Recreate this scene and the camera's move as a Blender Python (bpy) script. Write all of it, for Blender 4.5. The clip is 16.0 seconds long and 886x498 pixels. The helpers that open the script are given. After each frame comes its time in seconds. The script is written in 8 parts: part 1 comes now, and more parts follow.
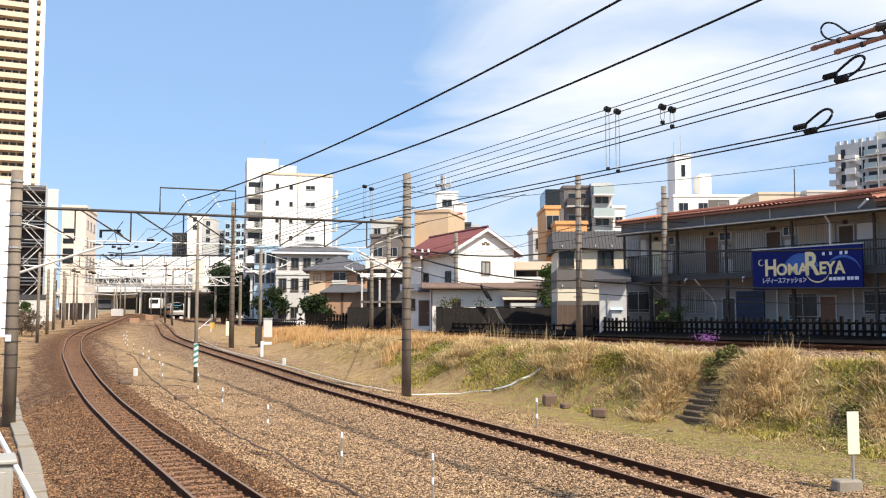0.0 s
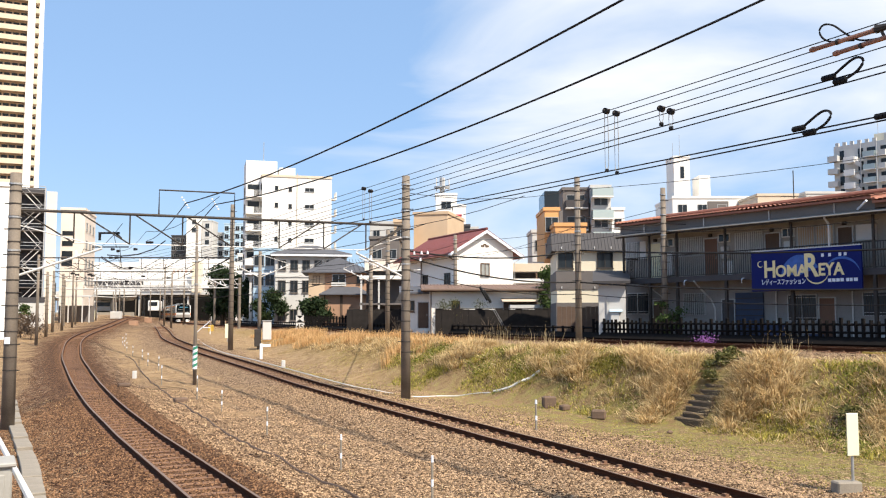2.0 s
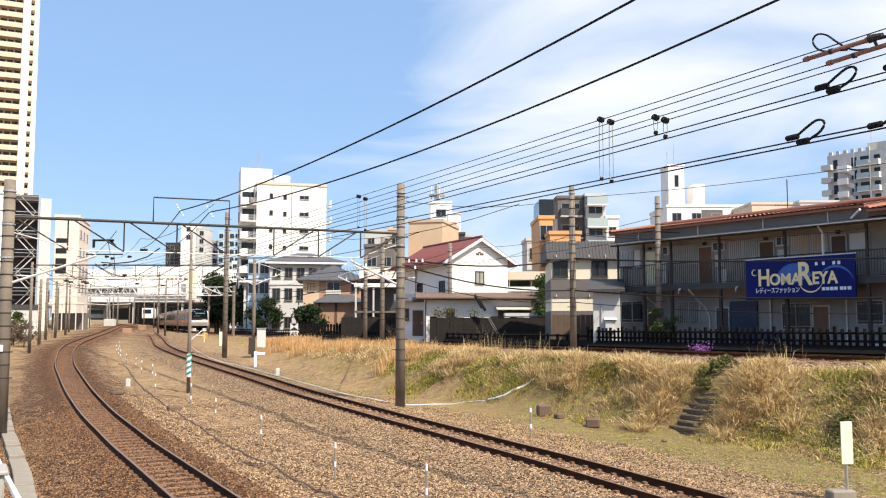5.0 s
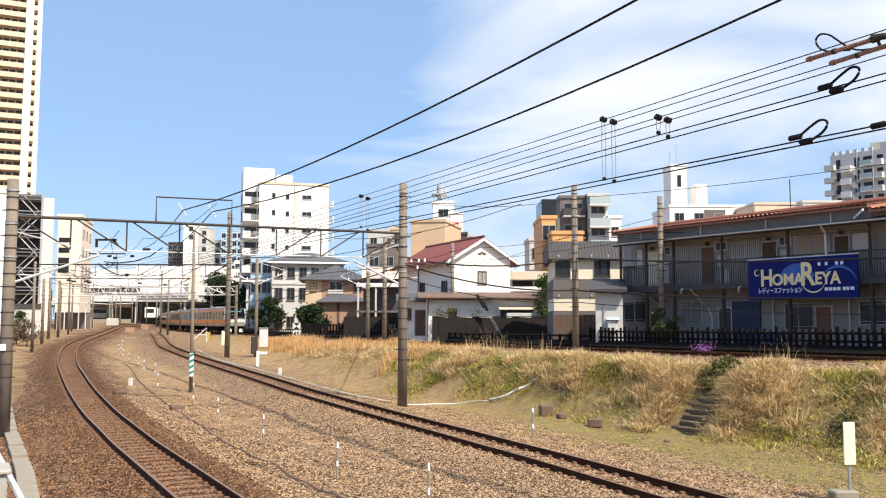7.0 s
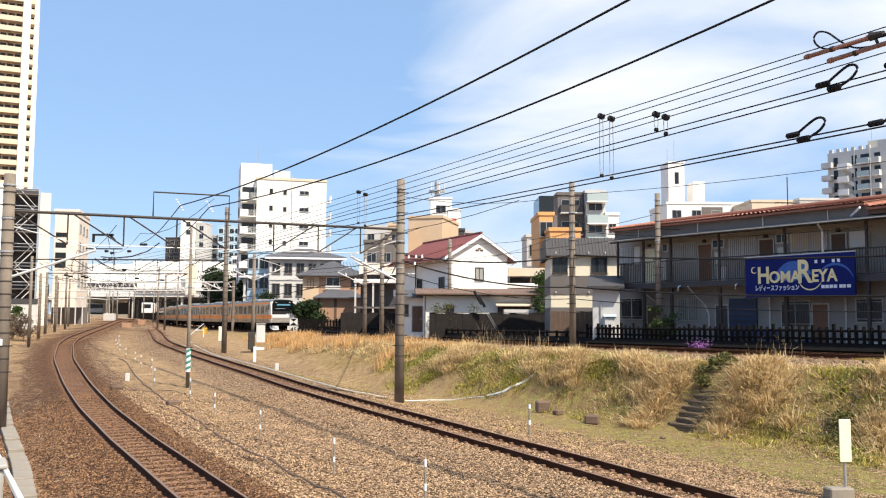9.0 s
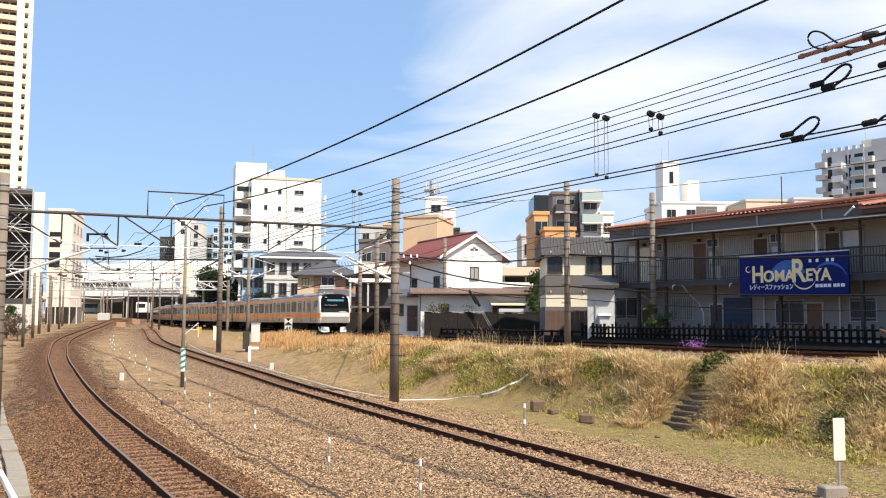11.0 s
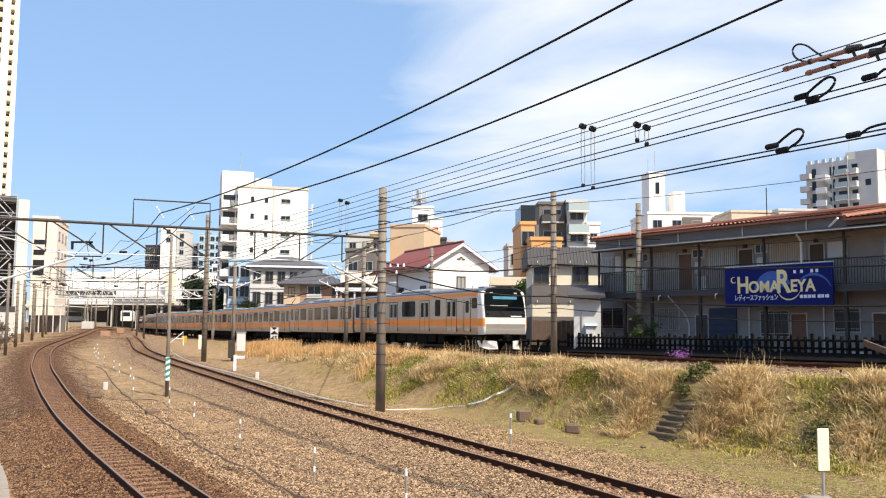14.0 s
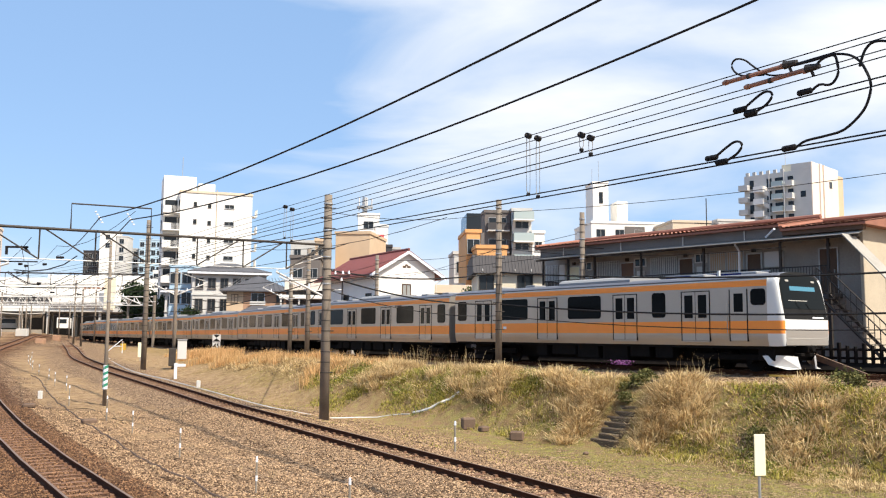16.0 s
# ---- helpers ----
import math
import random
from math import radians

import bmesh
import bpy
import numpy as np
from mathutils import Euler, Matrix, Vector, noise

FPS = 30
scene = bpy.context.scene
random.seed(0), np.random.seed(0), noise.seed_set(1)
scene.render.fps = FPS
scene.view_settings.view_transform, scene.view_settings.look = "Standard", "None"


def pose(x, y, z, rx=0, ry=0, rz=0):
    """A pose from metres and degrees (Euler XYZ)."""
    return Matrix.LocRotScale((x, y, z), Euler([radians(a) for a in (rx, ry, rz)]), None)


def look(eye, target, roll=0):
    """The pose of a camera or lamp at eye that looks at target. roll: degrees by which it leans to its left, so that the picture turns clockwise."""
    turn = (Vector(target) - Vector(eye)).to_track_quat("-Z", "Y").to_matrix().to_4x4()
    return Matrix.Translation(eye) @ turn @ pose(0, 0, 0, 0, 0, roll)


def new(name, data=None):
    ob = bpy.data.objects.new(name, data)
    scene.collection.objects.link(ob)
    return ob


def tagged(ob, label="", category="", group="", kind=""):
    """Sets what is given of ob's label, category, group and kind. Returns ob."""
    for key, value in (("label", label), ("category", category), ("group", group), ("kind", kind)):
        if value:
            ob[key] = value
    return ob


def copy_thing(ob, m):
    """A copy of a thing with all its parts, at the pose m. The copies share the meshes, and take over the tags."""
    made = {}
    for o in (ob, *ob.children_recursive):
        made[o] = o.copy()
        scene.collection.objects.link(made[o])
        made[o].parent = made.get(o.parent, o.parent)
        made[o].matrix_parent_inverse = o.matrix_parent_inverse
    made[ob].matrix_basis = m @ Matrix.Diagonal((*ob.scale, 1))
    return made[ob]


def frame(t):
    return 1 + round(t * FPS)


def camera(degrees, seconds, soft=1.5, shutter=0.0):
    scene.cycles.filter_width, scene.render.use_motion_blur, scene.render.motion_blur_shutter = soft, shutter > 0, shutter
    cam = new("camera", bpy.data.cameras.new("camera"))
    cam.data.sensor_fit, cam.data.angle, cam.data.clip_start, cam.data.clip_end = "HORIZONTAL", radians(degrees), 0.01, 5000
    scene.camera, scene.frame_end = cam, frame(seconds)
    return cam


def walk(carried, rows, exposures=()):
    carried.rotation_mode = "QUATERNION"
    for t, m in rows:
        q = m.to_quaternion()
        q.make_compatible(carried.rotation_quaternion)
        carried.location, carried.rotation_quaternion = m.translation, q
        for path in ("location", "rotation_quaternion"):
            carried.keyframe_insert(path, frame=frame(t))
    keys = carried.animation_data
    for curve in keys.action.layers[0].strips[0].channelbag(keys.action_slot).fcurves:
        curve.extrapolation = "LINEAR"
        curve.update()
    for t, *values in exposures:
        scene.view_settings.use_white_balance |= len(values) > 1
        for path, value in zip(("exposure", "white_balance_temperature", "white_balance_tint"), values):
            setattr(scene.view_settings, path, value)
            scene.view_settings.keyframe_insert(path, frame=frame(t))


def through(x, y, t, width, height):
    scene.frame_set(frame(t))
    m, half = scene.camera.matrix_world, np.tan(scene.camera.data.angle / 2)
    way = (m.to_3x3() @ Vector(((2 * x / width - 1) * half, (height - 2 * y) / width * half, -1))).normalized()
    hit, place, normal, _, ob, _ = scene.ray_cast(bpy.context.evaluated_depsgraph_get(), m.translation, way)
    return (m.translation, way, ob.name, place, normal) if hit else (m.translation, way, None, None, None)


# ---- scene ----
# ---------------------------------------------------------------- camera
EYE = 3.35
cam = camera(53.51, 16.0, soft=1.15)
# seconds, tilt up, lean, turn to the left (degrees)
TURNS = [(0.0, 4.14, 0.0, 0.0), (0.5, 4.177, 0.03, -0.039), (1.0, 4.212, 0.067, -0.062), (1.5, 4.25, 0.11, -0.125),
         (2.0, 4.27, 0.09, -0.055), (2.5, 4.371, 0.084, -0.15), (3.0, 4.527, 0.067, -0.287), (3.5, 4.673, 0.079, -0.363),
         (4.0, 4.726, 0.052, -0.407), (6.5, 4.84, -0.075, -0.316), (7.0, 4.774, -0.06, -0.241), (7.5, 4.73, -0.08, -0.219),
         (8.0, 4.662, -0.144, -0.293), (8.5, 4.592, -0.17, -0.344), (9.0, 4.53, -0.25, -0.413), (11.5, 4.488, -0.25, -0.877),
         (12.0, 4.724, -0.32, -0.987), (12.5, 4.856, -0.41, -0.887), (13.0, 4.857, -0.412, -0.949), (13.5, 4.991, -0.43, -1.229),
         (14.0, 5.11, -0.38, -1.603), (14.5, 5.256, -0.393, -2.154), (15.0, 5.545, -0.412, -2.772), (15.5, 5.644, -0.41, -3.437),
         (16.0, 5.632, -0.43, -5.155)]
walk(cam, [(t, pose(0, 0, EYE, 90 + p, 0, w) @ pose(0, 0, 0, 0, 0, -r)) for t, p, r, w in TURNS])

# ---------------------------------------------------------------- light
SUN_FROM = Vector((0.66, -0.74, 1.27)).normalized()
world = bpy.data.worlds.new("sky")
scene.world = world
world.use_nodes = True


def build_sky():
    nt = world.node_tree
    nt.nodes.clear()
    out = nt.nodes.new("ShaderNodeOutputWorld")
    bg = nt.nodes.new("ShaderNodeBackground")
    sky = nt.nodes.new("ShaderNodeTexSky")
    sky.sky_type, sky.sun_disc = "NISHITA", False
    sky.sun_elevation = math.asin(SUN_FROM.z)
    sky.sun_rotation = math.atan2(SUN_FROM.x, SUN_FROM.y)
    sky.air_density, sky.dust_density, sky.ozone_density = 1.0, 0.6, 1.6
    co = nt.nodes.new("ShaderNodeTexCoord")
    mp = nt.nodes.new("ShaderNodeMapping")
    mp.inputs["Scale"].default_value = (1.1, 1.1, 4.2)
    mp.inputs["Location"].default_value = (0.35, 0.1, 0.2)
    no = nt.nodes.new("ShaderNodeTexNoise")
    no.inputs["Scale"].default_value, no.inputs["Detail"].default_value, no.inputs["Distortion"].default_value = 1.6, 7, 0.6
    ramp = nt.nodes.new("ShaderNodeValToRGB")
    ramp.color_ramp.elements[0].position, ramp.color_ramp.elements[1].position = 0.46, 0.72
    mix = nt.nodes.new("ShaderNodeMix")
    mix.data_type = "RGBA"
    mix.inputs["B"].default_value = (7.0, 7.2, 7.5, 1)
    nt.links.new(co.outputs["Generated"], mp.inputs["Vector"])
    nt.links.new(mp.outputs[0], no.inputs["Vector"])
    sx = nt.nodes.new("ShaderNodeSeparateXYZ")
    nt.links.new(co.outputs["Generated"], sx.inputs[0])
    more = nt.nodes.new("ShaderNodeMath")
    more.operation = "MULTIPLY_ADD"
    more.inputs[1].default_value = 0.5
    nt.links.new(sx.outputs["X"], more.inputs[0])
    nt.links.new(no.outputs["Fac"], more.inputs[2])
    nt.links.new(more.outputs[0], ramp.inputs["Fac"])
    nt.links.new(ramp.outputs["Color"], mix.inputs["Factor"])
    blue = nt.nodes.new("ShaderNodeMix")
    blue.data_type = "RGBA"
    blue.inputs["Factor"].default_value = 0.6
    blue.inputs["B"].default_value = (2.75, 4.5, 7.4, 1)
    nt.links.new(sky.outputs["Color"], blue.inputs["A"])
    nt.links.new(blue.outputs["Result"], mix.inputs["A"])
    nt.links.new(mix.outputs["Result"], bg.inputs["Color"])
    bg.inputs["Strength"].default_value = 0.1
    nt.links.new(bg.outputs[0], out.inputs["Surface"])


build_sky()
sun_data = bpy.data.lights.new("sun", "SUN")
sun_data.energy, sun_data.angle, sun_data.color = 5.0, radians(0.8), (1.0, 0.9, 0.755)
sun = new("sun", sun_data)
sun.matrix_world = look(SUN_FROM * 100, (0, 0, 0))
scene.view_settings.exposure = 0.55


# ---------------------------------------------------------------- materials
def mat(name, color, rough=0.7, metal=0.0, var=0.18, scale=3.0, fine=40.0, bump=0.15, second=None, spec=0.5):
    """A surface with stains at one scale and grain at another."""
    m = bpy.data.materials.new(name)
    m.use_nodes = True
    nt = m.node_tree
    b = nt.nodes["Principled BSDF"]
    b.inputs["Roughness"].default_value, b.inputs["Metallic"].default_value = rough, metal
    b.inputs["Specular IOR Level"].default_value = spec
    co = nt.nodes.new("ShaderNodeTexCoord")
    big, small = nt.nodes.new("ShaderNodeTexNoise"), nt.nodes.new("ShaderNodeTexNoise")
    big.inputs["Scale"].default_value, big.inputs["Detail"].default_value = scale, 4
    small.inputs["Scale"].default_value, small.inputs["Detail"].default_value = fine, 3
    for n in (big, small):
        nt.links.new(co.outputs["Object"], n.inputs["Vector"])
    add = nt.nodes.new("ShaderNodeMath")
    add.operation = "MULTIPLY_ADD"
    add.inputs[1].default_value = 0.6
    nt.links.new(big.outputs["Fac"], add.inputs[0])
    half = nt.nodes.new("ShaderNodeMath")
    half.operation = "MULTIPLY"
    half.inputs[1].default_value = 0.4
    nt.links.new(small.outputs["Fac"], half.inputs[0])
    nt.links.new(half.outputs[0], add.inputs[2])
    ramp = nt.nodes.new("ShaderNodeValToRGB")
    c = Vector(color)
    lo = Vector(second) if second else c * (1 - var)
    hi = c * (1 + var * 0.6)
    ramp.color_ramp.elements[0].position, ramp.color_ramp.elements[1].position = 0.3, 0.7
    ramp.color_ramp.elements[0].color, ramp.color_ramp.elements[1].color = (*lo, 1), (*[min(v, 0.95) for v in hi], 1)
    nt.links.new(add.outputs[0], ramp.inputs["Fac"])
    nt.links.new(ramp.outputs["Color"], b.inputs["Base Color"])
    if bump:
        bu = nt.nodes.new("ShaderNodeBump")
        bu.inputs["Strength"].default_value, bu.inputs["Distance"].default_value = bump, 0.02
        nt.links.new(small.outputs["Fac"], bu.inputs["Height"])
        nt.links.new(bu.outputs[0], b.inputs["Normal"])
    return m


def leaf_mat(name, dark, light, through=0.25):
    """Foliage and dry grass: every blade or leaf has its own tone."""
    m = bpy.data.materials.new(name)
    m.use_nodes = True
    nt = m.node_tree
    b = nt.nodes["Principled BSDF"]
    b.inputs["Roughness"].default_value = 0.7
    b.inputs["Specular IOR Level"].default_value = 0.2
    geo = nt.nodes.new("ShaderNodeNewGeometry")
    ramp = nt.nodes.new("ShaderNodeValToRGB")
    ramp.color_ramp.elements[0].color, ramp.color_ramp.elements[1].color = (*dark, 1), (*light, 1)
    nt.links.new(geo.outputs["Random Per Island"], ramp.inputs["Fac"])
    nt.links.new(ramp.outputs["Color"], b.inputs["Base Color"])
    tr = nt.nodes.new("ShaderNodeBsdfTranslucent")
    nt.links.new(ramp.outputs["Color"], tr.inputs["Color"])
    mx = nt.nodes.new("ShaderNodeMixShader")
    mx.inputs["Fac"].default_value = through
    nt.links.new(b.outputs[0], mx.inputs[1])
    nt.links.new(tr.outputs[0], mx.inputs[2])
    nt.links.new(mx.outputs[0], nt.nodes["Material Output"].inputs["Surface"])
    return m


def ground_mat():
    """Ballast, bare earth, dry grass and fresh grass, mixed by the plan's zones."""
    m = bpy.data.materials.new("ground")
    m.use_nodes = True
    nt = m.node_tree
    b = nt.nodes["Principled BSDF"]
    b.inputs["Roughness"].default_value = 0.92
    b.inputs["Specular IOR Level"].default_value = 0.15
    co = nt.nodes.new("ShaderNodeTexCoord")

    def tex(kind, sc, detail=4):
        n = nt.nodes.new(kind)
        n.inputs["Scale"].default_value = sc
        if kind == "ShaderNodeTexNoise":
            n.inputs["Detail"].default_value = detail
        nt.links.new(co.outputs["Object"], n.inputs["Vector"])
        return n

    def ramp(src, stops):
        r = nt.nodes.new("ShaderNodeValToRGB")
        while len(r.color_ramp.elements) < len(stops):
            r.color_ramp.elements.new(0.5)
        for e, (p, c) in zip(r.color_ramp.elements, stops):
            e.position, e.color = p, (*c, 1)
        nt.links.new(src, r.inputs["Fac"])
        return r.outputs["Color"]

    def mixed(fac, a, c):
        x = nt.nodes.new("ShaderNodeMix")
        x.data_type = "RGBA"
        nt.links.new(fac, x.inputs["Factor"])
        nt.links.new(a, x.inputs["A"])
        nt.links.new(c, x.inputs["B"])
        return x.outputs["Result"]

    def zone(name):
        a = nt.nodes.new("ShaderNodeAttribute")
        a.attribute_name = name
        return a

    def blotch(z, n, gain=3.0):
        """A zone with a ragged edge."""
        a = nt.nodes.new("ShaderNodeMath")
        a.operation = "ADD"
        nt.links.new(z.outputs["Fac"], a.inputs[0])
        nt.links.new(n.outputs["Fac"], a.inputs[1])
        s = nt.nodes.new("ShaderNodeMapRange")
        s.inputs["From Min"].default_value, s.inputs["From Max"].default_value = 0.85, 0.85 + 1 / gain
        nt.links.new(a.outputs[0], s.inputs["Value"])
        return s.outputs["Result"]

    stones = tex("ShaderNodeTexVoronoi", 21.0)
    grit = tex("ShaderNodeTexNoise", 45.0, 3)
    patch = tex("ShaderNodeTexNoise", 0.55, 5)
    mid = tex("ShaderNodeTexNoise", 2.6, 5)
    sep = nt.nodes.new("ShaderNodeSeparateColor")
    nt.links.new(stones.outputs["Color"], sep.inputs["Color"])
    # stone tones; darkest stop lowered to paint in shadow between stones
    ballast = ramp(sep.outputs["Red"], [(0.0, (0.026, 0.013, 0.007)), (0.3, (0.13, 0.078, 0.044)), (0.68, (0.35, 0.228, 0.135)), (1.0, (0.66, 0.47, 0.3))])
    # rust-stained stones; their zone also paints shade over dark ballast
    rusty = ramp(sep.outputs["Red"], [(0.0, (0.03, 0.012, 0.006)), (0.6, (0.12, 0.058, 0.03)), (1.0, (0.3, 0.17, 0.09))])
    ballast = mixed(blotch(zone("rust"), mid), ballast, rusty)
    earth = ramp(mid.outputs["Fac"], [(0.25, (0.24, 0.155, 0.08)), (0.55, (0.4, 0.27, 0.15)), (0.8, (0.54, 0.39, 0.22))])
    dry = ramp(mid.outputs["Fac"], [(0.2, (0.13, 0.085, 0.035)), (0.5, (0.33, 0.225, 0.1)), (0.8, (0.5, 0.37, 0.18))])
    green = ramp(mid.outputs["Fac"], [(0.2, (0.08, 0.085, 0.02)), (0.55, (0.22, 0.215, 0.055)), (0.85, (0.45, 0.38, 0.11))])
    col = mixed(blotch(zone("earth"), patch), ballast, earth)
    col = mixed(blotch(zone("dry"), patch), col, dry)
    col = mixed(blotch(zone("green"), mid), col, green)
    nt.links.new(col, b.inputs["Base Color"])
    bu = nt.nodes.new("ShaderNodeBump")
    bu.inputs["Strength"].default_value, bu.inputs["Distance"].default_value = 1.0, 0.05
    ad = nt.nodes.new("ShaderNodeMath")
    ad.operation = "MULTIPLY_ADD"
    ad.inputs[1].default_value = -1.2
    nt.links.new(stones.outputs["Distance"], ad.inputs[0])
    nt.links.new(grit.outputs["Fac"], ad.inputs[2])
    nt.links.new(ad.outputs[0], bu.inputs["Height"])
    nt.links.new(bu.outputs[0], b.inputs["Normal"])
    return m


def glass_mat(name, color=(0.03, 0.04, 0.05), rough=0.06, spec=0.4):
    m = bpy.data.materials.new(name)
    m.use_nodes = True
    b = m.node_tree.nodes["Principled BSDF"]
    b.inputs["Base Color"].default_value = (*color, 1)
    b.inputs["Roughness"].default_value = rough
    b.inputs["IOR"].default_value = 1.5
    b.inputs["Specular IOR Level"].default_value = spec
    return m


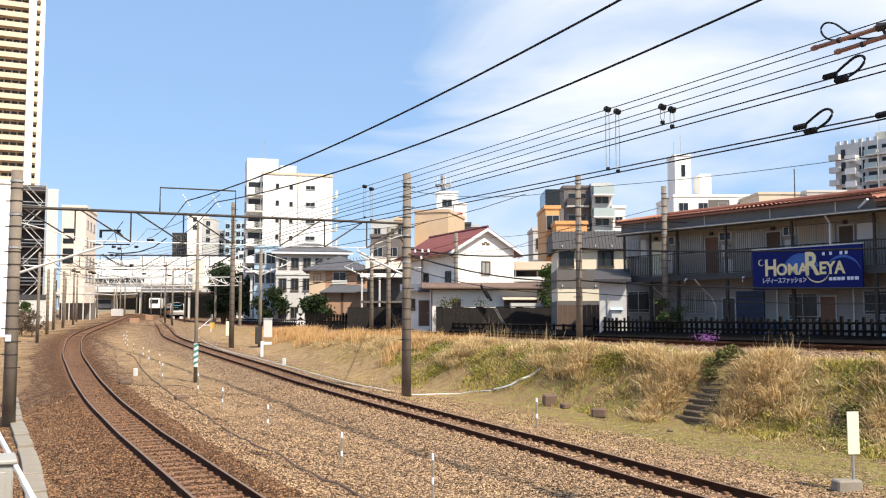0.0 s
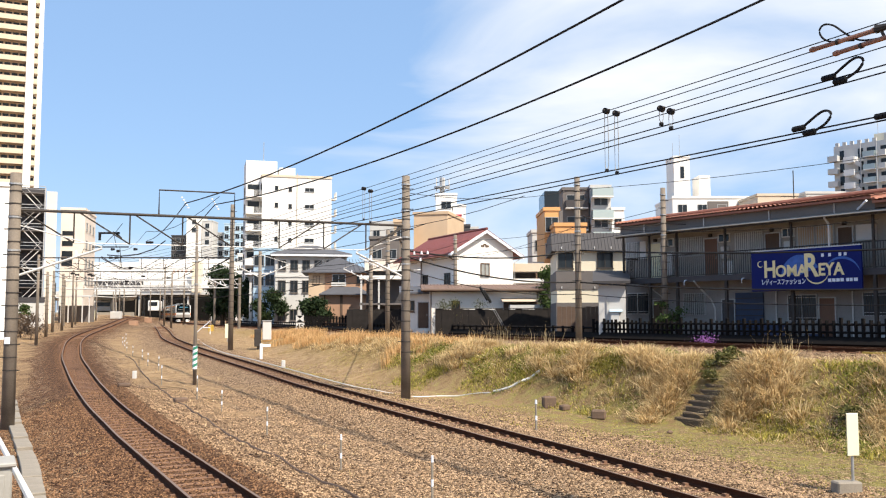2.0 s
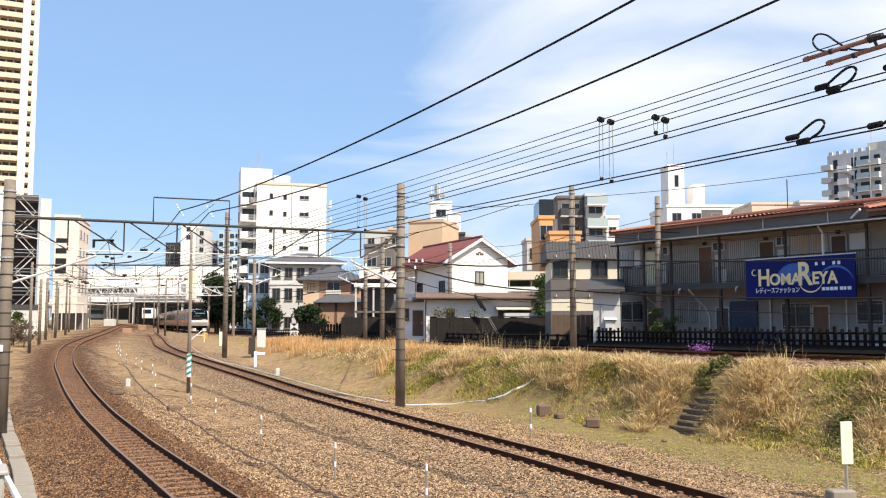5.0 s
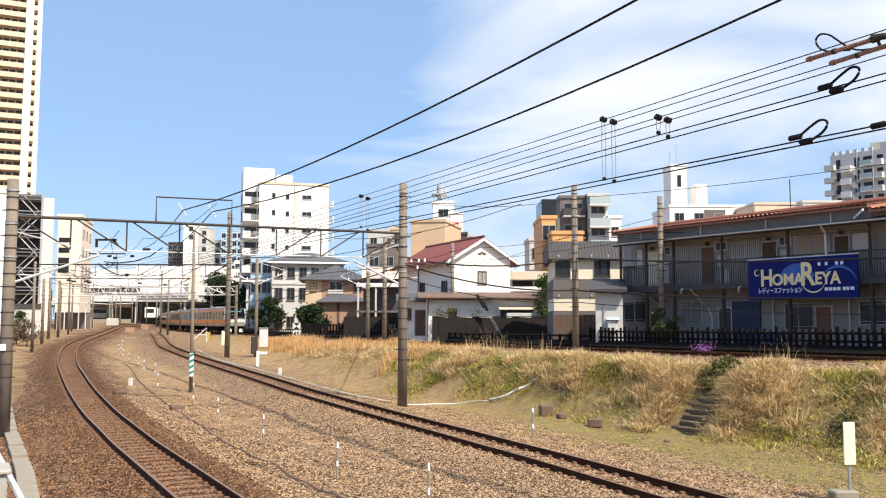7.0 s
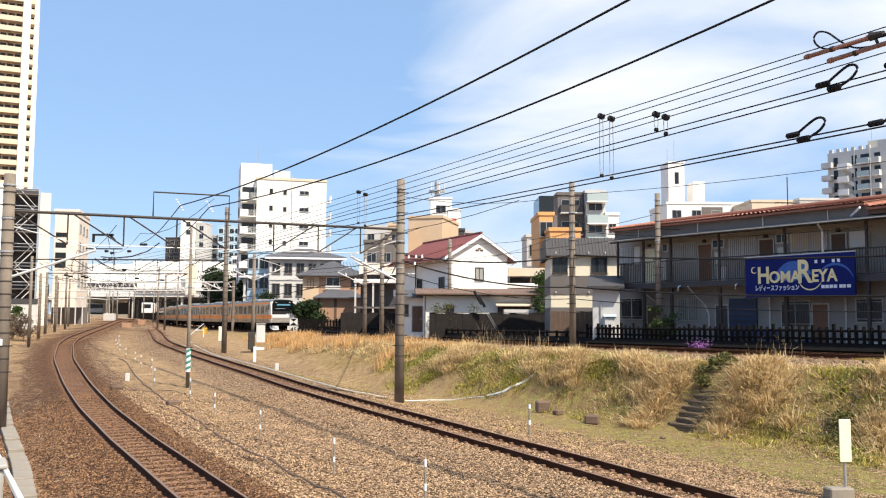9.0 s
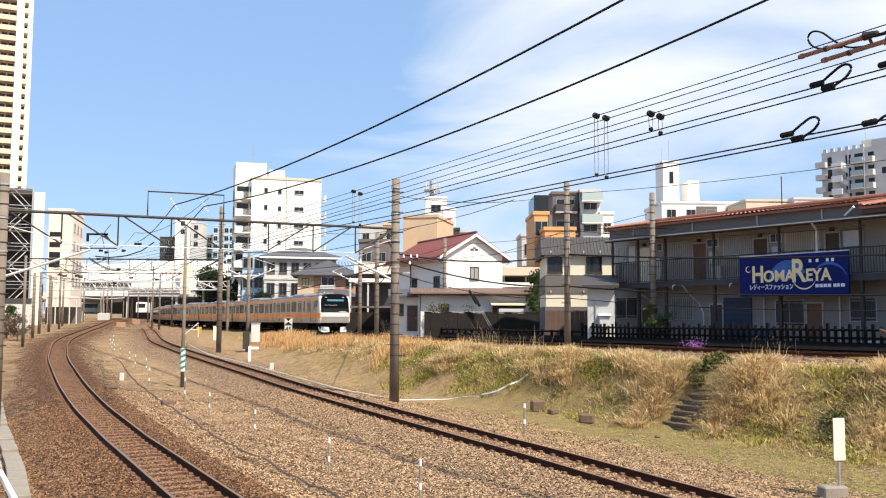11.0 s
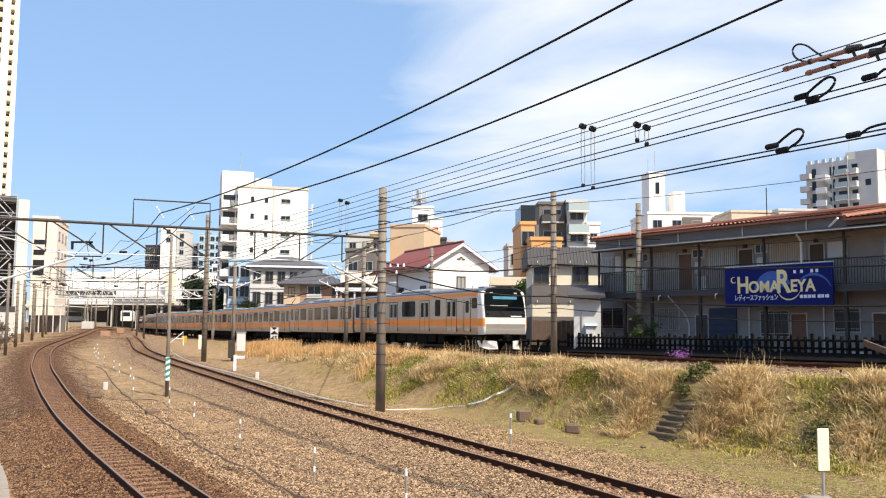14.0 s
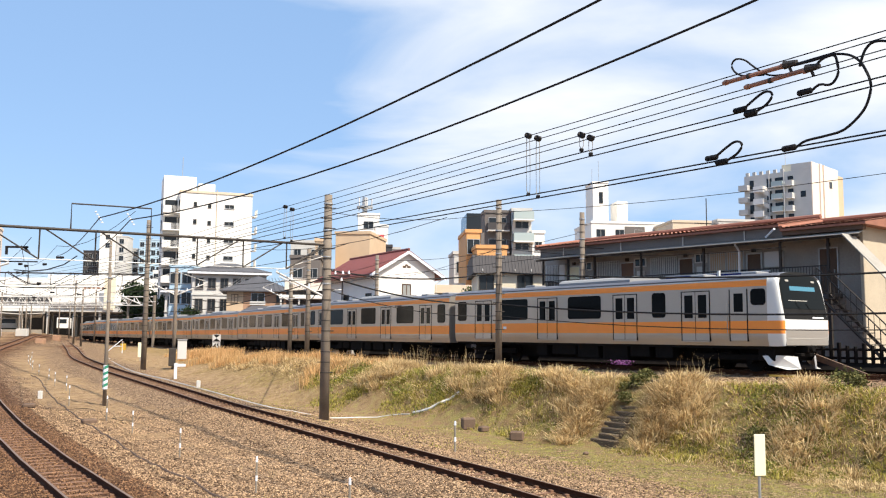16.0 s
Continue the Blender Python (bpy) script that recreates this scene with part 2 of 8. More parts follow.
GROUND = ground_mat()
M = dict(
    rail=mat("rusty rail", (0.07, 0.027, 0.013), 0.9, 0.0, 0.35, 2, 30, 0.2, spec=0.15), shine=mat("worn rail head", (0.22, 0.15, 0.105), 0.55, 0.35, 0.15, 2, 60, 0.05),
    sleeper=mat("weathered sleeper", (0.19, 0.1, 0.058), 0.9, 0, 0.4, 3, 30, 0.4), concrete=mat("grey concrete", (0.27, 0.235, 0.19), 0.85, 0, 0.25, 2.5, 40, 0.25),
    polemat=mat("pole concrete", (0.2, 0.165, 0.132), 0.85, 0, 0.4, 1.6, 30, 0.25), steel=mat("galvanised steel", (0.45, 0.45, 0.45), 0.5, 0.6, 0.2, 4, 40, 0.05),
    darksteel=mat("dark weathered steel", (0.048, 0.04, 0.035), 0.7, 0.2, 0.3, 4, 40, 0.1), greybox=mat("weathered grey enamel", (0.36, 0.345, 0.315), 0.6, 0, 0.15, 1.5, 20, 0.05), rust=mat("rusted steel", (0.4, 0.2, 0.135), 0.8, 0.2, 0.3, 5, 40, 0.2),
    wire=mat("black cable", (0.016, 0.015, 0.016), 0.7, 0.1, 0.1, 5, 30, 0, spec=0.25), white=mat("white wall paint", (0.82, 0.8, 0.76), 0.75, 0, 0.06, 0.5, 12, 0.05),
    whitepaint=mat("white enamel", (0.85, 0.84, 0.8), 0.4, 0, 0.06, 1, 20, 0.02), cream=mat("cream render", (0.76, 0.68, 0.52), 0.8, 0, 0.08, 0.6, 15, 0.08),
    palepink=mat("pale pinkish render", (0.76, 0.66, 0.57), 0.8, 0, 0.08, 0.5, 12, 0.05),
    beige=mat("beige panels", (0.62, 0.52, 0.4), 0.8, 0, 0.1, 0.6, 12, 0.05), grey=mat("grey siding", (0.145, 0.128, 0.12), 0.8, 0, 0.12, 0.6, 12, 0.08),
    darkgrey=mat("dark grey siding", (0.055, 0.051, 0.054), 0.75, 0, 0.15, 0.6, 12, 0.06), lightgrey=mat("light grey render", (0.55, 0.54, 0.52), 0.8, 0, 0.1, 0.5, 12, 0.05),
    orange=mat("orange building tiles", (0.66, 0.34, 0.13), 0.6, 0, 0.1, 0.8, 14, 0.04), tan=mat("tan render", (0.58, 0.43, 0.29), 0.8, 0, 0.1, 0.6, 14, 0.06),
    brick=mat("brown siding", (0.42, 0.25, 0.16), 0.8, 0, 0.15, 0.8, 14, 0.1), redroof=mat("red roof", (0.18, 0.045, 0.038), 0.6, 0, 0.2, 1.5, 20, 0.15),
    tileroof=mat("terracotta roof tile", (0.31, 0.13, 0.085), 0.75, 0, 0.25, 2, 25, 0.2), darkroof=mat("dark slate roof", (0.085, 0.085, 0.095), 0.6, 0, 0.2, 1.5, 20, 0.15),
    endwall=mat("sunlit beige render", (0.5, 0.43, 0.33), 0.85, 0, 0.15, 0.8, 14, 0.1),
    plaster=mat("stained plaster", (0.34, 0.32, 0.29), 0.85, 0, 0.25, 0.8, 14, 0.1),
    fasciagrey=mat("grey painted boards", (0.17, 0.16, 0.155), 0.8, 0, 0.2, 0.7, 14, 0.08), doorwood=mat("brown door veneer", (0.16, 0.075, 0.04), 0.5, 0, 0.2, 1.5, 20, 0.05),
    dingy=mat("dingy grey render", (0.27, 0.255, 0.24), 0.85, 0, 0.2, 0.7, 14, 0.1),
    darkboard=mat("dark stained boards", (0.026, 0.022, 0.02), 0.85, 0, 0.35, 2, 20, 0.2, spec=0.2),
    palerust=mat("weathered brown roof tile", (0.2, 0.13, 0.1), 0.75, 0, 0.35, 2.5, 20, 0.25),
    stepstone=mat("mossy step concrete", (0.11, 0.08, 0.053), 0.95, 0, 0.4, 3, 25, 0.4),
    wood=mat("dark wood", (0.12, 0.075, 0.05), 0.8, 0, 0.25, 2, 25, 0.2), fence=mat("old fence wood", (0.0105, 0.009, 0.0085), 0.9, 0, 0.4, 3, 30, 0.25, spec=0.12),
    glass=glass_mat("window glass", (0.02, 0.025, 0.03), 0.06, 0.3), paleglass=glass_mat("pale balcony glass", (0.4, 0.48, 0.48), 0.15), curtain=mat("curtained glass", (0.3, 0.31, 0.3), 0.25, 0, 0.2, 2, 10, 0),
    silver=mat("brushed stainless steel", (0.42, 0.385, 0.345), 0.36, 0.55, 0.06, 1.2, 30, 0.02), roofgrey=mat("blue grey roof paint", (0.1, 0.11, 0.14), 0.6, 0, 0.12, 1, 20, 0.05),
    band=mat("orange vinyl band", (0.92, 0.3, 0.045), 0.45, 0, 0.06, 2, 30, 0), trainwhite=mat("white train nose", (0.66, 0.66, 0.65), 0.3, 0, 0.03, 1, 20, 0),
    black=mat("black rubber", (0.009, 0.009, 0.0095), 0.7, 0, 0.2, 5, 30, 0.05, spec=0.2), under=mat("grimy underframe", (0.0085, 0.0075, 0.007), 0.9, 0.0, 0.3, 3, 30, 0.2, spec=0.12),
    screen=glass_mat("windscreen", (0.002, 0.004, 0.005), 0.05, 0.1), carglass=glass_mat("train side glass", (0.002, 0.002, 0.0025), 0.1, 0.08),
    roofac=mat("roof equipment grey", (0.27, 0.275, 0.285), 0.6, 0, 0.12, 1, 20, 0.05), skystrip=mat("painted teal sky reflection", (0.05, 0.2, 0.3), 0.4, 0, 0.05, 2, 20, 0),
    acwhite=mat("pale grey enamel", (0.6, 0.59, 0.57), 0.5, 0, 0.06, 1, 20, 0.03),
    signblue=mat("blue sign vinyl", (0.002, 0.0095, 0.12), 0.6, 0, 0.15, 0.8, 10, 0, spec=0.2), signcream=mat("cream sign vinyl", (0.85, 0.72, 0.38), 0.5, 0, 0.06, 2, 20, 0),
    signmoon=mat("pale blue sign vinyl", (0.03, 0.11, 0.42), 0.5, 0, 0.3, 2, 8, 0), signwhite=mat("white sign vinyl", (0.75, 0.78, 0.85), 0.5, 0, 0.05, 2, 20, 0),
    green=mat("green paint", (0.02, 0.24, 0.15), 0.5, 0, 0.1, 3, 20, 0), yellow=mat("pale yellow board", (0.86, 0.82, 0.58), 0.5, 0, 0.06, 2, 20, 0),
    yellowpaint=mat("yellow paint", (0.55, 0.36, 0.06), 0.5, 0, 0.1, 3, 20, 0), pink=mat("red sign paint", (0.75, 0.08, 0.1), 0.5, 0, 0.1, 3, 20, 0),
    blue=mat("blue tarpaulin", (0.016, 0.035, 0.085), 0.6, 0, 0.2, 3, 20, 0.1), paleblue=mat("pale blue wall", (0.45, 0.6, 0.72), 0.6, 0, 0.1, 1, 20, 0.03),
    leaf=leaf_mat("dark leaves", (0.01, 0.022, 0.009), (0.045, 0.07, 0.025)), leaf2=leaf_mat("fresh leaves", (0.022, 0.045, 0.012), (0.095, 0.135, 0.04)),
    weed=leaf_mat("weed leaves", (0.055, 0.08, 0.014), (0.4, 0.4, 0.09)), deadgrass=leaf_mat("dead grass", (0.11, 0.07, 0.035), (0.36, 0.25, 0.14), 0.2),
    olive=leaf_mat("olive leaves", (0.045, 0.05, 0.014), (0.2, 0.19, 0.065)),
    bark=mat("bark", (0.12, 0.085, 0.06), 0.9, 0, 0.3, 3, 30, 0.4), straw=leaf_mat("straw grass", (0.3, 0.185, 0.07), (0.98, 0.79, 0.46), 0.35),
    amber=leaf_mat("amber reed grass", (0.46, 0.27, 0.1), (0.88, 0.6, 0.31), 0.35), blade=leaf_mat("green grass", (0.12, 0.12, 0.02), (0.66, 0.57, 0.14), 0.35),
    petal=leaf_mat("violet petals", (0.25, 0.06, 0.35), (0.62, 0.3, 0.7), 0.3), stone=mat("broken stone", (0.15, 0.098, 0.068), 0.9, 0, 0.3, 4, 30, 0.4),
    ruststone=leaf_mat("rusty ballast", (0.02, 0.008, 0.004), (0.36, 0.2, 0.105), 0.0),
    ballaststone=leaf_mat("loose ballast", (0.03, 0.014, 0.007), (0.62, 0.42, 0.25), 0.0))


# ---------------------------------------------------------------- mesh helpers
def link_bm(name, bm, material, smooth=False):
    me = bpy.data.meshes.new(name)
    bm.normal_update()
    bm.to_mesh(me)
    bm.free()
    for m in material if isinstance(material, (list, tuple)) else (material,):
        me.materials.append(m)
    if smooth:
        me.polygons.foreach_set("use_smooth", [len(p.vertices) <= 4 for p in me.polygons])
    return new(name, me)


def part(name, bm, material, parent, label="", smooth=False):
    """One mesh object under a thing or under a part; its mesh is in the thing's space."""
    ob = link_bm(name, bm, material, smooth)
    ob.parent = parent
    return tagged(ob, label)


def empty(name, m, label, category, group="", kind=""):
    ob = new(name)
    ob.matrix_world = m
    return tagged(ob, label, category, group, kind)


def bx(x0, x1, y0, y1, z0, z1, bevel=0.0, bm=None, m=None):
    """A box, its edges bevelled, added to bm."""
    bm = bm or bmesh.new()
    vs = [bm.verts.new((x, y, z)) for x in (x0, x1) for y in (y0, y1) for z in (z0, z1)]
    fs = [bm.faces.new([vs[i] for i in q]) for q in ((0, 1, 3, 2), (4, 6, 7, 5), (0, 4, 5, 1), (2, 3, 7, 6), (0, 2, 6, 4), (1, 5, 7, 3))]
    if bevel:
        es = list({e for f in fs for e in f.edges})
        r = bmesh.ops.bevel(bm, geom=es, offset=bevel, segments=1, affect="EDGES", profile=0.5)
        vs = list({v for f in r["faces"] for v in f.verts} | {v for v in vs if v.is_valid})
    if m is not None:
        bmesh.ops.transform(bm, matrix=m, verts=[v for v in vs if v.is_valid])
    return bm


def cyl(p, q, r0, r1=None, n=10, bm=None, cap=True):
    """A tapered rod from p to q."""
    bm = bm or bmesh.new()
    r1 = r0 if r1 is None else r1
    p, q = Vector(p), Vector(q)
    d = (q - p).normalized()
    a = d.orthogonal().normalized()
    b = d.cross(a)
    rings = []
    for c, r in ((p, r0), (q, r1)):
        rings.append([bm.verts.new(c + (a * math.cos(2 * math.pi * i / n) + b * math.sin(2 * math.pi * i / n)) * r) for i in range(n)])
    for i in range(n):
        bm.faces.new((rings[0][i], rings[0][(i + 1) % n], rings[1][(i + 1) % n], rings[1][i]))
    if cap:
        bm.faces.new(rings[0][::-1])
        bm.faces.new(rings[1])
    return bm


def tube(pts, r, n=6, bm=None):
    """A rod bent along pts."""
    bm = bm or bmesh.new()
    pts = [Vector(p) for p in pts]
    prev = None
    for i, p in enumerate(pts):
        d = (pts[min(i + 1, len(pts) - 1)] - pts[max(i - 1, 0)]).normalized()
        side = d.cross(Vector((0, 0, 1)))
        side = side.normalized() if side.length > 1e-3 else Vector((1, 0, 0))
        up = side.cross(d)
        ring = [bm.verts.new(p + (side * math.cos(2 * math.pi * k / n) + up * math.sin(2 * math.pi * k / n)) * r) for k in range(n)]
        if prev:
            for k in range(n):
                bm.faces.new((prev[k], prev[(k + 1) % n], ring[(k + 1) % n], ring[k]))
        else:
            bm.faces.new(ring[::-1])
        prev = ring
    bm.faces.new(prev)
    return bm


def prism(profile, x0, x1, bm=None, axis="x"):
    """The outline profile, in y and z (or x and z along axis y), drawn out from x0 to x1."""
    bm = bm or bmesh.new()
    ends = []
    for x in (x0, x1):
        ends.append([bm.verts.new((x, a, b) if axis == "x" else (a, x, b)) for a, b in profile])
    n = len(profile)
    for i in range(n):
        bm.faces.new((ends[0][i], ends[0][(i + 1) % n], ends[1][(i + 1) % n], ends[1][i]))
    bm.faces.new(ends[0][::-1])
    bm.faces.new(ends[1])
    bmesh.ops.recalc_face_normals(bm, faces=bm.faces)
    return bm


def smooth_line(ctrl, step):
    """Points along a smooth curve through ctrl at even steps, as an array."""
    c = np.array(ctrl, float)
    c = np.vstack([2 * c[0] - c[1], c, 2 * c[-1] - c[-2]])
    out = []
    for i in range(1, len(c) - 2):
        p0, p1, p2, p3 = c[i - 1:i + 3]
        for u in np.linspace(0, 1, 24, endpoint=False):
            out.append(0.5 * (2 * p1 + (p2 - p0) * u + (2 * p0 - 5 * p1 + 4 * p2 - p3) * u * u + (3 * p1 - p0 - 3 * p2 + p3) * u ** 3))
    out.append(c[-2])
    out = np.array(out)
    s = np.concatenate([[0], np.cumsum(np.sqrt((np.diff(out, axis=0) ** 2).sum(1)))])
    g = np.arange(0, s[-1], step)
    return np.stack([np.interp(g, s, out[:, k]) for k in range(out.shape[1])], 1)


def wire_thing(name, pts, r, label, group="", n=5, material=None):
    return tagged(link_bm(name, tube(pts, r, n), material or M["wire"]), label, "cable", group)


def sag(p, q, drop, n=12):
    p, q = Vector(p), Vector(q)
    return [p.lerp(q, i / n) - Vector((0, 0, drop * 4 * (i / n) * (1 - i / n))) for i in range(n + 1)]


# ---------------------------------------------------------------- plan: levels and lines
def throat_rise(x, y):
    """The ground climbs into the station's throat, beside the bank track."""
    a = np.clip((np.asarray(y, float) - 88) / 110, 0, 1)
    b = np.clip((-np.asarray(x, float) / np.maximum(np.asarray(y, float), 1.0) - 0.315) / 0.05, 0, 1)
    return 2.0 * a * a * (3 - 2 * a) * b * b * (3 - 2 * b)


def base_z(y):
    return float(np.interp(y, [25, 40, 55, 70, 85, 100, 120], [0, 0.3, 0.75, 1.15, 1.5, 1.75, 1.85]))


LEFT_LINE = smooth_line([(12, -13), (6.6, -3.5), (0.1, 8.7), (-3.88, 16.23), (-6.6, 21.4), (-9.6, 27.1), (-13.1, 33.9), (-19.1, 46.5), (-25.4, 60.6), (-33.7, 82.3), (-44.2, 118), (-56.2, 160), (-70.5, 215), (-98, 310)], 0.5)
MID_LINE = smooth_line([(20, -13), (13, -0.5), (7.4, 11.8), (4.95, 17.3), (1.9, 24.4), (-2.2, 32.3), (-6.2, 40.2), (-9.6, 47.1), (-13.3, 54.4), (-18.4, 64.9), (-24, 77.8), (-30.2, 95.7), (-38.5, 120), (-62, 190), (-95, 290)], 0.5)


def train_line():
    """The curve on which the train runs: from its front at the last moment back to the station, and on past the camera."""
    nodes = [-60, 0, 20, 40, 60, 80, 100, 120, 140, 160, 190, 240, 420]
    bend = [0.001, 0.0016, 0.004, 0.0039, -0.0007, -0.0037, -0.0006, 0.0025, 0.0024, 0.0012, 0.0006, 0, 0]
    level = [(-60, 2.18), (0, 2.14), (20, 2.06), (40, 1.98), (80, 1.83), (110, 1.8), (140, 1.85), (250, 1.9), (420, 1.9)]
    out = []
    for sgn in (1, -1):
        x, y, a = 16.145, 30.255, radians(148.55)
        s = 0.0
        row = []
        while -60 <= s <= 400:
            row.append((s, x, y, float(np.interp(s, *zip(*level))), a))
            k = float(np.interp(s + sgn * 0.25, nodes, bend))
            x -= sgn * 0.5 * math.sin(a + sgn * k * 0.25)
            y -= sgn * 0.5 * math.cos(a + sgn * k * 0.25)
            a += sgn * k * 0.5
            s += sgn * 0.5
        out.append(row)
    return np.array(out[1][:0:-1] + out[0])


TRAIN_LINE = train_line()


def on_line(s):
    """Place on the train's line, s metres back from where its front ends up: x, y, rail level, heading."""
    return [float(np.interp(s, TRAIN_LINE[:, 0], TRAIN_LINE[:, k])) for k in (1, 2, 3, 4)]


def beside_train(x, y):
    """Distance from the train's line (positive on the camera's side), its level there, and the stretch s."""
    d = (TRAIN_LINE[:, 1] - x) ** 2 + (TRAIN_LINE[:, 2] - y) ** 2
    i = int(np.argmin(d))
    s, px, py, pz, a = TRAIN_LINE[i]
    return (x - px) * math.cos(a) - (y - py) * math.sin(a), pz, s


# ---------------------------------------------------------------- ground
def smoothstep(t):
    t = np.clip(t, 0, 1)
    return t * t * (3 - 2 * t)


def line_distance(x, y, line):
    """Distance of every point from a line of points, and the index of the nearest."""
    d = np.full(x.shape, 1e9)
    k = np.zeros(x.shape, int)
    for i in range(0, len(line), 2):
        e = (x - line[i, 0]) ** 2 + (y - line[i, 1]) ** 2
        hit = e < d
        d[hit], k[hit] = e[hit], i
    return np.sqrt(d), k


def terrain(x, y):
    """Ground level, and the plan's distances, for arrays of places."""
    x, y = np.asarray(x, float), np.asarray(y, float)
    low = np.interp(y, [25, 40, 55, 70, 85, 100, 120], [0, 0.3, 0.75, 1.15, 1.5, 1.75, 1.85]) + throat_rise(x, y)
    _, k = line_distance(x, y, TRAIN_LINE[:, 1:3])
    s, px, py, pz, a = TRAIN_LINE[k].T
    d = (x - px) * np.cos(a) - (y - py) * np.sin(a)
    crest = np.interp(s, [-20, -8, 3, 12, 30, 60], [3.1, 3.4, 5.2, 6.2, 6.0, 4.0])
    toe = np.interp(s, [-20, -8, 3, 12, 30, 60], [6.2, 6.2, 7.7, 9.6, 11.5, 9.0])
    dl, _ = line_distance(x, y, LEFT_LINE)
    dm, _ = line_distance(x, y, MID_LINE)
    track = np.minimum(dl, dm)
    flat = low - 0.34 + 0.18 * smoothstep((2.9 - track) / 1.5) + 0.035 * smoothstep((track - 0.7) / 0.25) * smoothstep((2.0 - track) / 0.6)
    bank = pz - 0.33 + 0.15 * smoothstep((2.6 - np.abs(d)) / 1.0)
    up = smoothstep((toe - d) / (toe - crest))
    up = np.where(d < 0, 1, up)
    z = flat * (1 - up) + bank * up
    lump = np.sin(x * 1.7 + np.sin(y * 1.1) * 2) * np.sin(y * 1.9 + np.cos(x * 0.9)) * 0.05 + np.sin(x * 0.6 + 1) * np.sin(y * 0.47) * 0.05
    z = z + lump * (track > 2.3) * (np.abs(d) > 3.2) * (d > 0)
    return z, d, dl, dm, up, s


def ground_z(x, y):
    return float(terrain(np.array([x]), np.array([y]))[0][0])


def build_ground():
    def axis(fine0, fine1, step, lo, hi):
        v = list(np.arange(fine0, fine1 + 1e-6, step))
        w, g = step, fine1
        while g < hi:
            w *= 1.16
            g += w
            v.append(min(g, hi))
        w, g = step, fine0
        while g > lo:
            w *= 1.16
            g -= w
            v.insert(0, max(g, lo))
        return np.array(v)

    xs, ys = axis(-24, 20, 0.22, -1800, 1800), axis(9, 62, 0.3, -400, 2600)
    gx, gy = np.meshgrid(xs, ys)
    z, d, dl, dm, up, s = terrain(gx.ravel(), gy.ravel())
    x, y = gx.ravel(), gy.ravel()
    n, w = len(x), len(xs)
    idx = np.arange((len(ys) - 1) * w).reshape(-1, w)[:, :-1].ravel()
    me = bpy.data.meshes.new("ground")
    me.from_pydata(np.stack([x, y, z], 1).tolist(), [], np.stack([idx, idx + 1, idx + w + 1, idx + w], 1).tolist())
    band = np.exp(-((dl - 4.2) / 1.3) ** 2)
    right = np.clip((x + 4) / 8, 0, 1)
    side = dm * np.where(x > np.interp(y, MID_LINE[:, 1], MID_LINE[:, 0]), 1, -1)
    toe_strip = np.clip((side - 2.8) / 1.6, 0, 1)
    # rust: stain by the left track; by the other two, dark ballast with painted shade
    zones = dict(rust=np.clip(np.clip(1.0 - dl / 9.0, 0, 1) * np.where(x < np.interp(y, LEFT_LINE[:, 1], LEFT_LINE[:, 0]), 0.8, 0.6) + 0.25 * smoothstep((1.9 - dl) / 1.2) + 0.55 * smoothstep((1.15 - dm) / 0.5) + 0.9 * (d < -1.3) * (d > -9), 0, 0.9),
                 earth=np.clip(0.42 * (dm > 2.2) * (dl > 2.2) * np.clip((y - 20) / 25, 0, 1) + 0.36 * toe_strip + 0.25 * band, 0, 1) * (d > 3.0),
                 dry=np.clip(toe_strip * 0.3 + up * 0.7, 0, 0.9) * (d > 3.4),
                 green=np.clip(toe_strip * (0.3 + 0.18 * right) * (1 - up) + up * (d > 4.5) * (0.12 + 0.2 * right) * (s < 26), 0, 0.6) * (y < 60))
    for name, v in zones.items():
        me.attributes.new(name, "FLOAT", "POINT").data.foreach_set("value", np.ascontiguousarray(v, np.float32))
    me.materials.append(GROUND)
    me.polygons.foreach_set("use_smooth", [True] * len(me.polygons))
    tagged(new("ground", me), "brown ballast and dry grass bank beside the tracks", "ground", kind="structure")


build_ground()


# ---------------------------------------------------------------- tracks
RAIL = [(-0.062, -0.15), (0.062, -0.15), (0.062, -0.135), (0.012, -0.11), (0.012, -0.04), (0.034, -0.03), (0.034, -0.004), (0.028, 0.0), (-0.028, 0.0), (-0.034, -0.004), (-0.034, -0.03), (-0.012, -0.04), (-0.012, -0.11), (-0.062, -0.135)]


def sleeper_mesh():
    bm = bmesh.new()
    top = [(-1.0, 0.1), (-1.0, -0.1), (1.0, -0.1), (1.0, 0.1)]
    hi = [bm.verts.new((x, y, -0.152)) for x, y in top]
    lo = [bm.verts.new((x * 1.02, y * 1.15, -0.3)) for x, y in top]
    bm.faces.new(hi[::-1])
    for i in range(4):
        bm.faces.new((lo[i], hi[i], hi[(i + 1) % 4], lo[(i + 1) % 4]))
    for side in (-1, 1):
        for gx in (-0.13, 0.13):
            bx(side * 0.565 + gx - 0.045, side * 0.565 + gx + 0.045, -0.05, 0.05, -0.155, -0.1, 0, bm)
    bmesh.ops.recalc_face_normals(bm, faces=bm.faces)
    me = bpy.data.meshes.new("sleeper")
    bm.to_mesh(me)
    bm.free()
    me.materials.append(M["sleeper"])
    return me


SLEEPER = sleeper_mesh()


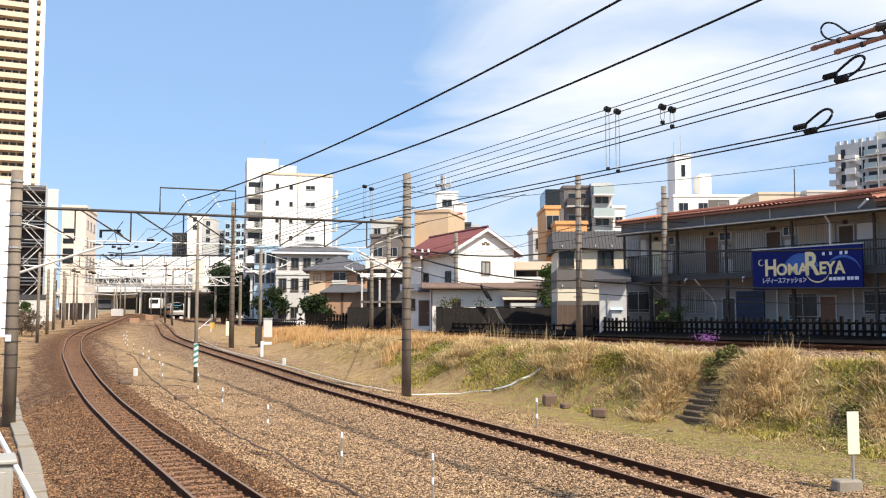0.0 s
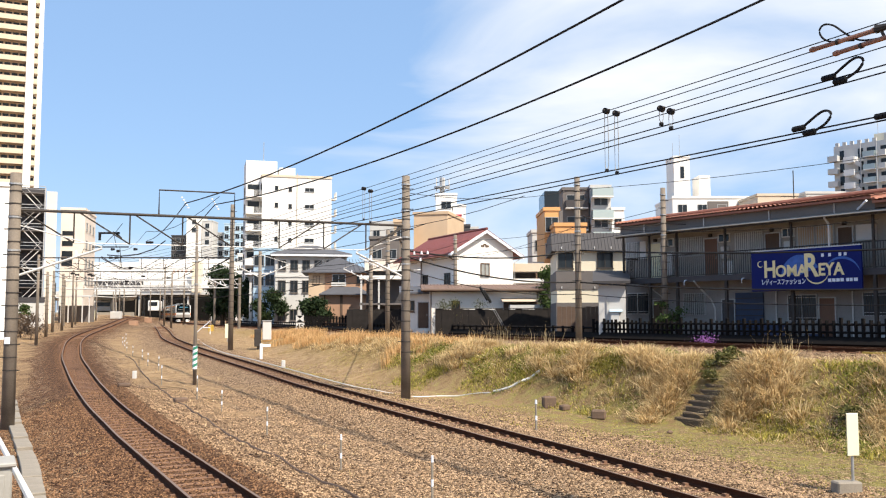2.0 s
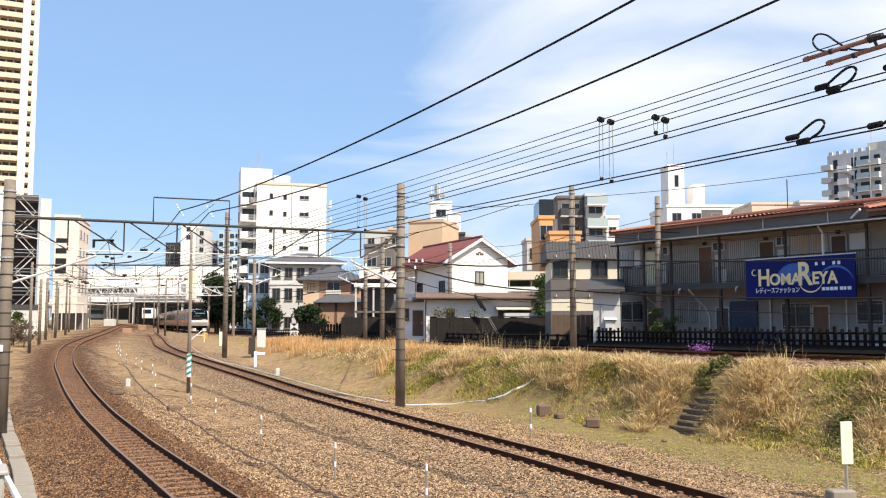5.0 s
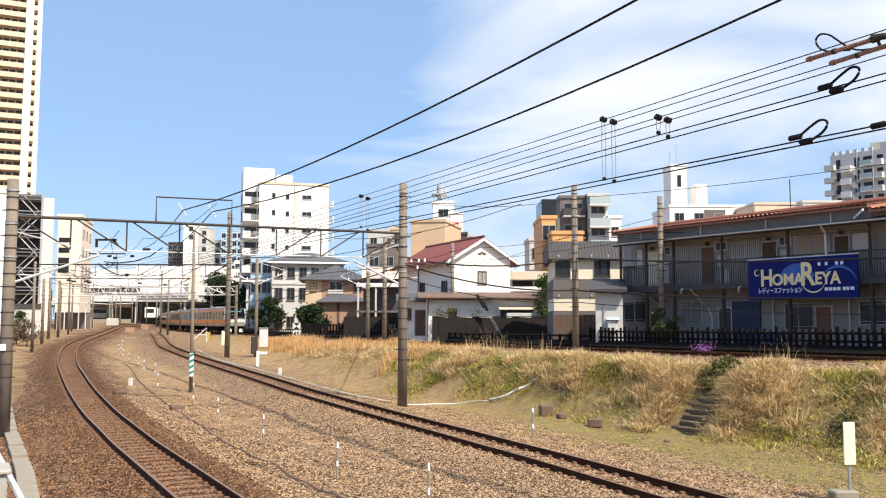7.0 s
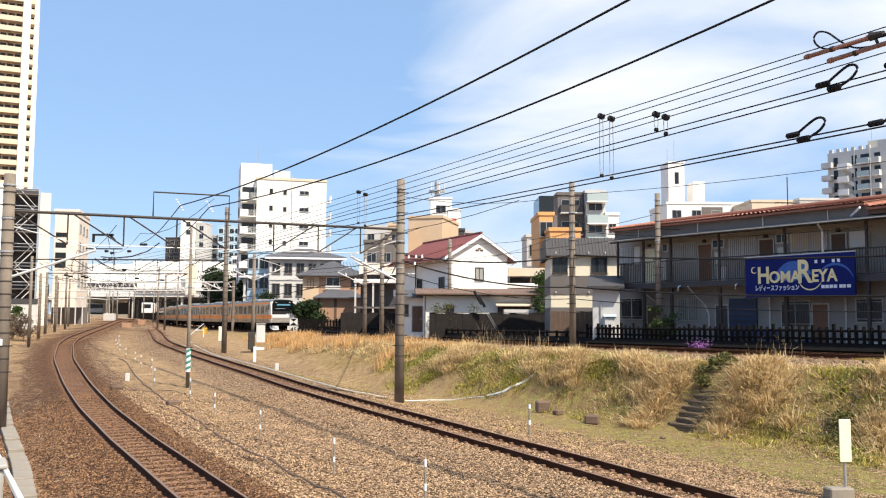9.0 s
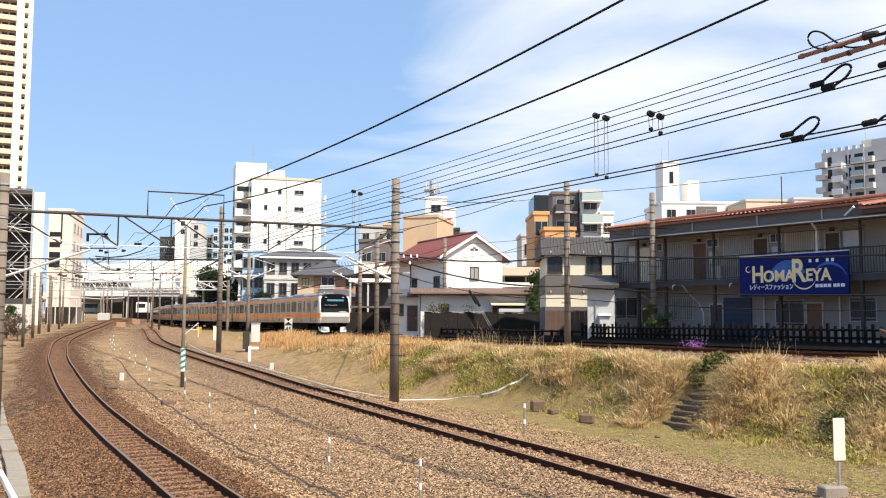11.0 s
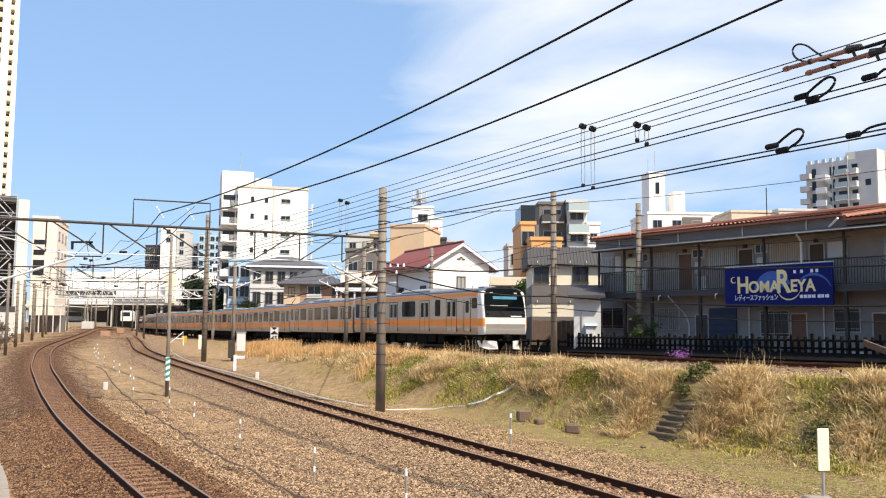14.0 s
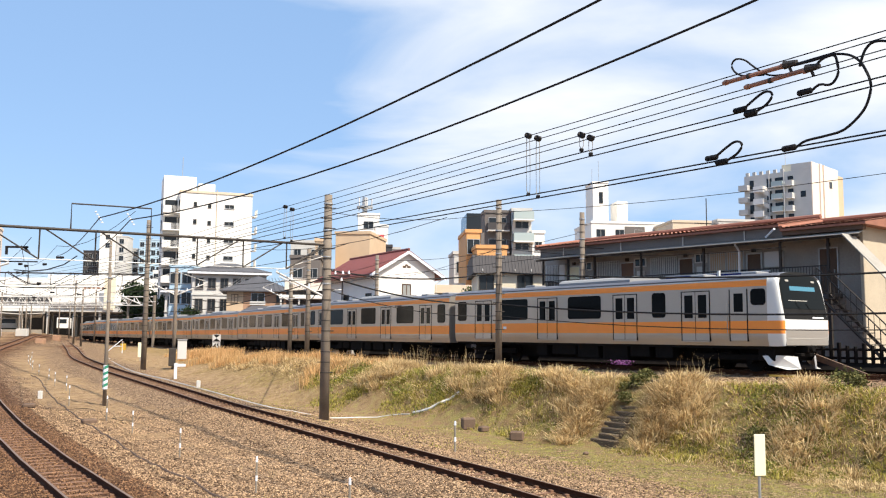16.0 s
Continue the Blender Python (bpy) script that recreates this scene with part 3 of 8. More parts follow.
def swept_rail(line, levels, off):
    bm = bmesh.new()
    prev = None
    for i in range(len(line)):
        t = line[min(i + 1, len(line) - 1)] - line[max(i - 1, 0)]
        t = t / np.hypot(*t)
        nx, ny = t[1], -t[0]
        ring = [bm.verts.new((line[i, 0] + nx * (off + a), line[i, 1] + ny * (off + a), levels[i] + b)) for a, b in RAIL]
        if prev:
            for k in range(len(RAIL)):
                f = bm.faces.new((prev[k], prev[(k + 1) % len(RAIL)], ring[(k + 1) % len(RAIL)], ring[k]))
                f.material_index = 1 if k == 7 else 0
        prev = ring
    bmesh.ops.recalc_face_normals(bm, faces=bm.faces)
    return bm


def track(line, levels, label, near):
    """Two rails and their sleepers, one by one along the nearest stretch."""
    top = tagged(new("railway_track"), label, "railway track", "tracks")
    pts = line[::2] if len(line) > 400 else line
    lev = levels[::2] if len(line) > 400 else levels
    for off in (-0.567, 0.567):
        part("rail", swept_rail(pts, lev, off), [M["rail"], M["shine"]], top)
    s = np.concatenate([[0], np.cumsum(np.hypot(*np.diff(line, axis=0).T))])
    rest = []
    for g in np.arange(0, s[-1], 0.6):
        x, y, z = np.interp(g, s, line[:, 0]), np.interp(g, s, line[:, 1]), np.interp(g, s, levels)
        x2, y2 = np.interp(g + 0.3, s, line[:, 0]), np.interp(g + 0.3, s, line[:, 1])
        m = pose(x, y, z, 0, 0, math.degrees(math.atan2(y2 - y, x2 - x)) - 90 + random.uniform(-0.7, 0.7))
        if near[0] < y < near[1]:
            ob = new("sleeper", SLEEPER)
            ob.parent, ob.matrix_local = top, m
        elif y < 200:
            rest.append(m)
    vs, fs = [], []
    sv = [v.co.copy() for v in SLEEPER.vertices]
    for m in rest:
        o = len(vs)
        vs += [tuple(m @ v) for v in sv]
        fs += [[o + i for i in p.vertices] for p in SLEEPER.polygons]
    me = bpy.data.meshes.new("far_sleeper")
    me.from_pydata(vs, [], fs)
    me.materials.append(M["sleeper"])
    ob = new("far_sleeper", me)
    ob.parent = top
    tagged(ob, kind="stuff")


track(LEFT_LINE, [base_z(p[1]) + float(throat_rise(*p)) for p in LEFT_LINE], "curved rusty railway track on brown ballast", (8, 95))
track(MID_LINE, [base_z(p[1]) + float(throat_rise(*p)) for p in MID_LINE], "curved railway track with dark rusty rails", (8, 95))
track(TRAIN_LINE[::-1, 1:3].copy(), list(TRAIN_LINE[::-1, 3]), "railway track along the top of the bank", (14, 70))


# ---------------------------------------------------------------- train
SIDE = [(1.40, 0.96), (1.455, 1.2), (1.475, 1.35), (1.475, 3.22), (1.455, 3.36), (1.39, 3.44)]
ROOF = [(1.39, 3.44), (1.22, 3.54), (0.85, 3.62), (0.4, 3.66), (0.0, 3.67)]


def shell(profile, x0, x1, closed_floor=True):
    bm = bmesh.new()
    full = profile + [(-y, z) for y, z in profile[::-1] if abs(y) > 1e-6]
    rings = [[bm.verts.new((x, y, z)) for y, z in full] for x in (x0, x1)]
    n = len(full)
    for i in range(n if closed_floor else n - 1):
        bm.faces.new((rings[0][i], rings[0][(i + 1) % n], rings[1][(i + 1) % n], rings[1][i]))
    bm.faces.new(rings[0])
    bm.faces.new(rings[1][::-1])
    bmesh.ops.recalc_face_normals(bm, faces=bm.faces)
    return bm


def side_box(side, x0, x1, z0, z1, out, depth=0.03, bevel=0.0, bm=None):
    """A panel on one side of a car, standing out by so many metres."""
    y0, y1 = side * (1.475 - depth), side * (1.475 + out)
    return bx(x0, x1, min(y0, y1), max(y0, y1), z0, z1, bevel, bm)


def add_door(car, side, x, width=1.3):
    for k in (-1, 1):
        a, b = (x - width / 2 + 0.01, x - 0.008) if k < 0 else (x + 0.008, x + width / 2 - 0.01)
        bm = side_box(side, a, b, 1.15, 1.41, 0.008)
        side_box(side, a, b, 1.87, 3.0, 0.008, 0.03, 0, bm)
        side_box(side, a, b, 1.41, 1.87, 0.008, 0.03, 0, bm)
        bm.faces.ensure_lookup_table()
        for f in bm.faces[12:]:
            f.material_index = 1
        leaf = part("door_leaf", bm, [M["silver"], M["band"]], car)
        part("pane", side_box(side, (a + b) / 2 - 0.2, (a + b) / 2 + 0.2, 2.0, 2.88, 0.014, 0.02, 0.004), M["carglass"], leaf, "tall narrow door window")
    # black frame strips, which also draw the shadow lines at the door edges
    bm = bx(x - width / 2 - 0.035, x - width / 2 + 0.005, side * 1.46 - 0.03, side * 1.46 + 0.03, 1.12, 3.03)
    bx(x + width / 2 - 0.005, x + width / 2 + 0.035, side * 1.46 - 0.03, side * 1.46 + 0.03, 1.12, 3.03, 0, bm)
    bx(x - width / 2 - 0.035, x + width / 2 + 0.035, side * 1.46 - 0.03, side * 1.46 + 0.035, 3.0, 3.035, 0, bm)
    bx(x - 0.01, x + 0.01, side * 1.46 - 0.03, side * 1.46 + 0.026, 1.15, 3.0, 0, bm)
    part("door_frame", bm, M["black"], car)
    part("door_sill", side_box(side, x - width / 2, x + width / 2, 1.08, 1.13, 0.03), M["silver"], car)


def add_bogie(car, x):
    bog = part("bogie", bx(x - 1.5, x + 1.5, -0.98, -0.82, 0.42, 0.66, 0.04), M["under"], car)
    bm = bx(x - 1.5, x + 1.5, 0.82, 0.98, 0.42, 0.66, 0.04)
    bx(x - 0.25, x + 0.25, -0.9, 0.9, 0.45, 0.75, 0.03, bm)
    part("bogie_beam", bm, M["under"], bog)
    for dx in (-1.05, 1.05):
        for sy in (-1, 1):
            w = cyl((x + dx, sy * 0.5, 0.43), (x + dx, sy * 0.62, 0.43), 0.43, 0.43, 20)
            cyl((x + dx, sy * 0.62, 0.43), (x + dx, sy * 0.95, 0.43), 0.13, 0.13, 10, w)
            part("wheel", w, M["under"], bog)


def add_under(car, seed, x0, x1):
    rng = random.Random(seed)
    x = x0
    while x < x1:
        w = rng.uniform(0.7, 2.0)
        if abs(abs(x + w / 2) - 6.9) > 1.6 + w / 2:
            part("equipment_box", bx(x, min(x + w, x1), -1.25, 1.25, rng.uniform(0.28, 0.45), 0.95, 0.03), M["under"], car)
        x += w + rng.uniform(0.1, 0.35)
    part("underframe_core", bx(-9.3, 8.5, -0.44, 0.44, 0.3, 0.9), M["under"], car)
    part("floor_frame", bx(-9.7, 9.1, -1.36, 1.36, 0.86, 0.962), M["under"], car)


def rounded(x0, x1, z0, z1, r):
    """The outline of a panel with rounded corners."""
    out = []
    for cx, cz, a in ((x1 - r, z1 - r, 0), (x0 + r, z1 - r, 90), (x0 + r, z0 + r, 180), (x1 - r, z0 + r, 270)):
        out += [(cx + r * math.cos(math.radians(a + k * 30)), cz + r * math.sin(math.radians(a + k * 30))) for k in range(4)]
    return out


def side_pane(side, x0, x1, z0, z1, out, r):
    y0, y1 = sorted((side * 1.45, side * (1.475 + out)))
    return prism(rounded(x0, x1, z0, z1, r), y0, y1, axis="y")


def add_window(car, side, x0, x1, z0=2.06, z1=3.0):
    w = part("window", side_pane(side, x0 - 0.03, x1 + 0.03, z0 - 0.03, z1 + 0.03, 0.005, 0.13), M["black"], car)
    part("pane", side_pane(side, x0, x1, z0, z1, 0.012, 0.1), M["carglass"], w)


def car_common(car, x0, x1, seed):
    part("body", shell(SIDE, x0, x1), M["silver"], car)
    part("roof", shell(ROOF, x0 + 0.01, x1), M["roofgrey"], car, "blue grey roof")
    for side in (-1, 1):
        part("waist_band", side_box(side, x0 + 0.01, x1, 1.41, 1.87, 0.004), M["band"], car, "orange band")
        bm = bmesh.new()
        for x in (x0 + 0.01, x1):
            for y, z in ((1.477, 3.12), (1.478, 3.22), (1.461, 3.345), (1.43, 3.30), (1.44, 3.12)):
                bm.verts.new((x, side * y, z))
        bm.verts.ensure_lookup_table()
        for i in range(5):
            bm.faces.new([bm.verts[k] for k in (i, (i + 1) % 5, (i + 1) % 5 + 5, i + 5)])
        bmesh.ops.recalc_face_normals(bm, faces=bm.faces)
        part("eave_band", bm, M["band"], car, "orange band under the roof")
        part("gutter", bx(x0, x1, min(side * 1.36, side * 1.42), max(side * 1.36, side * 1.42), 3.425, 3.465, 0.008), M["roofgrey"], car)
    add_bogie(car, -6.9)
    add_bogie(car, 6.9)
    add_under(car, seed, -9.4, 9.2)
    ac = part("air_conditioner", prism([(-1.05, 3.55), (1.05, 3.55), (1.05, 3.68), (0.95, 3.77), (0.7, 3.84), (-0.7, 3.84), (-0.95, 3.77), (-1.05, 3.68)], -2.2, 2.2), M["roofac"], car, "pale grey roof air conditioner")
    for i in range(6):
        part("grille", bx(-1.9 + i * 0.65, -1.5 + i * 0.65, -0.6, 0.6, 3.84, 3.855), M["darksteel"], ac)
    for x in (-7.5, -5.0, 5.2, 7.6):
        part("roof_vent", bx(x - 0.35, x + 0.35, -0.4, 0.4, 3.64, 3.76, 0.03), M["roofac"], car)
    end = bx(x0 - 0.12, x0 + 0.0, -0.75, 0.75, 1.0, 3.3)
    part("gangway", end, M["black"], car)


def middle_car():
    car = empty("train_car", Matrix(), "stainless steel commuter train car with orange bands", "train car", "train")
    car_common(car, -9.78, 9.78, 3)
    part("gangway", bx(9.78, 9.9, -0.75, 0.75, 1.0, 3.3), M["black"], car)
    for side in (-1, 1):
        for x in (-7.23, -2.41, 2.41, 7.23):
            add_door(car, side, x)
        for x in (-4.82, 0, 4.82):
            add_window(car, side, x - 1.0, x + 1.0)
        for x in (-8.95, 8.95):
            add_window(car, side, x - 0.38, x + 0.38)
        part("side_number", side_box(side, 3.6, 4.4, 3.03, 3.09, 0.006), M["darksteel"], car)
    return car


def nose_ring(bm, dx, sy, z_lean):
    pts = [(1.40, 0.96), (1.455, 1.2), (1.475, 1.41), (1.475, 1.87), (1.475, 2.4), (1.47, 2.9), (1.46, 3.2), (1.40, 3.4), (1.15, 3.55), (0.7, 3.63), (0.0, 3.66)]
    out = []
    full = pts + [(-y, z) for y, z in pts[-2::-1]]
    for y, z in full:
        lean = z_lean * max(0.0, z - 1.9) / 1.75
        out.append(bm.verts.new((9.1 + dx - lean, y * sy, z if z > 1 else z + (1 - sy) * 0.4)))
    return out


def lead_car():
    car = empty("train_car", Matrix(), "front car of commuter train, white nose and orange bands", "train car", "train")
    car_common(car, -9.78, 9.1, 5)
    # doors and windows, metres from the rear coupling
    for side in (-1, 1):
        for x in (2.64, 7.47, 12.3, 15.95):
            add_door(car, side, x - 10)
        for a, b in ((4.05, 6.05), (8.88, 10.88), (13.8, 14.45), (0.5, 1.2)):
            add_window(car, side, a - 10, b - 10)
        add_door_single(car, side, 7.9)
        add_window(car, side, 8.45, 9.02, 2.46, 3.0)
        part("maker_mark", side_box(side, -5.75, -5.5, 1.6, 1.72, 0.008), M["signwhite"], car)
    bm = bmesh.new()
    rings = [nose_ring(bm, dx, sy, ln) for dx, sy, ln in ((0.0, 1.0, 0.0), (0.22, 1.0, 0.1), (0.38, 0.995, 0.19), (0.49, 0.982, 0.26), (0.56, 0.962, 0.3), (0.6, 0.935, 0.33), (0.62, 0.905, 0.345))]
    n = len(rings[0])
    for a, b in zip(rings, rings[1:]):
        for i in range(n - 1):
            f = bm.faces.new((a[i], a[i + 1], b[i + 1], b[i]))
            if i in (2, n - 4):
                f.material_index = 1
            if 7 <= i <= n - 9:
                f.material_index = 2
    bmesh.ops.recalc_face_normals(bm, faces=bm.faces)
    cap = bmesh.new()
    ring = [cap.verts.new(v.co) for v in rings[-1]]
    for i in range(n // 2):
        j = n - 1 - i
        if i + 1 < j:
            cap.faces.new([ring[k] for k in ((i, i + 1, j - 1, j) if i + 1 < j - 1 else (i, i + 1, j))]).material_index = 1 if i >= 7 else 0
    bmesh.ops.recalc_face_normals(cap, faces=cap.faces)
    nose = part("nose", bm, [M["trainwhite"], M["band"], M["roofgrey"]], car, "glossy white nose with orange corners", True)
    part("front_panel", cap, [M["trainwhite"], M["black"]], nose)

    def front(y0, y1, z0, z1, out, top0=None, top1=None):
        """A panel on the leaning front."""
        bm = bmesh.new()
        rows = []
        for dx in (-0.03, out):
            for z, a, b in ((z0, y0, y1), ((z0 + z1) / 2, y0, y1), (z1, y0 if top0 is None else top0, y1 if top1 is None else top1)):
                x = 9.72 - 0.345 * max(0.0, z - 1.9) / 1.75 + dx
                rows.append([bm.verts.new((x, a, z)), bm.verts.new((x, b, z))])
        for k in (0, 1):
            bm.faces.new((rows[3 + k][0], rows[3 + k][1], rows[4 + k][1], rows[4 + k][0]))
            bm.faces.new((rows[k][0], rows[3 + k][0], rows[4 + k][0], rows[k + 1][0]))
            bm.faces.new((rows[k][1], rows[3 + k][1], rows[4 + k][1], rows[k + 1][1]))
        bm.faces.new((rows[0][0], rows[0][1], rows[3][1], rows[3][0]))
        bm.faces.new((rows[2][0], rows[2][1], rows[5][1], rows[5][0]))
        bmesh.ops.recalc_face_normals(bm, faces=bm.faces)
        return bm

    def arch(wide, z0, z1, out):
        """A dark panel on the leaning front, its top drawn in to an arch."""
        bm = bmesh.new()
        rows = []
        for z, k in ((z0, 1.0), (z0 + (z1 - z0) * 0.45, 1.0), (z0 + (z1 - z0) * 0.75, 0.96), (z0 + (z1 - z0) * 0.88, 0.87), (z0 + (z1 - z0) * 0.96, 0.7), (z1, 0.45)):
            x = 9.72 - 0.345 * max(0.0, z - 1.9) / 1.75
            rows.append([bm.verts.new(p) for p in ((x - 0.03, -wide * k, z), (x + out, -wide * k, z), (x + out, wide * k, z), (x - 0.03, wide * k, z))])
        for p, q in zip(rows, rows[1:]):
            for i in range(3):
                bm.faces.new((p[i], p[i + 1], q[i + 1], q[i]))
        bm.faces.new(rows[0])
        bm.faces.new(rows[-1])
        bmesh.ops.recalc_face_normals(bm, faces=bm.faces)
        return bm

    part("mask", arch(1.32, 1.93, 3.6, 0.012), M["black"], nose, "black front mask")
    screen = part("windscreen", arch(1.26, 2.3, 3.55, 0.02), M["screen"], nose, "dark windscreen")
    # teal strip painted as the sky's reflection in the windscreen
    part("sky_reflection", front(-0.72, 0.85, 2.96, 3.12, 0.026), M["skystrip"], nose)
    part("desk_line", front(-0.95, 0.2, 2.58, 2.61, 0.024), M["greybox"], nose)
    part("line_of_writing", front(0.35, 1.05, 1.97, 2.02, 0.022), M["signwhite"], nose)
    for y in (-0.8, 0.8):
        part("headlight", front(y - 0.1, y + 0.1, 3.28, 3.35, 0.027), M["greybox"], nose)
        part("tail_light", front(y * 1.45 - 0.07, y * 1.45 + 0.07, 2.06, 2.14, 0.022), M["screen"], nose)
    wip = bmesh.new()
    tube([(9.73, -0.1, 2.05), (9.64, -0.55, 2.55)], 0.008, 5, wip)
    tube([(9.73, 0.5, 2.05), (9.64, 0.1, 2.5)], 0.008, 5, wip)
    part("wiper", wip, M["black"], screen)
    part("chin_line", front(-1.28, 1.28, 1.22, 1.26, 0.016), M["greybox"], nose)
    part("lower_panel", front(-1.3, 1.3, 1.0, 1.56, 0.01), M["silver"], nose, "brushed steel lower front")
    for side in (-1, 1):
        pts = [(8.75, side * 1.3, 0.62), (9.0, side * 1.32, 0.3), (9.55, side * 1.05, 0.14), (9.75, side * 0.5, 0.16), (9.65, side * 0.55, 0.6), (9.3, side * 1.15, 0.64)]
        bm = bmesh.new()
        o = [bm.verts.new(p) for p in pts]
        q = [bm.verts.new((p[0] - 0.05, p[1] * 0.96, p[2])) for p in pts]
        bm.faces.new(o)
        bm.faces.new(q[::-1])
        for i in range(6):
            bm.faces.new((o[i], q[i], q[(i + 1) % 6], o[(i + 1) % 6]))
        bmesh.ops.recalc_face_normals(bm, faces=bm.faces)
        part("skirt", bm, M["trainwhite"], car, "white obstacle guard")
    cp = bx(9.3, 9.85, -0.16, 0.16, 0.72, 1.0, 0.04)
    cyl((9.85, 0, 0.88), (9.95, 0, 0.88), 0.13, 0.1, 10, cp)
    bx(9.4, 9.7, -0.4, 0.4, 0.6, 0.72, 0.02, cp)
    tube([(9.65, 0.3, 0.95), (9.83, 0.35, 0.75), (9.65, 0.38, 0.55)], 0.03, 6, cp)
    part("coupler", cp, M["under"], car, "dark coupler")
    part("antenna", bx(5.9, 6.0, -0.05, 0.05, 3.66, 3.9, 0.01), M["acwhite"], car)
    return car


def add_door_single(car, side, x):
    """The crew's narrow door."""
    leaf = part("crew_door", side_box(side, x - 0.36, x + 0.36, 1.15, 3.0, 0.008), M["silver"], car, "narrow crew door")
    part("pane", side_box(side, x - 0.2, x + 0.2, 2.2, 2.88, 0.014, 0.02, 0.004), M["carglass"], leaf)
    part("waist_band", side_box(side, x - 0.36, x + 0.36, 1.41, 1.87, 0.011), M["band"], leaf)
    bm = bx(x - 0.4, x - 0.36, side * 1.46 - 0.03, side * 1.46 + 0.03, 1.12, 3.03)
    bx(x + 0.36, x + 0.4, side * 1.46 - 0.03, side * 1.46 + 0.03, 1.12, 3.03, 0, bm)
    part("door_frame", bm, M["black"], leaf)
    part("handrail", cyl((x - 0.46, side * 1.53, 1.3), (x - 0.46, side * 1.53, 2.6), 0.014, 0.014, 6), M["silver"], leaf)


def pantograph(car):
    p = part("pantograph", bx(4.6, 6.2, -0.55, 0.55, 3.68, 3.76, 0.02), M["darksteel"], car, "dark folding pantograph")
    bm = tube([(4.8, 0, 3.76), (6.3, 0, 4.3), (5.2, 0, 4.86)], 0.035, 6)
    part("arm", bm, M["darksteel"], p)
    bm = tube([(5.2, -0.85, 4.72), (5.2, -0.6, 4.9), (5.2, 0.6, 4.9), (5.2, 0.85, 4.72)], 0.03, 6)
    part("collector", bm, M["darksteel"], p)


LEAD = lead_car()
CARS = [LEAD]
mid_car = middle_car()
CARS.append(mid_car)
pan_car = copy_thing(mid_car, Matrix())
pantograph(pan_car)
CARS.append(pan_car)
for i in range(6):
    CARS.append(copy_thing((mid_car, pan_car)[i % 2], Matrix()))


def car_pose(s):
    """A car whose middle is s metres back along the line: it stands on its two bogies."""
    x0, y0, z0, _ = on_line(s + 6.9)
    x1, y1, z1, _ = on_line(s - 6.9)
    return pose((x0 + x1) / 2, (y0 + y1) / 2, (z0 + z1) / 2, 0, 0, math.degrees(math.atan2(y1 - y0, x1 - x0)))


# seconds, metres that the train's front still has to go
RUN = [(0, 182.0), (1, 171.2), (2, 160.3), (3, 149.6), (4, 138.7), (5, 127.3), (6.5, 109.8), (7, 103.8), (7.5, 97.7), (8, 91.4), (8.5, 85.2),
       (9, 79.0), (10, 67.3), (11.5, 50.0), (12, 44.3), (12.5, 38.7), (13, 33.1), (13.5, 27.6), (14, 22.05), (14.5, 16.5), (15, 10.95), (15.5, 5.5), (16, 0.0)]


def motions():
    for i, car in enumerate(CARS):
        walk(car, [(t, car_pose(s + 10 + 20 * i)) for t, s in RUN])


# ---------------------------------------------------------------- poles, beams and overhead wires
def pole(x, y, top, r0, r1, label, material=None, group="line poles", bands=0, foot=None):
    z = (ground_z(x, y) if foot is None else foot) - 0.3
    p = tagged(link_bm("utility_pole", cyl((0, 0, 0), (0, 0, top - z), r0, r1, 16), material or M["polemat"], True), label, "pole", group)
    p.location = (x, y, z)
    for k in range(bands):
        h = top - z - 0.4 - k * 1.1
        part("steel_band", cyl((0, 0, h), (0, 0, h + 0.06), r1 + 0.02 + (r0 - r1) * 0.3, None, 14), M["steel"], p)
    h = 2.2
    k = 0
    while h < top - z - 0.5:
        part("step_bolt", cyl((0, 0, h), ((-1) ** k * (r0 + 0.12), -0.03, h), 0.02, None, 5), M["darksteel"], p)
        if r0 > 0.15:
            part("wire_band", cyl((0, 0, h - 0.02), (0, 0, h + 0.02), r0 - (r0 - r1) * h / (top - z) + 0.012, None, 14), M["darksteel"], p)
        h += 0.42 if r0 > 0.15 else 9
        k += 1
    return p


LEFT_POLE, MAIN_POLE = (-14.1, 28.85), (-1.5, 36.2)
left_pole = pole(*LEFT_POLE, 8.05, 0.21, 0.18, "weathered round concrete line pole with step bolts", bands=3)
main_pole = pole(*MAIN_POLE, 9.1, 0.2, 0.16, "tall round concrete line pole beside the track", bands=4)
small_box = part("tag", bx(-0.09, 0.09, -0.25, -0.2, 3.05, 3.27, 0.01), M["signwhite"], left_pole, "white tag")


def portal(a, b, za, zb, drop, n, label):
    """A beam across the tracks: a heavy top chord, thin posts and braces, and a light lower chord."""
    a, b = Vector((*a, za)), Vector((*b, zb))
    top = empty("portal_beam", Matrix(), label, "overhead beam")
    part("top_chord", tube([a, b], 0.05, 8), M["darksteel"], top)
    low = [a.lerp(b, (i + 1) / (n + 1)) - Vector((0, 0, drop)) for i in range(n)]
    part("lower_chord", tube([low[0], low[-1]], 0.016, 6), M["steel"], top)
    for i, p in enumerate(low):
        up = p + Vector((0, 0, drop))
        part("post", tube([p, up], 0.028, 6), M["darksteel"], top)
        q = a.lerp(b, (i + (0.08 if i < n / 2 else 1.92)) / (n + 1))
        part("brace", tube([q, p], 0.028, 6), M["darksteel"], top)
    part("brace", tube([low[-1], b], 0.035, 6), M["darksteel"], top)
    return top


beam = portal(LEFT_POLE, MAIN_POLE, 6.83, 7.02, 1.05, 7, "dark steel portal beam across the tracks")
A, B = Vector((*LEFT_POLE, 6.83)), Vector((*MAIN_POLE, 7.02))


def beam_at(u, dz=0.0):
    return A.lerp(B, u) + Vector((0, 0, dz))


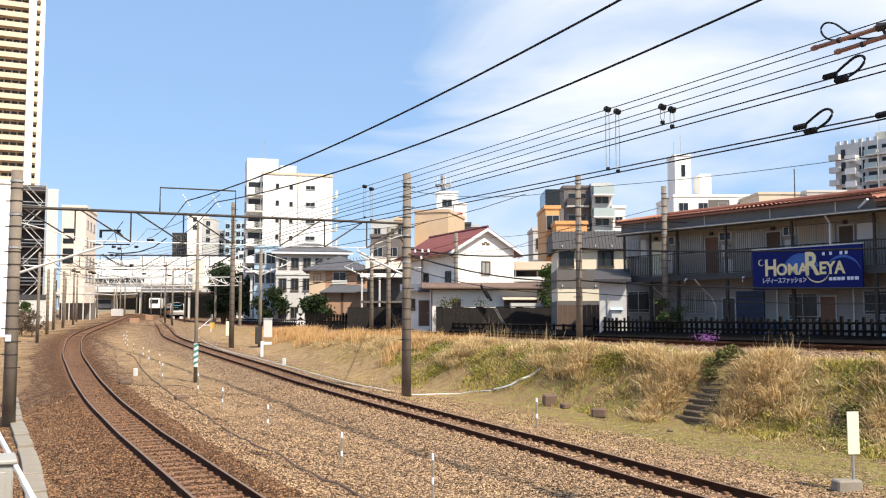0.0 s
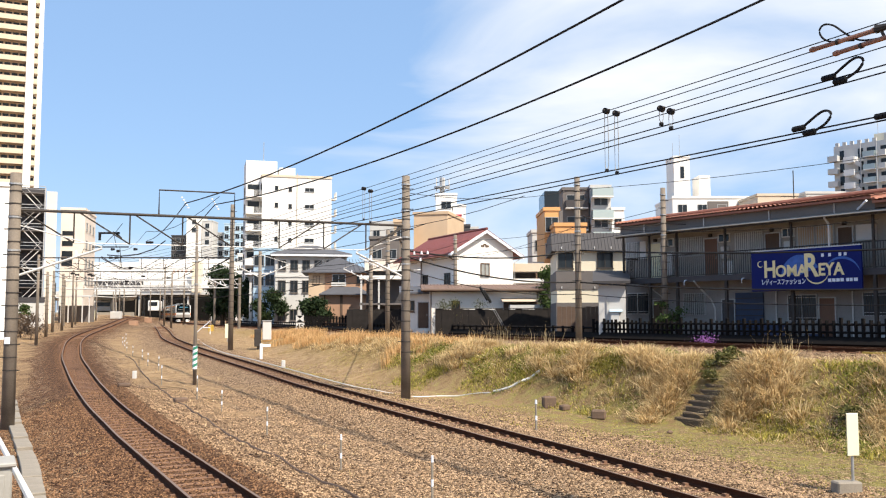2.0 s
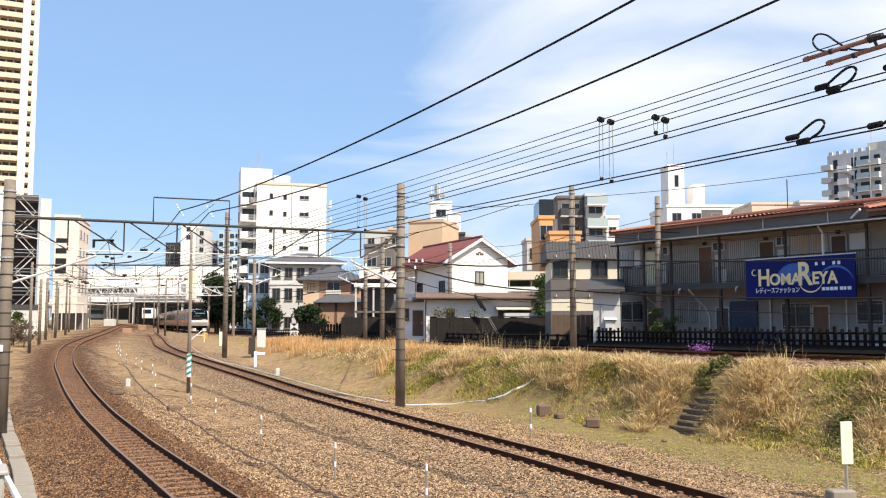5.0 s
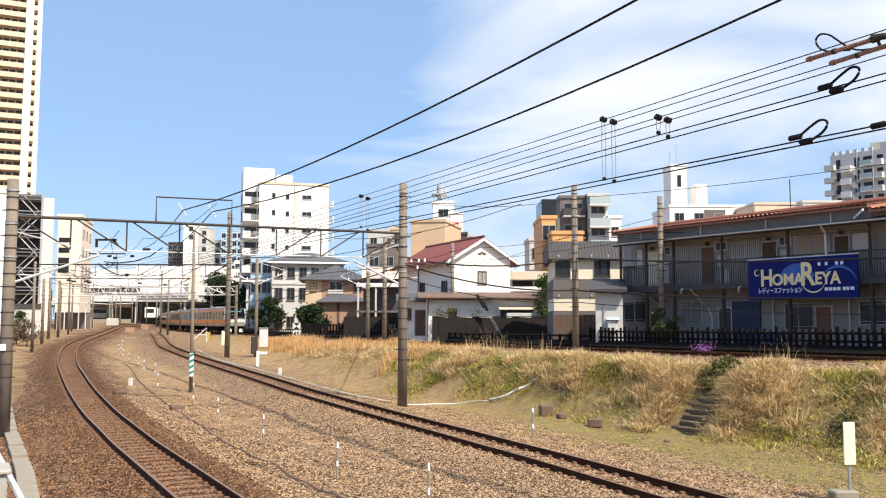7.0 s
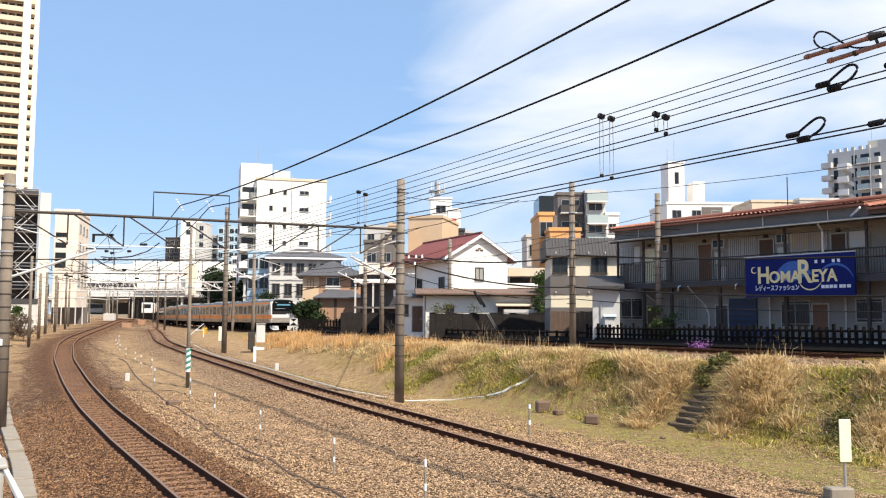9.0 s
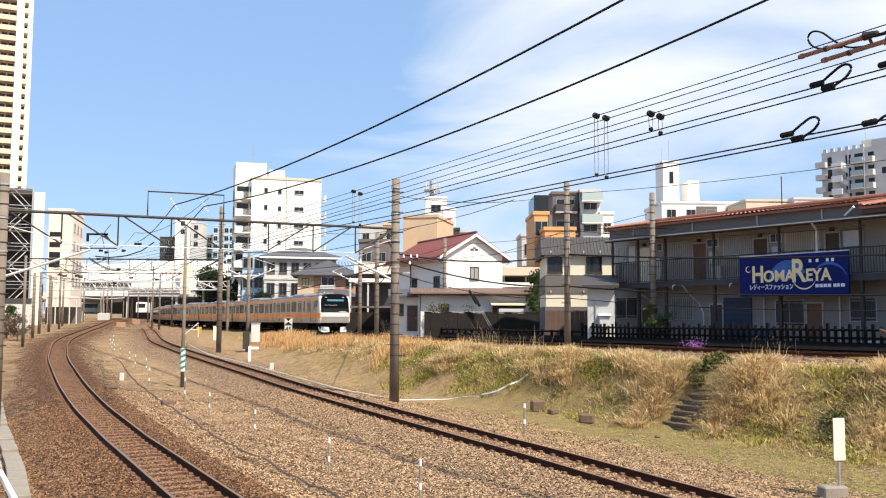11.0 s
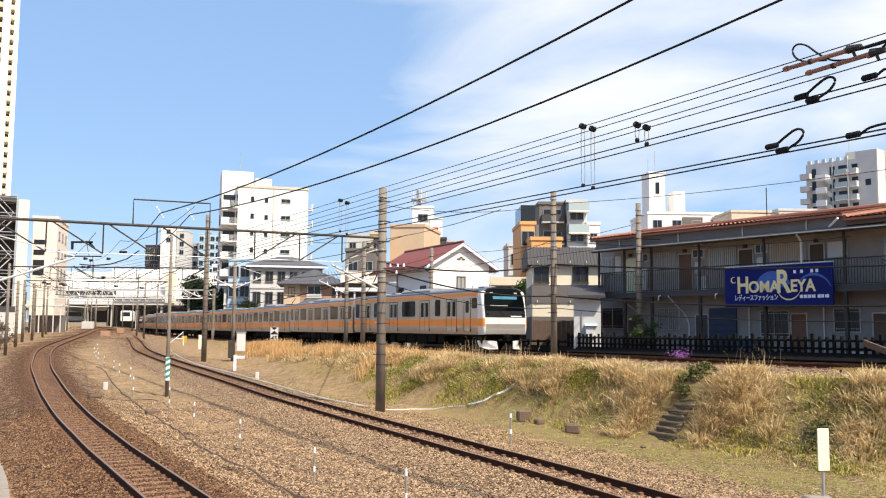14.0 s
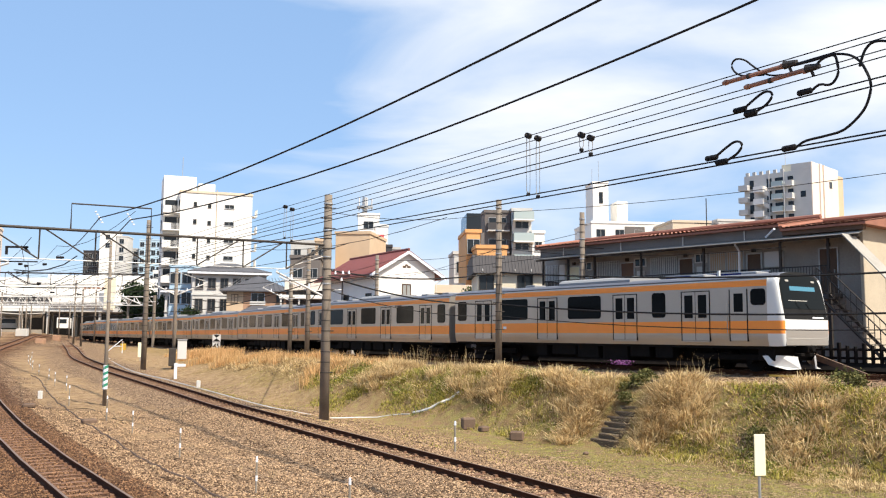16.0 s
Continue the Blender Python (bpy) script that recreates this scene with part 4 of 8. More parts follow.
frame_lift = part("raised_frame", tube([beam_at(0.317), beam_at(0.317, 0.92), beam_at(0.505, 0.95), beam_at(0.505)], 0.03, 6), M["darksteel"], beam, "raised frame for the feeder wires")
for u in (0.372, 0.447):
    bm = bmesh.new()
    for k in range(5):
        p = beam_at(u + 0.004 * k, 0.72 - 0.09 * k)
        cyl(p, p - Vector((0, 0, 0.05)), 0.025, 0.045, 10, bm)
    part("insulator", bm, M["acwhite"], beam, "white ceramic insulator")

# feeder wires, thick, high over the tracks
for p, far, near, drop in (((-9.29, 31.65, 7.39), (-22.23, 66.0, 8.94), (8.42, 4.28, 9.36), 0.7), ((-8.37, 32.19, 7.41), (-20.48, 66.0, 8.85), (11.3, 4.06, 9.75), 0.95)):
    wire_thing("feeder_wire", sag(near, p, drop, 20) + sag(p, far, 0.3, 8)[1:], 0.02, "thick black feeder wire high over the tracks", "feeder wires", 6)

# catenary of the middle track: pairs of carriers and contact wires
CAT = Vector((-0.525, 1.0, 0)).normalized()


def cat_wire(z, slope, r, label):
    """A wire in the catenary's plane: its level over the near mark, and its rise along the way."""
    def at(u):
        return Vector((3.59, 18.4, z + slope * u)) + CAT * u
    far = at(20) + CAT * 42 + Vector((-2.5, 0, 0.3))
    return wire_thing("catenary_wire", sag(at(-14), at(20), 0.03, 8) + sag(at(20), far, 0.35, 10)[1:], r, label, "catenary wires")


for z, slope, r in ((7.716, 0.003, 0.0095), (7.582, -0.0019, 0.0095), (7.403, -0.0028, 0.0095), (7.28, -0.0059, 0.0095), (7.055, 0.0012, 0.0125), (6.928, -0.0016, 0.0125), (6.411, 0.0182, 0.014), (6.313, 0.0139, 0.014)):
    cat_wire(z, slope, r, "thin black catenary wire")


def hanger(x, y, z0, z1):
    """A pulley on the carrier and a long rod loop down to the contact wire."""
    h = empty("wire_hanger", Matrix(), "long rod loop hanging from a dark pulley", "wire hanger", "wire hangers")
    part("pulley", cyl((x - 0.04, y - 0.05, z1 - 0.02), (x + 0.04, y + 0.05, z1 - 0.02), 0.062, None, 12), M["wire"], h)
    part("bracket", bx(x - 0.075, x + 0.075, y - 0.05, y + 0.05, z1 - 0.03, z1 + 0.02, 0.01), M["darksteel"], h)
    for d in (-0.04, 0.04):
        part("rod", tube([(x + d * 0.8, y, z1 - 0.06), (x + d, y, (z0 + z1) / 2), (x + d * 0.9, y, z0 + 0.08), (x, y, z0)], 0.0085, 5), M["greybox"], h)
    part("clamp", bx(x - 0.04, x + 0.04, y - 0.03, y + 0.03, z0 - 0.04, z0 + 0.03, 0.01), M["wire"], h)


for z0, z1, along in ((6.41, 7.71, 0.16), (6.31, 7.59, -0.17), (7.08, 7.4, -1.55), (6.95, 7.29, -1.82), (6.66, 7.76, 13.6), (6.51, 7.6, 13.0)):
    hanger(3.59 + CAT.x * along, 18.4 + CAT.y * along, z0, z1)


def cat_at(u, z):
    """A place in the catenary's plane: so far along the wires, at level z."""
    return Vector((3.59, 18.4, z)) + CAT * u


def cat_curve(pts, step=0.04):
    return [tuple(v) for v in smooth_line([tuple(cat_at(u, z)) for u, z in pts], step)]


def grooved_clamp(j, u0, u1, z):
    """A bolted black clamp on a wire, in three lobes."""
    bm = cyl(cat_at(u0, z), cat_at(u1, z), 0.035, None, 8)
    for k in range(3):
        u = u0 + (u1 - u0) * (0.2 + 0.3 * k)
        cyl(cat_at(u - 0.03, z), cat_at(u + 0.03, z), 0.05, None, 8, bm)
    part("clamp", bm, M["wire"], j)


def loop_jumper(u, z):
    """A black jumper loop clamped between two neighbouring wires."""
    j = empty("jumper_loop", Matrix(), "black jumper cable loop clamped to the wires", "cable", "jumper loops")
    rise = ((0.0, 0.0), (-0.19, 0.1), (-0.36, 0.17), (-0.48, 0.155), (-0.52, 0.08), (-0.42, -0.03), (-0.22, -0.11))
    part("loop", tube(cat_curve([(u + a, z + b) for a, b in rise]), 0.021, 6), M["wire"], j)
    grooved_clamp(j, u + 0.22, u - 0.02, z - 0.015)
    grooved_clamp(j, u + 0.01, u - 0.22, z - 0.115)


loop_jumper(-5.5, 7.085)
loop_jumper(-4.9, 6.385)
ins = empty("section_insulator", Matrix(), "pair of rusty brown rod insulators on the wires", "insulator")
for u0, u1, z0, z1 in ((-5.08, -6.24, 7.592, 7.587), (-5.51, -6.62, 7.418, 7.432)):
    rod = part("rod", tube([cat_at(u0 + (u1 - u0) * i / 8, z0 + (z1 - z0) * i / 8) for i in range(9)], 0.038, 8), M["rust"], ins)
    for k in (0.03, 0.42, 0.97):
        u = u0 + (u1 - u0) * k
        part("collar", cyl(cat_at(u, z0), cat_at(u - 0.05, z0), 0.048, None, 8), M["darksteel"] if k == 0.42 else M["rust"], rod)
    part("clamp", cyl(cat_at(u1 - 0.02, z1 + 0.01), cat_at(u1 - 0.24, z1), 0.07, 0.045, 8), M["darksteel"], ins)
    part("lug", cyl(cat_at(u1 - 0.1, z1 - 0.03), cat_at(u1 - 0.14, z1 - 0.13), 0.025, None, 6), M["darksteel"], ins)
part("jumper", tube(cat_curve(((-5.88, 7.537), (-5.64, 7.587), (-5.45, 7.636), (-5.31, 7.737), (-5.26, 7.866), (-5.35, 7.937), (-5.52, 7.874), (-5.7, 7.713), (-5.88, 7.565), (-6.07, 7.481), (-6.42, 7.429), (-6.62, 7.406))), 0.016, 6), M["wire"], ins)
# jumpers that link the wires beyond the insulators
for pts, clamp, label in ((((-6.76, 7.422), (-6.91, 7.524), (-7.1, 7.534), (-7.15, 7.416), (-7.16, 7.244), (-7.08, 7.126), (-6.99, 7.106), (-6.85, 7.148), (-6.7, 7.077)), (-6.48, -6.72, 7.092), "short black jumper cable between two wires"),
                          (((-6.43, 7.553), (-6.77, 7.544), (-7.05, 7.555), (-7.32, 7.482), (-7.49, 7.352), (-7.59, 7.175), (-7.65, 6.997), (-7.64, 6.834), (-7.55, 6.632), (-7.38, 6.476), (-7.18, 6.373), (-6.91, 6.349), (-6.58, 6.333), (-6.41, 6.259)), (-6.18, -6.42, 6.275), "long black jumper cable curving down between the wires"),
                          (((-7.5, 7.257), (-7.53, 7.358), (-7.6, 7.49), (-7.71, 7.558), (-7.89, 7.525), (-8.08, 7.414)), None, "short black jumper cable between two wires")):
    j = empty("jumper_cable", Matrix(), label, "cable", "jumper cables")
    part("cable", tube(cat_curve(pts, 0.06), 0.02, 6), M["wire"], j)
    if clamp:
        grooved_clamp(j, *clamp)

# poles along the line, from the bank to the station
for x, y, top, r, label in ((-11.8, 42.2, 6.3, 0.09, "slim brown signal pole with green and white stripes"),
                            (-15.7, 65.5, 11.6, 0.2, "concrete line pole in dry grass"), (-13.9, 67, 8.2, 0.15, "concrete pole carrying bracket arms"),
                            (-33.1, 72, 8.3, 0.13, "concrete line pole beside the curve"), (-39.6, 88.2, 7.7, 0.16, "concrete line pole beside the curve"),
                            (-43.3, 98, 8.3, 0.16, "concrete line pole beside the curve"), (-44.4, 103, 8.2, 0.16, "concrete line pole beside the curve"),
                            (-19.6, 70, 10.5, 0.12, "slim steel line pole")):
    pole(x, y, top, r, r * 0.8, label, bands=2)
for x, y, top, r, label in ((6.35, 41.0, 9.8, 0.16, "concrete power pole on the bank beside the track"), (12.0, 47.4, 10.2, 0.17, "plain power pole in front of the apartment house"),
                            (1.05, 70.0, 9.7, 0.17, "concrete power pole behind the track"), (-3.75, 60.5, 9.2, 0.17, "concrete power pole beside the track"),
                            (-5.34, 65.8, 8.55, 0.16, "concrete power pole beside the houses")):
    pole(x, y, top, r, r * 0.8, label, bands=3)


# ---------------------------------------------------------------- buildings
def building(name, x, y, w, d, z0, z1, turn, wall, label, category="building", group=""):
    """A block with its front left corner at x, y: w along its front, d deep, the front turned by so many degrees."""
    b = empty(name, pose(x, y, z0, 0, 0, turn), label, category, group)
    h = z1 - z0
    part("wall", bx(0, w, 0, d, -1.5, h, 0.03), wall, b)
    return b


def flat_roof(b, w, d, h, material, lip=0.35, over=0.12):
    bm = bx(-over, w + over, -over, 0.12, h, h + lip)
    bx(-over, w + over, d - 0.12, d + over, h, h + lip, 0, bm)
    bx(-over, 0.12, 0.12, d - 0.12, h, h + lip, 0, bm)
    bx(w - 0.12, w + over, 0.12, d - 0.12, h, h + lip, 0, bm)
    part("parapet", bm, material, b)
    part("roof", bx(0.12, w - 0.12, 0.12, d - 0.12, h, h + 0.06), M["lightgrey"], b)


def window(b, face, u, z, w, h, size, frame_m=None, glass=None, mull=1):
    """A framed window on the front (f), back, left (l) or right (r) wall, its middle u along the wall."""
    bw, bd = size

    def place(u0, u1, z0, z1, out0, out1, bm=None):
        if face == "f":
            return bx(u0, u1, -out1, -out0, z0, z1, 0, bm)
        if face == "r":
            return bx(bw + out0, bw + out1, u0, u1, z0, z1, 0, bm)
        return bx(-out1, -out0, bd - u1, bd - u0, z0, z1, 0, bm)

    t = 0.06
    bm = place(u - w / 2 - t, u + w / 2 + t, z - t, z, 0.0, 0.07)
    place(u - w / 2 - t, u + w / 2 + t, z + h, z + h + t, 0.0, 0.07, bm)
    place(u - w / 2 - t, u - w / 2, z, z + h, 0.0, 0.07, bm)
    place(u + w / 2, u + w / 2 + t, z, z + h, 0.0, 0.07, bm)
    for k in range(mull):
        c = u - w / 2 + w * (k + 1) / (mull + 1)
        place(c - 0.025, c + 0.025, z, z + h, 0.0, 0.05, bm)
    win = part("window", bm, frame_m or M["steel"], b)
    part("pane", place(u - w / 2, u + w / 2, z, z + h, 0.004, 0.02), glass or M["glass"], win)
    part("sill", place(u - w / 2 - 0.1, u + w / 2 + 0.1, z - t - 0.04, z - t, 0.0, 0.12), frame_m or M["steel"], win)
    return win


def gable_roof(b, x0, x1, y0, y1, z, rise, material, ridge="x", over=0.5, thick=0.14, soffit=None, verge=None):
    """A gable roof over a rectangle, with its eaves and the gable walls."""
    verge = over if verge is None else verge
    if ridge == "x":
        m = (y0 + y1) / 2
        k = rise / (m - y0)
        prof = [(y0 - over, z - over * k), (m, z + rise), (y1 + over, z - over * k), (y1 + over, z - over * k + thick), (m, z + rise + thick * 1.1), (y0 - over, z - over * k + thick)]
        part("gable", prism([(y0, z), (y1, z), (m, z + rise)], x0, x1), soffit or M["white"], b)
        r = part("roof", prism(prof, x0 - verge, x1 + verge), material, b)
    else:
        m = (x0 + x1) / 2
        k = rise / (m - x0)
        prof = [(x0 - over, z - over * k), (m, z + rise), (x1 + over, z - over * k), (x1 + over, z - over * k + thick), (m, z + rise + thick * 1.1), (x0 - over, z - over * k + thick)]
        part("gable", prism([(x0, z), (x1, z), (m, z + rise)], y0, y1, axis="y"), soffit or M["white"], b)
        r = part("roof", prism(prof, y0 - verge, y1 + verge, axis="y"), material, b)
    return r


def railing(parent, x0, x1, y, z0, z1, step, material, axis="x", bar=0.012):
    """A handrail with its upright bars, along x (or along y at x = y)."""
    bm = bmesh.new()

    def put(a0, a1, b0, b1, c0, c1):
        if axis == "x":
            bx(a0, a1, b0, b1, c0, c1, 0, bm)
        else:
            bx(b0, b1, a0, a1, c0, c1, 0, bm)

    put(x0, x1, y - 0.025, y + 0.025, z1 - 0.05, z1)
    part("handrail", bm, material, parent)
    bm = bmesh.new()
    put(x0, x1, y - 0.02, y + 0.02, z0 + 0.05, z0 + 0.09)
    part("bottom_rail", bm, material, parent)
    n = max(1, round((x1 - x0) / step))
    for i in range(n + 1):
        a = x0 + (x1 - x0) * i / n
        bm = bmesh.new()
        put(a - bar, a + bar, y - bar, y + bar, z0 + 0.09, z1 - 0.05)
        part("baluster", bm, material, parent)


def barred_window(b, u, y, z, w, h, glass):
    """A window behind a steel grille, on a wall that faces -y."""
    bm = bmesh.new()
    for a0, a1, c0, c1 in ((-w / 2 - 0.05, -w / 2, 0, h), (w / 2, w / 2 + 0.05, 0, h), (-w / 2 - 0.05, w / 2 + 0.05, -0.05, 0), (-w / 2 - 0.05, w / 2 + 0.05, h, h + 0.05), (-0.03, 0.03, 0, h)):
        bx(u + a0, u + a1, y - 0.06, y + 0.0, z + c0, z + c1, 0, bm)
    win = part("window", bm, M["steel"], b)
    part("pane", bx(u - w / 2, u + w / 2, y - 0.02, y - 0.004, z, z + h), glass, win)
    n = int(w / 0.12)
    for i in range(n):
        a = u - w / 2 + w * (i + 0.5) / n
        part("bar", bx(a - 0.012, a + 0.012, y - 0.13, y - 0.11, z - 0.03, z + h + 0.03), M["acwhite"] if z > 3 else M["darksteel"], win)
    for c in (0.1, h - 0.12):
        part("cross_bar", bx(u - w / 2 - 0.04, u + w / 2 + 0.04, y - 0.112, y - 0.09, z + c, z + c + 0.03), M["steel"], win)


def wall_door(b, u, y, z, w, h, material):
    bm = bx(u - w / 2 - 0.06, u - w / 2, y - 0.06, y, z, z + h + 0.06)
    bx(u + w / 2, u + w / 2 + 0.06, y - 0.06, y, z, z + h + 0.06, 0, bm)
    bx(u - w / 2, u + w / 2, y - 0.06, y, z + h, z + h + 0.06, 0, bm)
    d = part("door", bm, M["steel"], b)
    leaf = part("door_leaf", bx(u - w / 2, u + w / 2, y - 0.035, y - 0.004, z, z + h), material, d)
    part("handle", bx(u + w / 2 - 0.14, u + w / 2 - 0.09, y - 0.09, y - 0.035, z + 0.95, z + 1.1, 0.01), M["steel"], d)


def apartment_house():
    """Two storeys with an outer walk, stairs at one end, and a tiled roof."""
    L, deep, walk_d = 18.3, 7.0, 1.3
    b = empty("apartment_house", pose(10.6, 50.6, 1.95, 0, 0, -55), "two-storey grey apartment house with a railed walkway and red tiled roof", "apartment house")
    part("wall", bx(-1.25, 16.0, walk_d, deep, -0.6, 6.55, 0.02), M["dingy"], b)
    part("upper_wall", bx(-1.23, 16.0, walk_d - 0.012, walk_d, 3.5, 6.0), M["plaster"], b, "stained pale plaster")
    part("stair_wall", bx(16.0, L - 0.14, walk_d - 0.1, deep, -0.6, 6.5), M["plaster"], b)
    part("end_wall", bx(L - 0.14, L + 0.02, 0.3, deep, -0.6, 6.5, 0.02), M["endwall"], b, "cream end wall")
    part("walkway", bx(-0.1, 16.95, 0, walk_d, 3.2, 3.4, 0.02), M["grey"], b, "concrete walkway slab")
    part("walkway_edge", bx(-0.25, 16.95, -0.06, 0.0, 3.12, 3.42), M["darkgrey"], b)
    part("fascia", bx(-0.25, 14.9, -0.15, 0.0, 6.0, 6.5), M["fasciagrey"], b, "grey fascia board")
    part("ceiling_board", bx(-0.25, L, 0.0, walk_d, 6.0, 6.06), M["fasciagrey"], b)
    part("awning", prism([(-0.62, 5.82), (0.0, 6.0), (0.0, 6.03), (-0.62, 5.86)], -0.3, L + 0.2), M["greybox"], b, "pale corrugated awning over the walkway")
    part("awning_beam", bx(-0.3, L + 0.2, -0.5, -0.44, 5.74, 5.82), M["darksteel"], b)
    part("gutter", tube([(-0.3, -0.66, 5.86), (L + 0.3, -0.66, 5.84)], 0.024, 8), M["greybox"], b, "pale rain gutter")
    for x in (1.6, 5.7, 9.6, 13.0):
        part("downpipe", tube([(x, -0.2, 6.5), (x, -0.2, 5.98)], 0.028, 8), M["acwhite"], b)
    part("downpipe", tube([(12.7, -0.55, 5.8), (12.7, -0.2, 5.5), (12.7, -0.2, 4.3)], 0.05, 8), M["acwhite"], b)
    part("downpipe", tube([(14.1, -0.2, 6.05), (14.75, -0.6, 6.35)], 0.05, 8), M["signwhite"], b)
    for x in (-0.19, 1.75, 3.69, 6.84, 10.62, 14.66, 16.9):
        part("post", bx(x - 0.05, x + 0.05, -0.02, 0.08, 3.4, 6.0), M["darksteel"], b)
        part("post", bx(x - 0.07, x + 0.07, -0.02, 0.12, -0.5, 3.2), M["darksteel"], b)
    for x0, x1 in ((-0.19, 3.69), (3.69, 6.84), (6.84, 10.62), (10.62, 14.66), (14.66, 16.9)):
        railing(b, x0 + 0.06, x1 - 0.06, -0.01, 3.4, 4.62, 0.13, M["darksteel"])
    railing(b, 0.06, walk_d, -0.19, 3.4, 4.62, 0.13, M["darksteel"], axis="y")
    for u, w, m in ((1.14, 0.75, M["yellow"]), (5.0, 0.85, M["doorwood"]), (8.77, 0.8, M["wood"]), (12.63, 0.7, M["wood"]), (16.35, 0.8, M["wood"])):
        wall_door(b, u, walk_d - (0.1 if u > 16 else 0.012), 3.4, w, 2.05, m)
        part("door_lamp", bx(u - 0.1, u + 0.1, walk_d - 0.16, walk_d - 0.02, 5.55, 5.72, 0.02), M["darksteel"], b)
    for u, w, curtain in ((-0.62, 0.85, M["curtain"]), (3.5, 1.75, M["curtain"]), (7.37, 1.6, M["curtain"]), (11.1, 1.85, M["tan"])):
        barred_window(b, u, walk_d - 0.012, 4.62, w, 0.98, curtain)
    part("open_shutter", bx(0.15, 0.62, walk_d - 0.3, walk_d - 0.05, 4.6, 5.62, 0.02), M["acwhite"], b)
    for u, w in ((2.05, 0.75), (5.85, 0.7), (9.65, 0.62)):
        fan = part("vent_window", bx(u - w / 2 - 0.05, u + w / 2 + 0.05, walk_d - 0.06, walk_d - 0.012, 5.2, 5.68), M["acwhite"], b)
        for k in (-1, 1):
            part("pane", bx(u + k * w / 4 - w / 5, u + k * w / 4 + w / 5, walk_d - 0.07, walk_d - 0.06, 5.26, 5.62), M["glass"], fan)
    for u, z, w, h in ((5.95, 4.35, 0.42, 0.62), (9.75, 4.5, 0.5, 0.5), (13.7, 4.75, 0.9, 0.75), (2.2, 3.6, 0.5, 1.3), (6.15, 3.45, 0.55, 0.75)):
        part("meter_box", bx(u - w / 2, u + w / 2, walk_d - 0.22, walk_d - 0.012, z, z + h, 0.015), M["acwhite"], b, "pale box on the wall")
    for u, z, w, h, glass in ((-0.3, 1.45, 1.6, 1.15, M["glass"]), (3.8, 1.4, 1.4, 1.1, M["curtain"]), (10.3, 1.1, 1.5, 1.2, M["glass"]), (14.0, 1.35, 1.2, 1.0, M["glass"])):
        barred_window(b, u, walk_d, z, w, h, glass)
    for u, w, m in ((1.3, 0.8, M["wood"]), (6.0, 0.75, M["darkgrey"]), (11.6, 0.78, M["doorwood"]), (15.6, 0.75, M["wood"])):
        wall_door(b, u, walk_d, -0.1, w, 2.25, m)
    part("shutter", bx(6.5, 8.15, walk_d - 0.1, walk_d, 0.2, 2.5, 0.01), M["blue"], b, "dark blue sheet over a wide window")
    for k in range(7):
        part("shutter_rib", bx(6.5, 8.15, walk_d - 0.13, walk_d - 0.1, 0.4 + 0.3 * k, 0.44 + 0.3 * k), M["darksteel"], b)
    for pts in (((4.9, -0.1, 3.15), (4.9, 0.5, 2.7), (4.95, walk_d - 0.08, 2.2), (5.2, walk_d - 0.08, 1.7), (5.2, walk_d - 0.08, -0.3)), ((8.9, walk_d - 0.08, 3.2), (8.9, walk_d - 0.08, -0.3)), ((12.9, walk_d - 0.08, 3.2), (12.9, walk_d - 0.08, -0.3)), ((1.0, 0.5, 3.1), (1.4, walk_d - 0.08, 2.5), (1.85, walk_d - 0.08, 2.2), (1.85, walk_d - 0.08, -0.3))):
        part("drain_pipe", tube(pts, 0.04, 6), M["acwhite"], b)
    for u in (4.4, 8.0, 12.4):
        part("lamp_bracket", tube([(u, -0.1, 3.2), (u, -0.22, 3.18), (u, -0.28, 3.1), (u, -0.28, 2.95)], 0.035, 6), M["signwhite"], b)
    # stairs at the end, falling away along the front
    n, sx = 14, 16.95
    for i in range(n):
        part("stair_tread", bx(sx + 0.235 * i, sx + 0.27 + 0.235 * i, -1.15, -0.12, 3.32 - 0.243 * i, 3.36 - 0.243 * i), M["darksteel"], b)
    for y in (-1.15, -0.12):
        part("stringer", tube([(sx, y, 3.28), (sx + 3.3, y, -0.1)], 0.07, 6), M["darksteel"], b)
        part("stair_rail", tube([(sx, y, 4.42), (sx + 3.3, y, 1.02)], 0.028, 6), M["darksteel"], b)
        for i in range(0, n + 1):
            part("baluster", tube([(sx + 0.235 * i, y, 3.3 - 0.242 * i), (sx + 0.235 * i, y, 4.4 - 0.242 * i)], 0.012, 5), M["darksteel"], b)
    part("stair_canopy", prism([(sx + 1.2, 5.75), (sx + 3.1, 3.6), (sx + 3.1, 3.66), (sx + 1.2, 5.81)], -1.3, -0.1, axis="y"), M["plaster"], b, "pale sloping stair canopy")
    part("canopy_post", bx(sx + 2.9, sx + 3.0, -1.25, -1.15, -0.5, 3.8), M["darksteel"], b)
    # two stretches of roof, the second a step lower, with rows of tiles
    rise, mid = 0.62, deep / 2
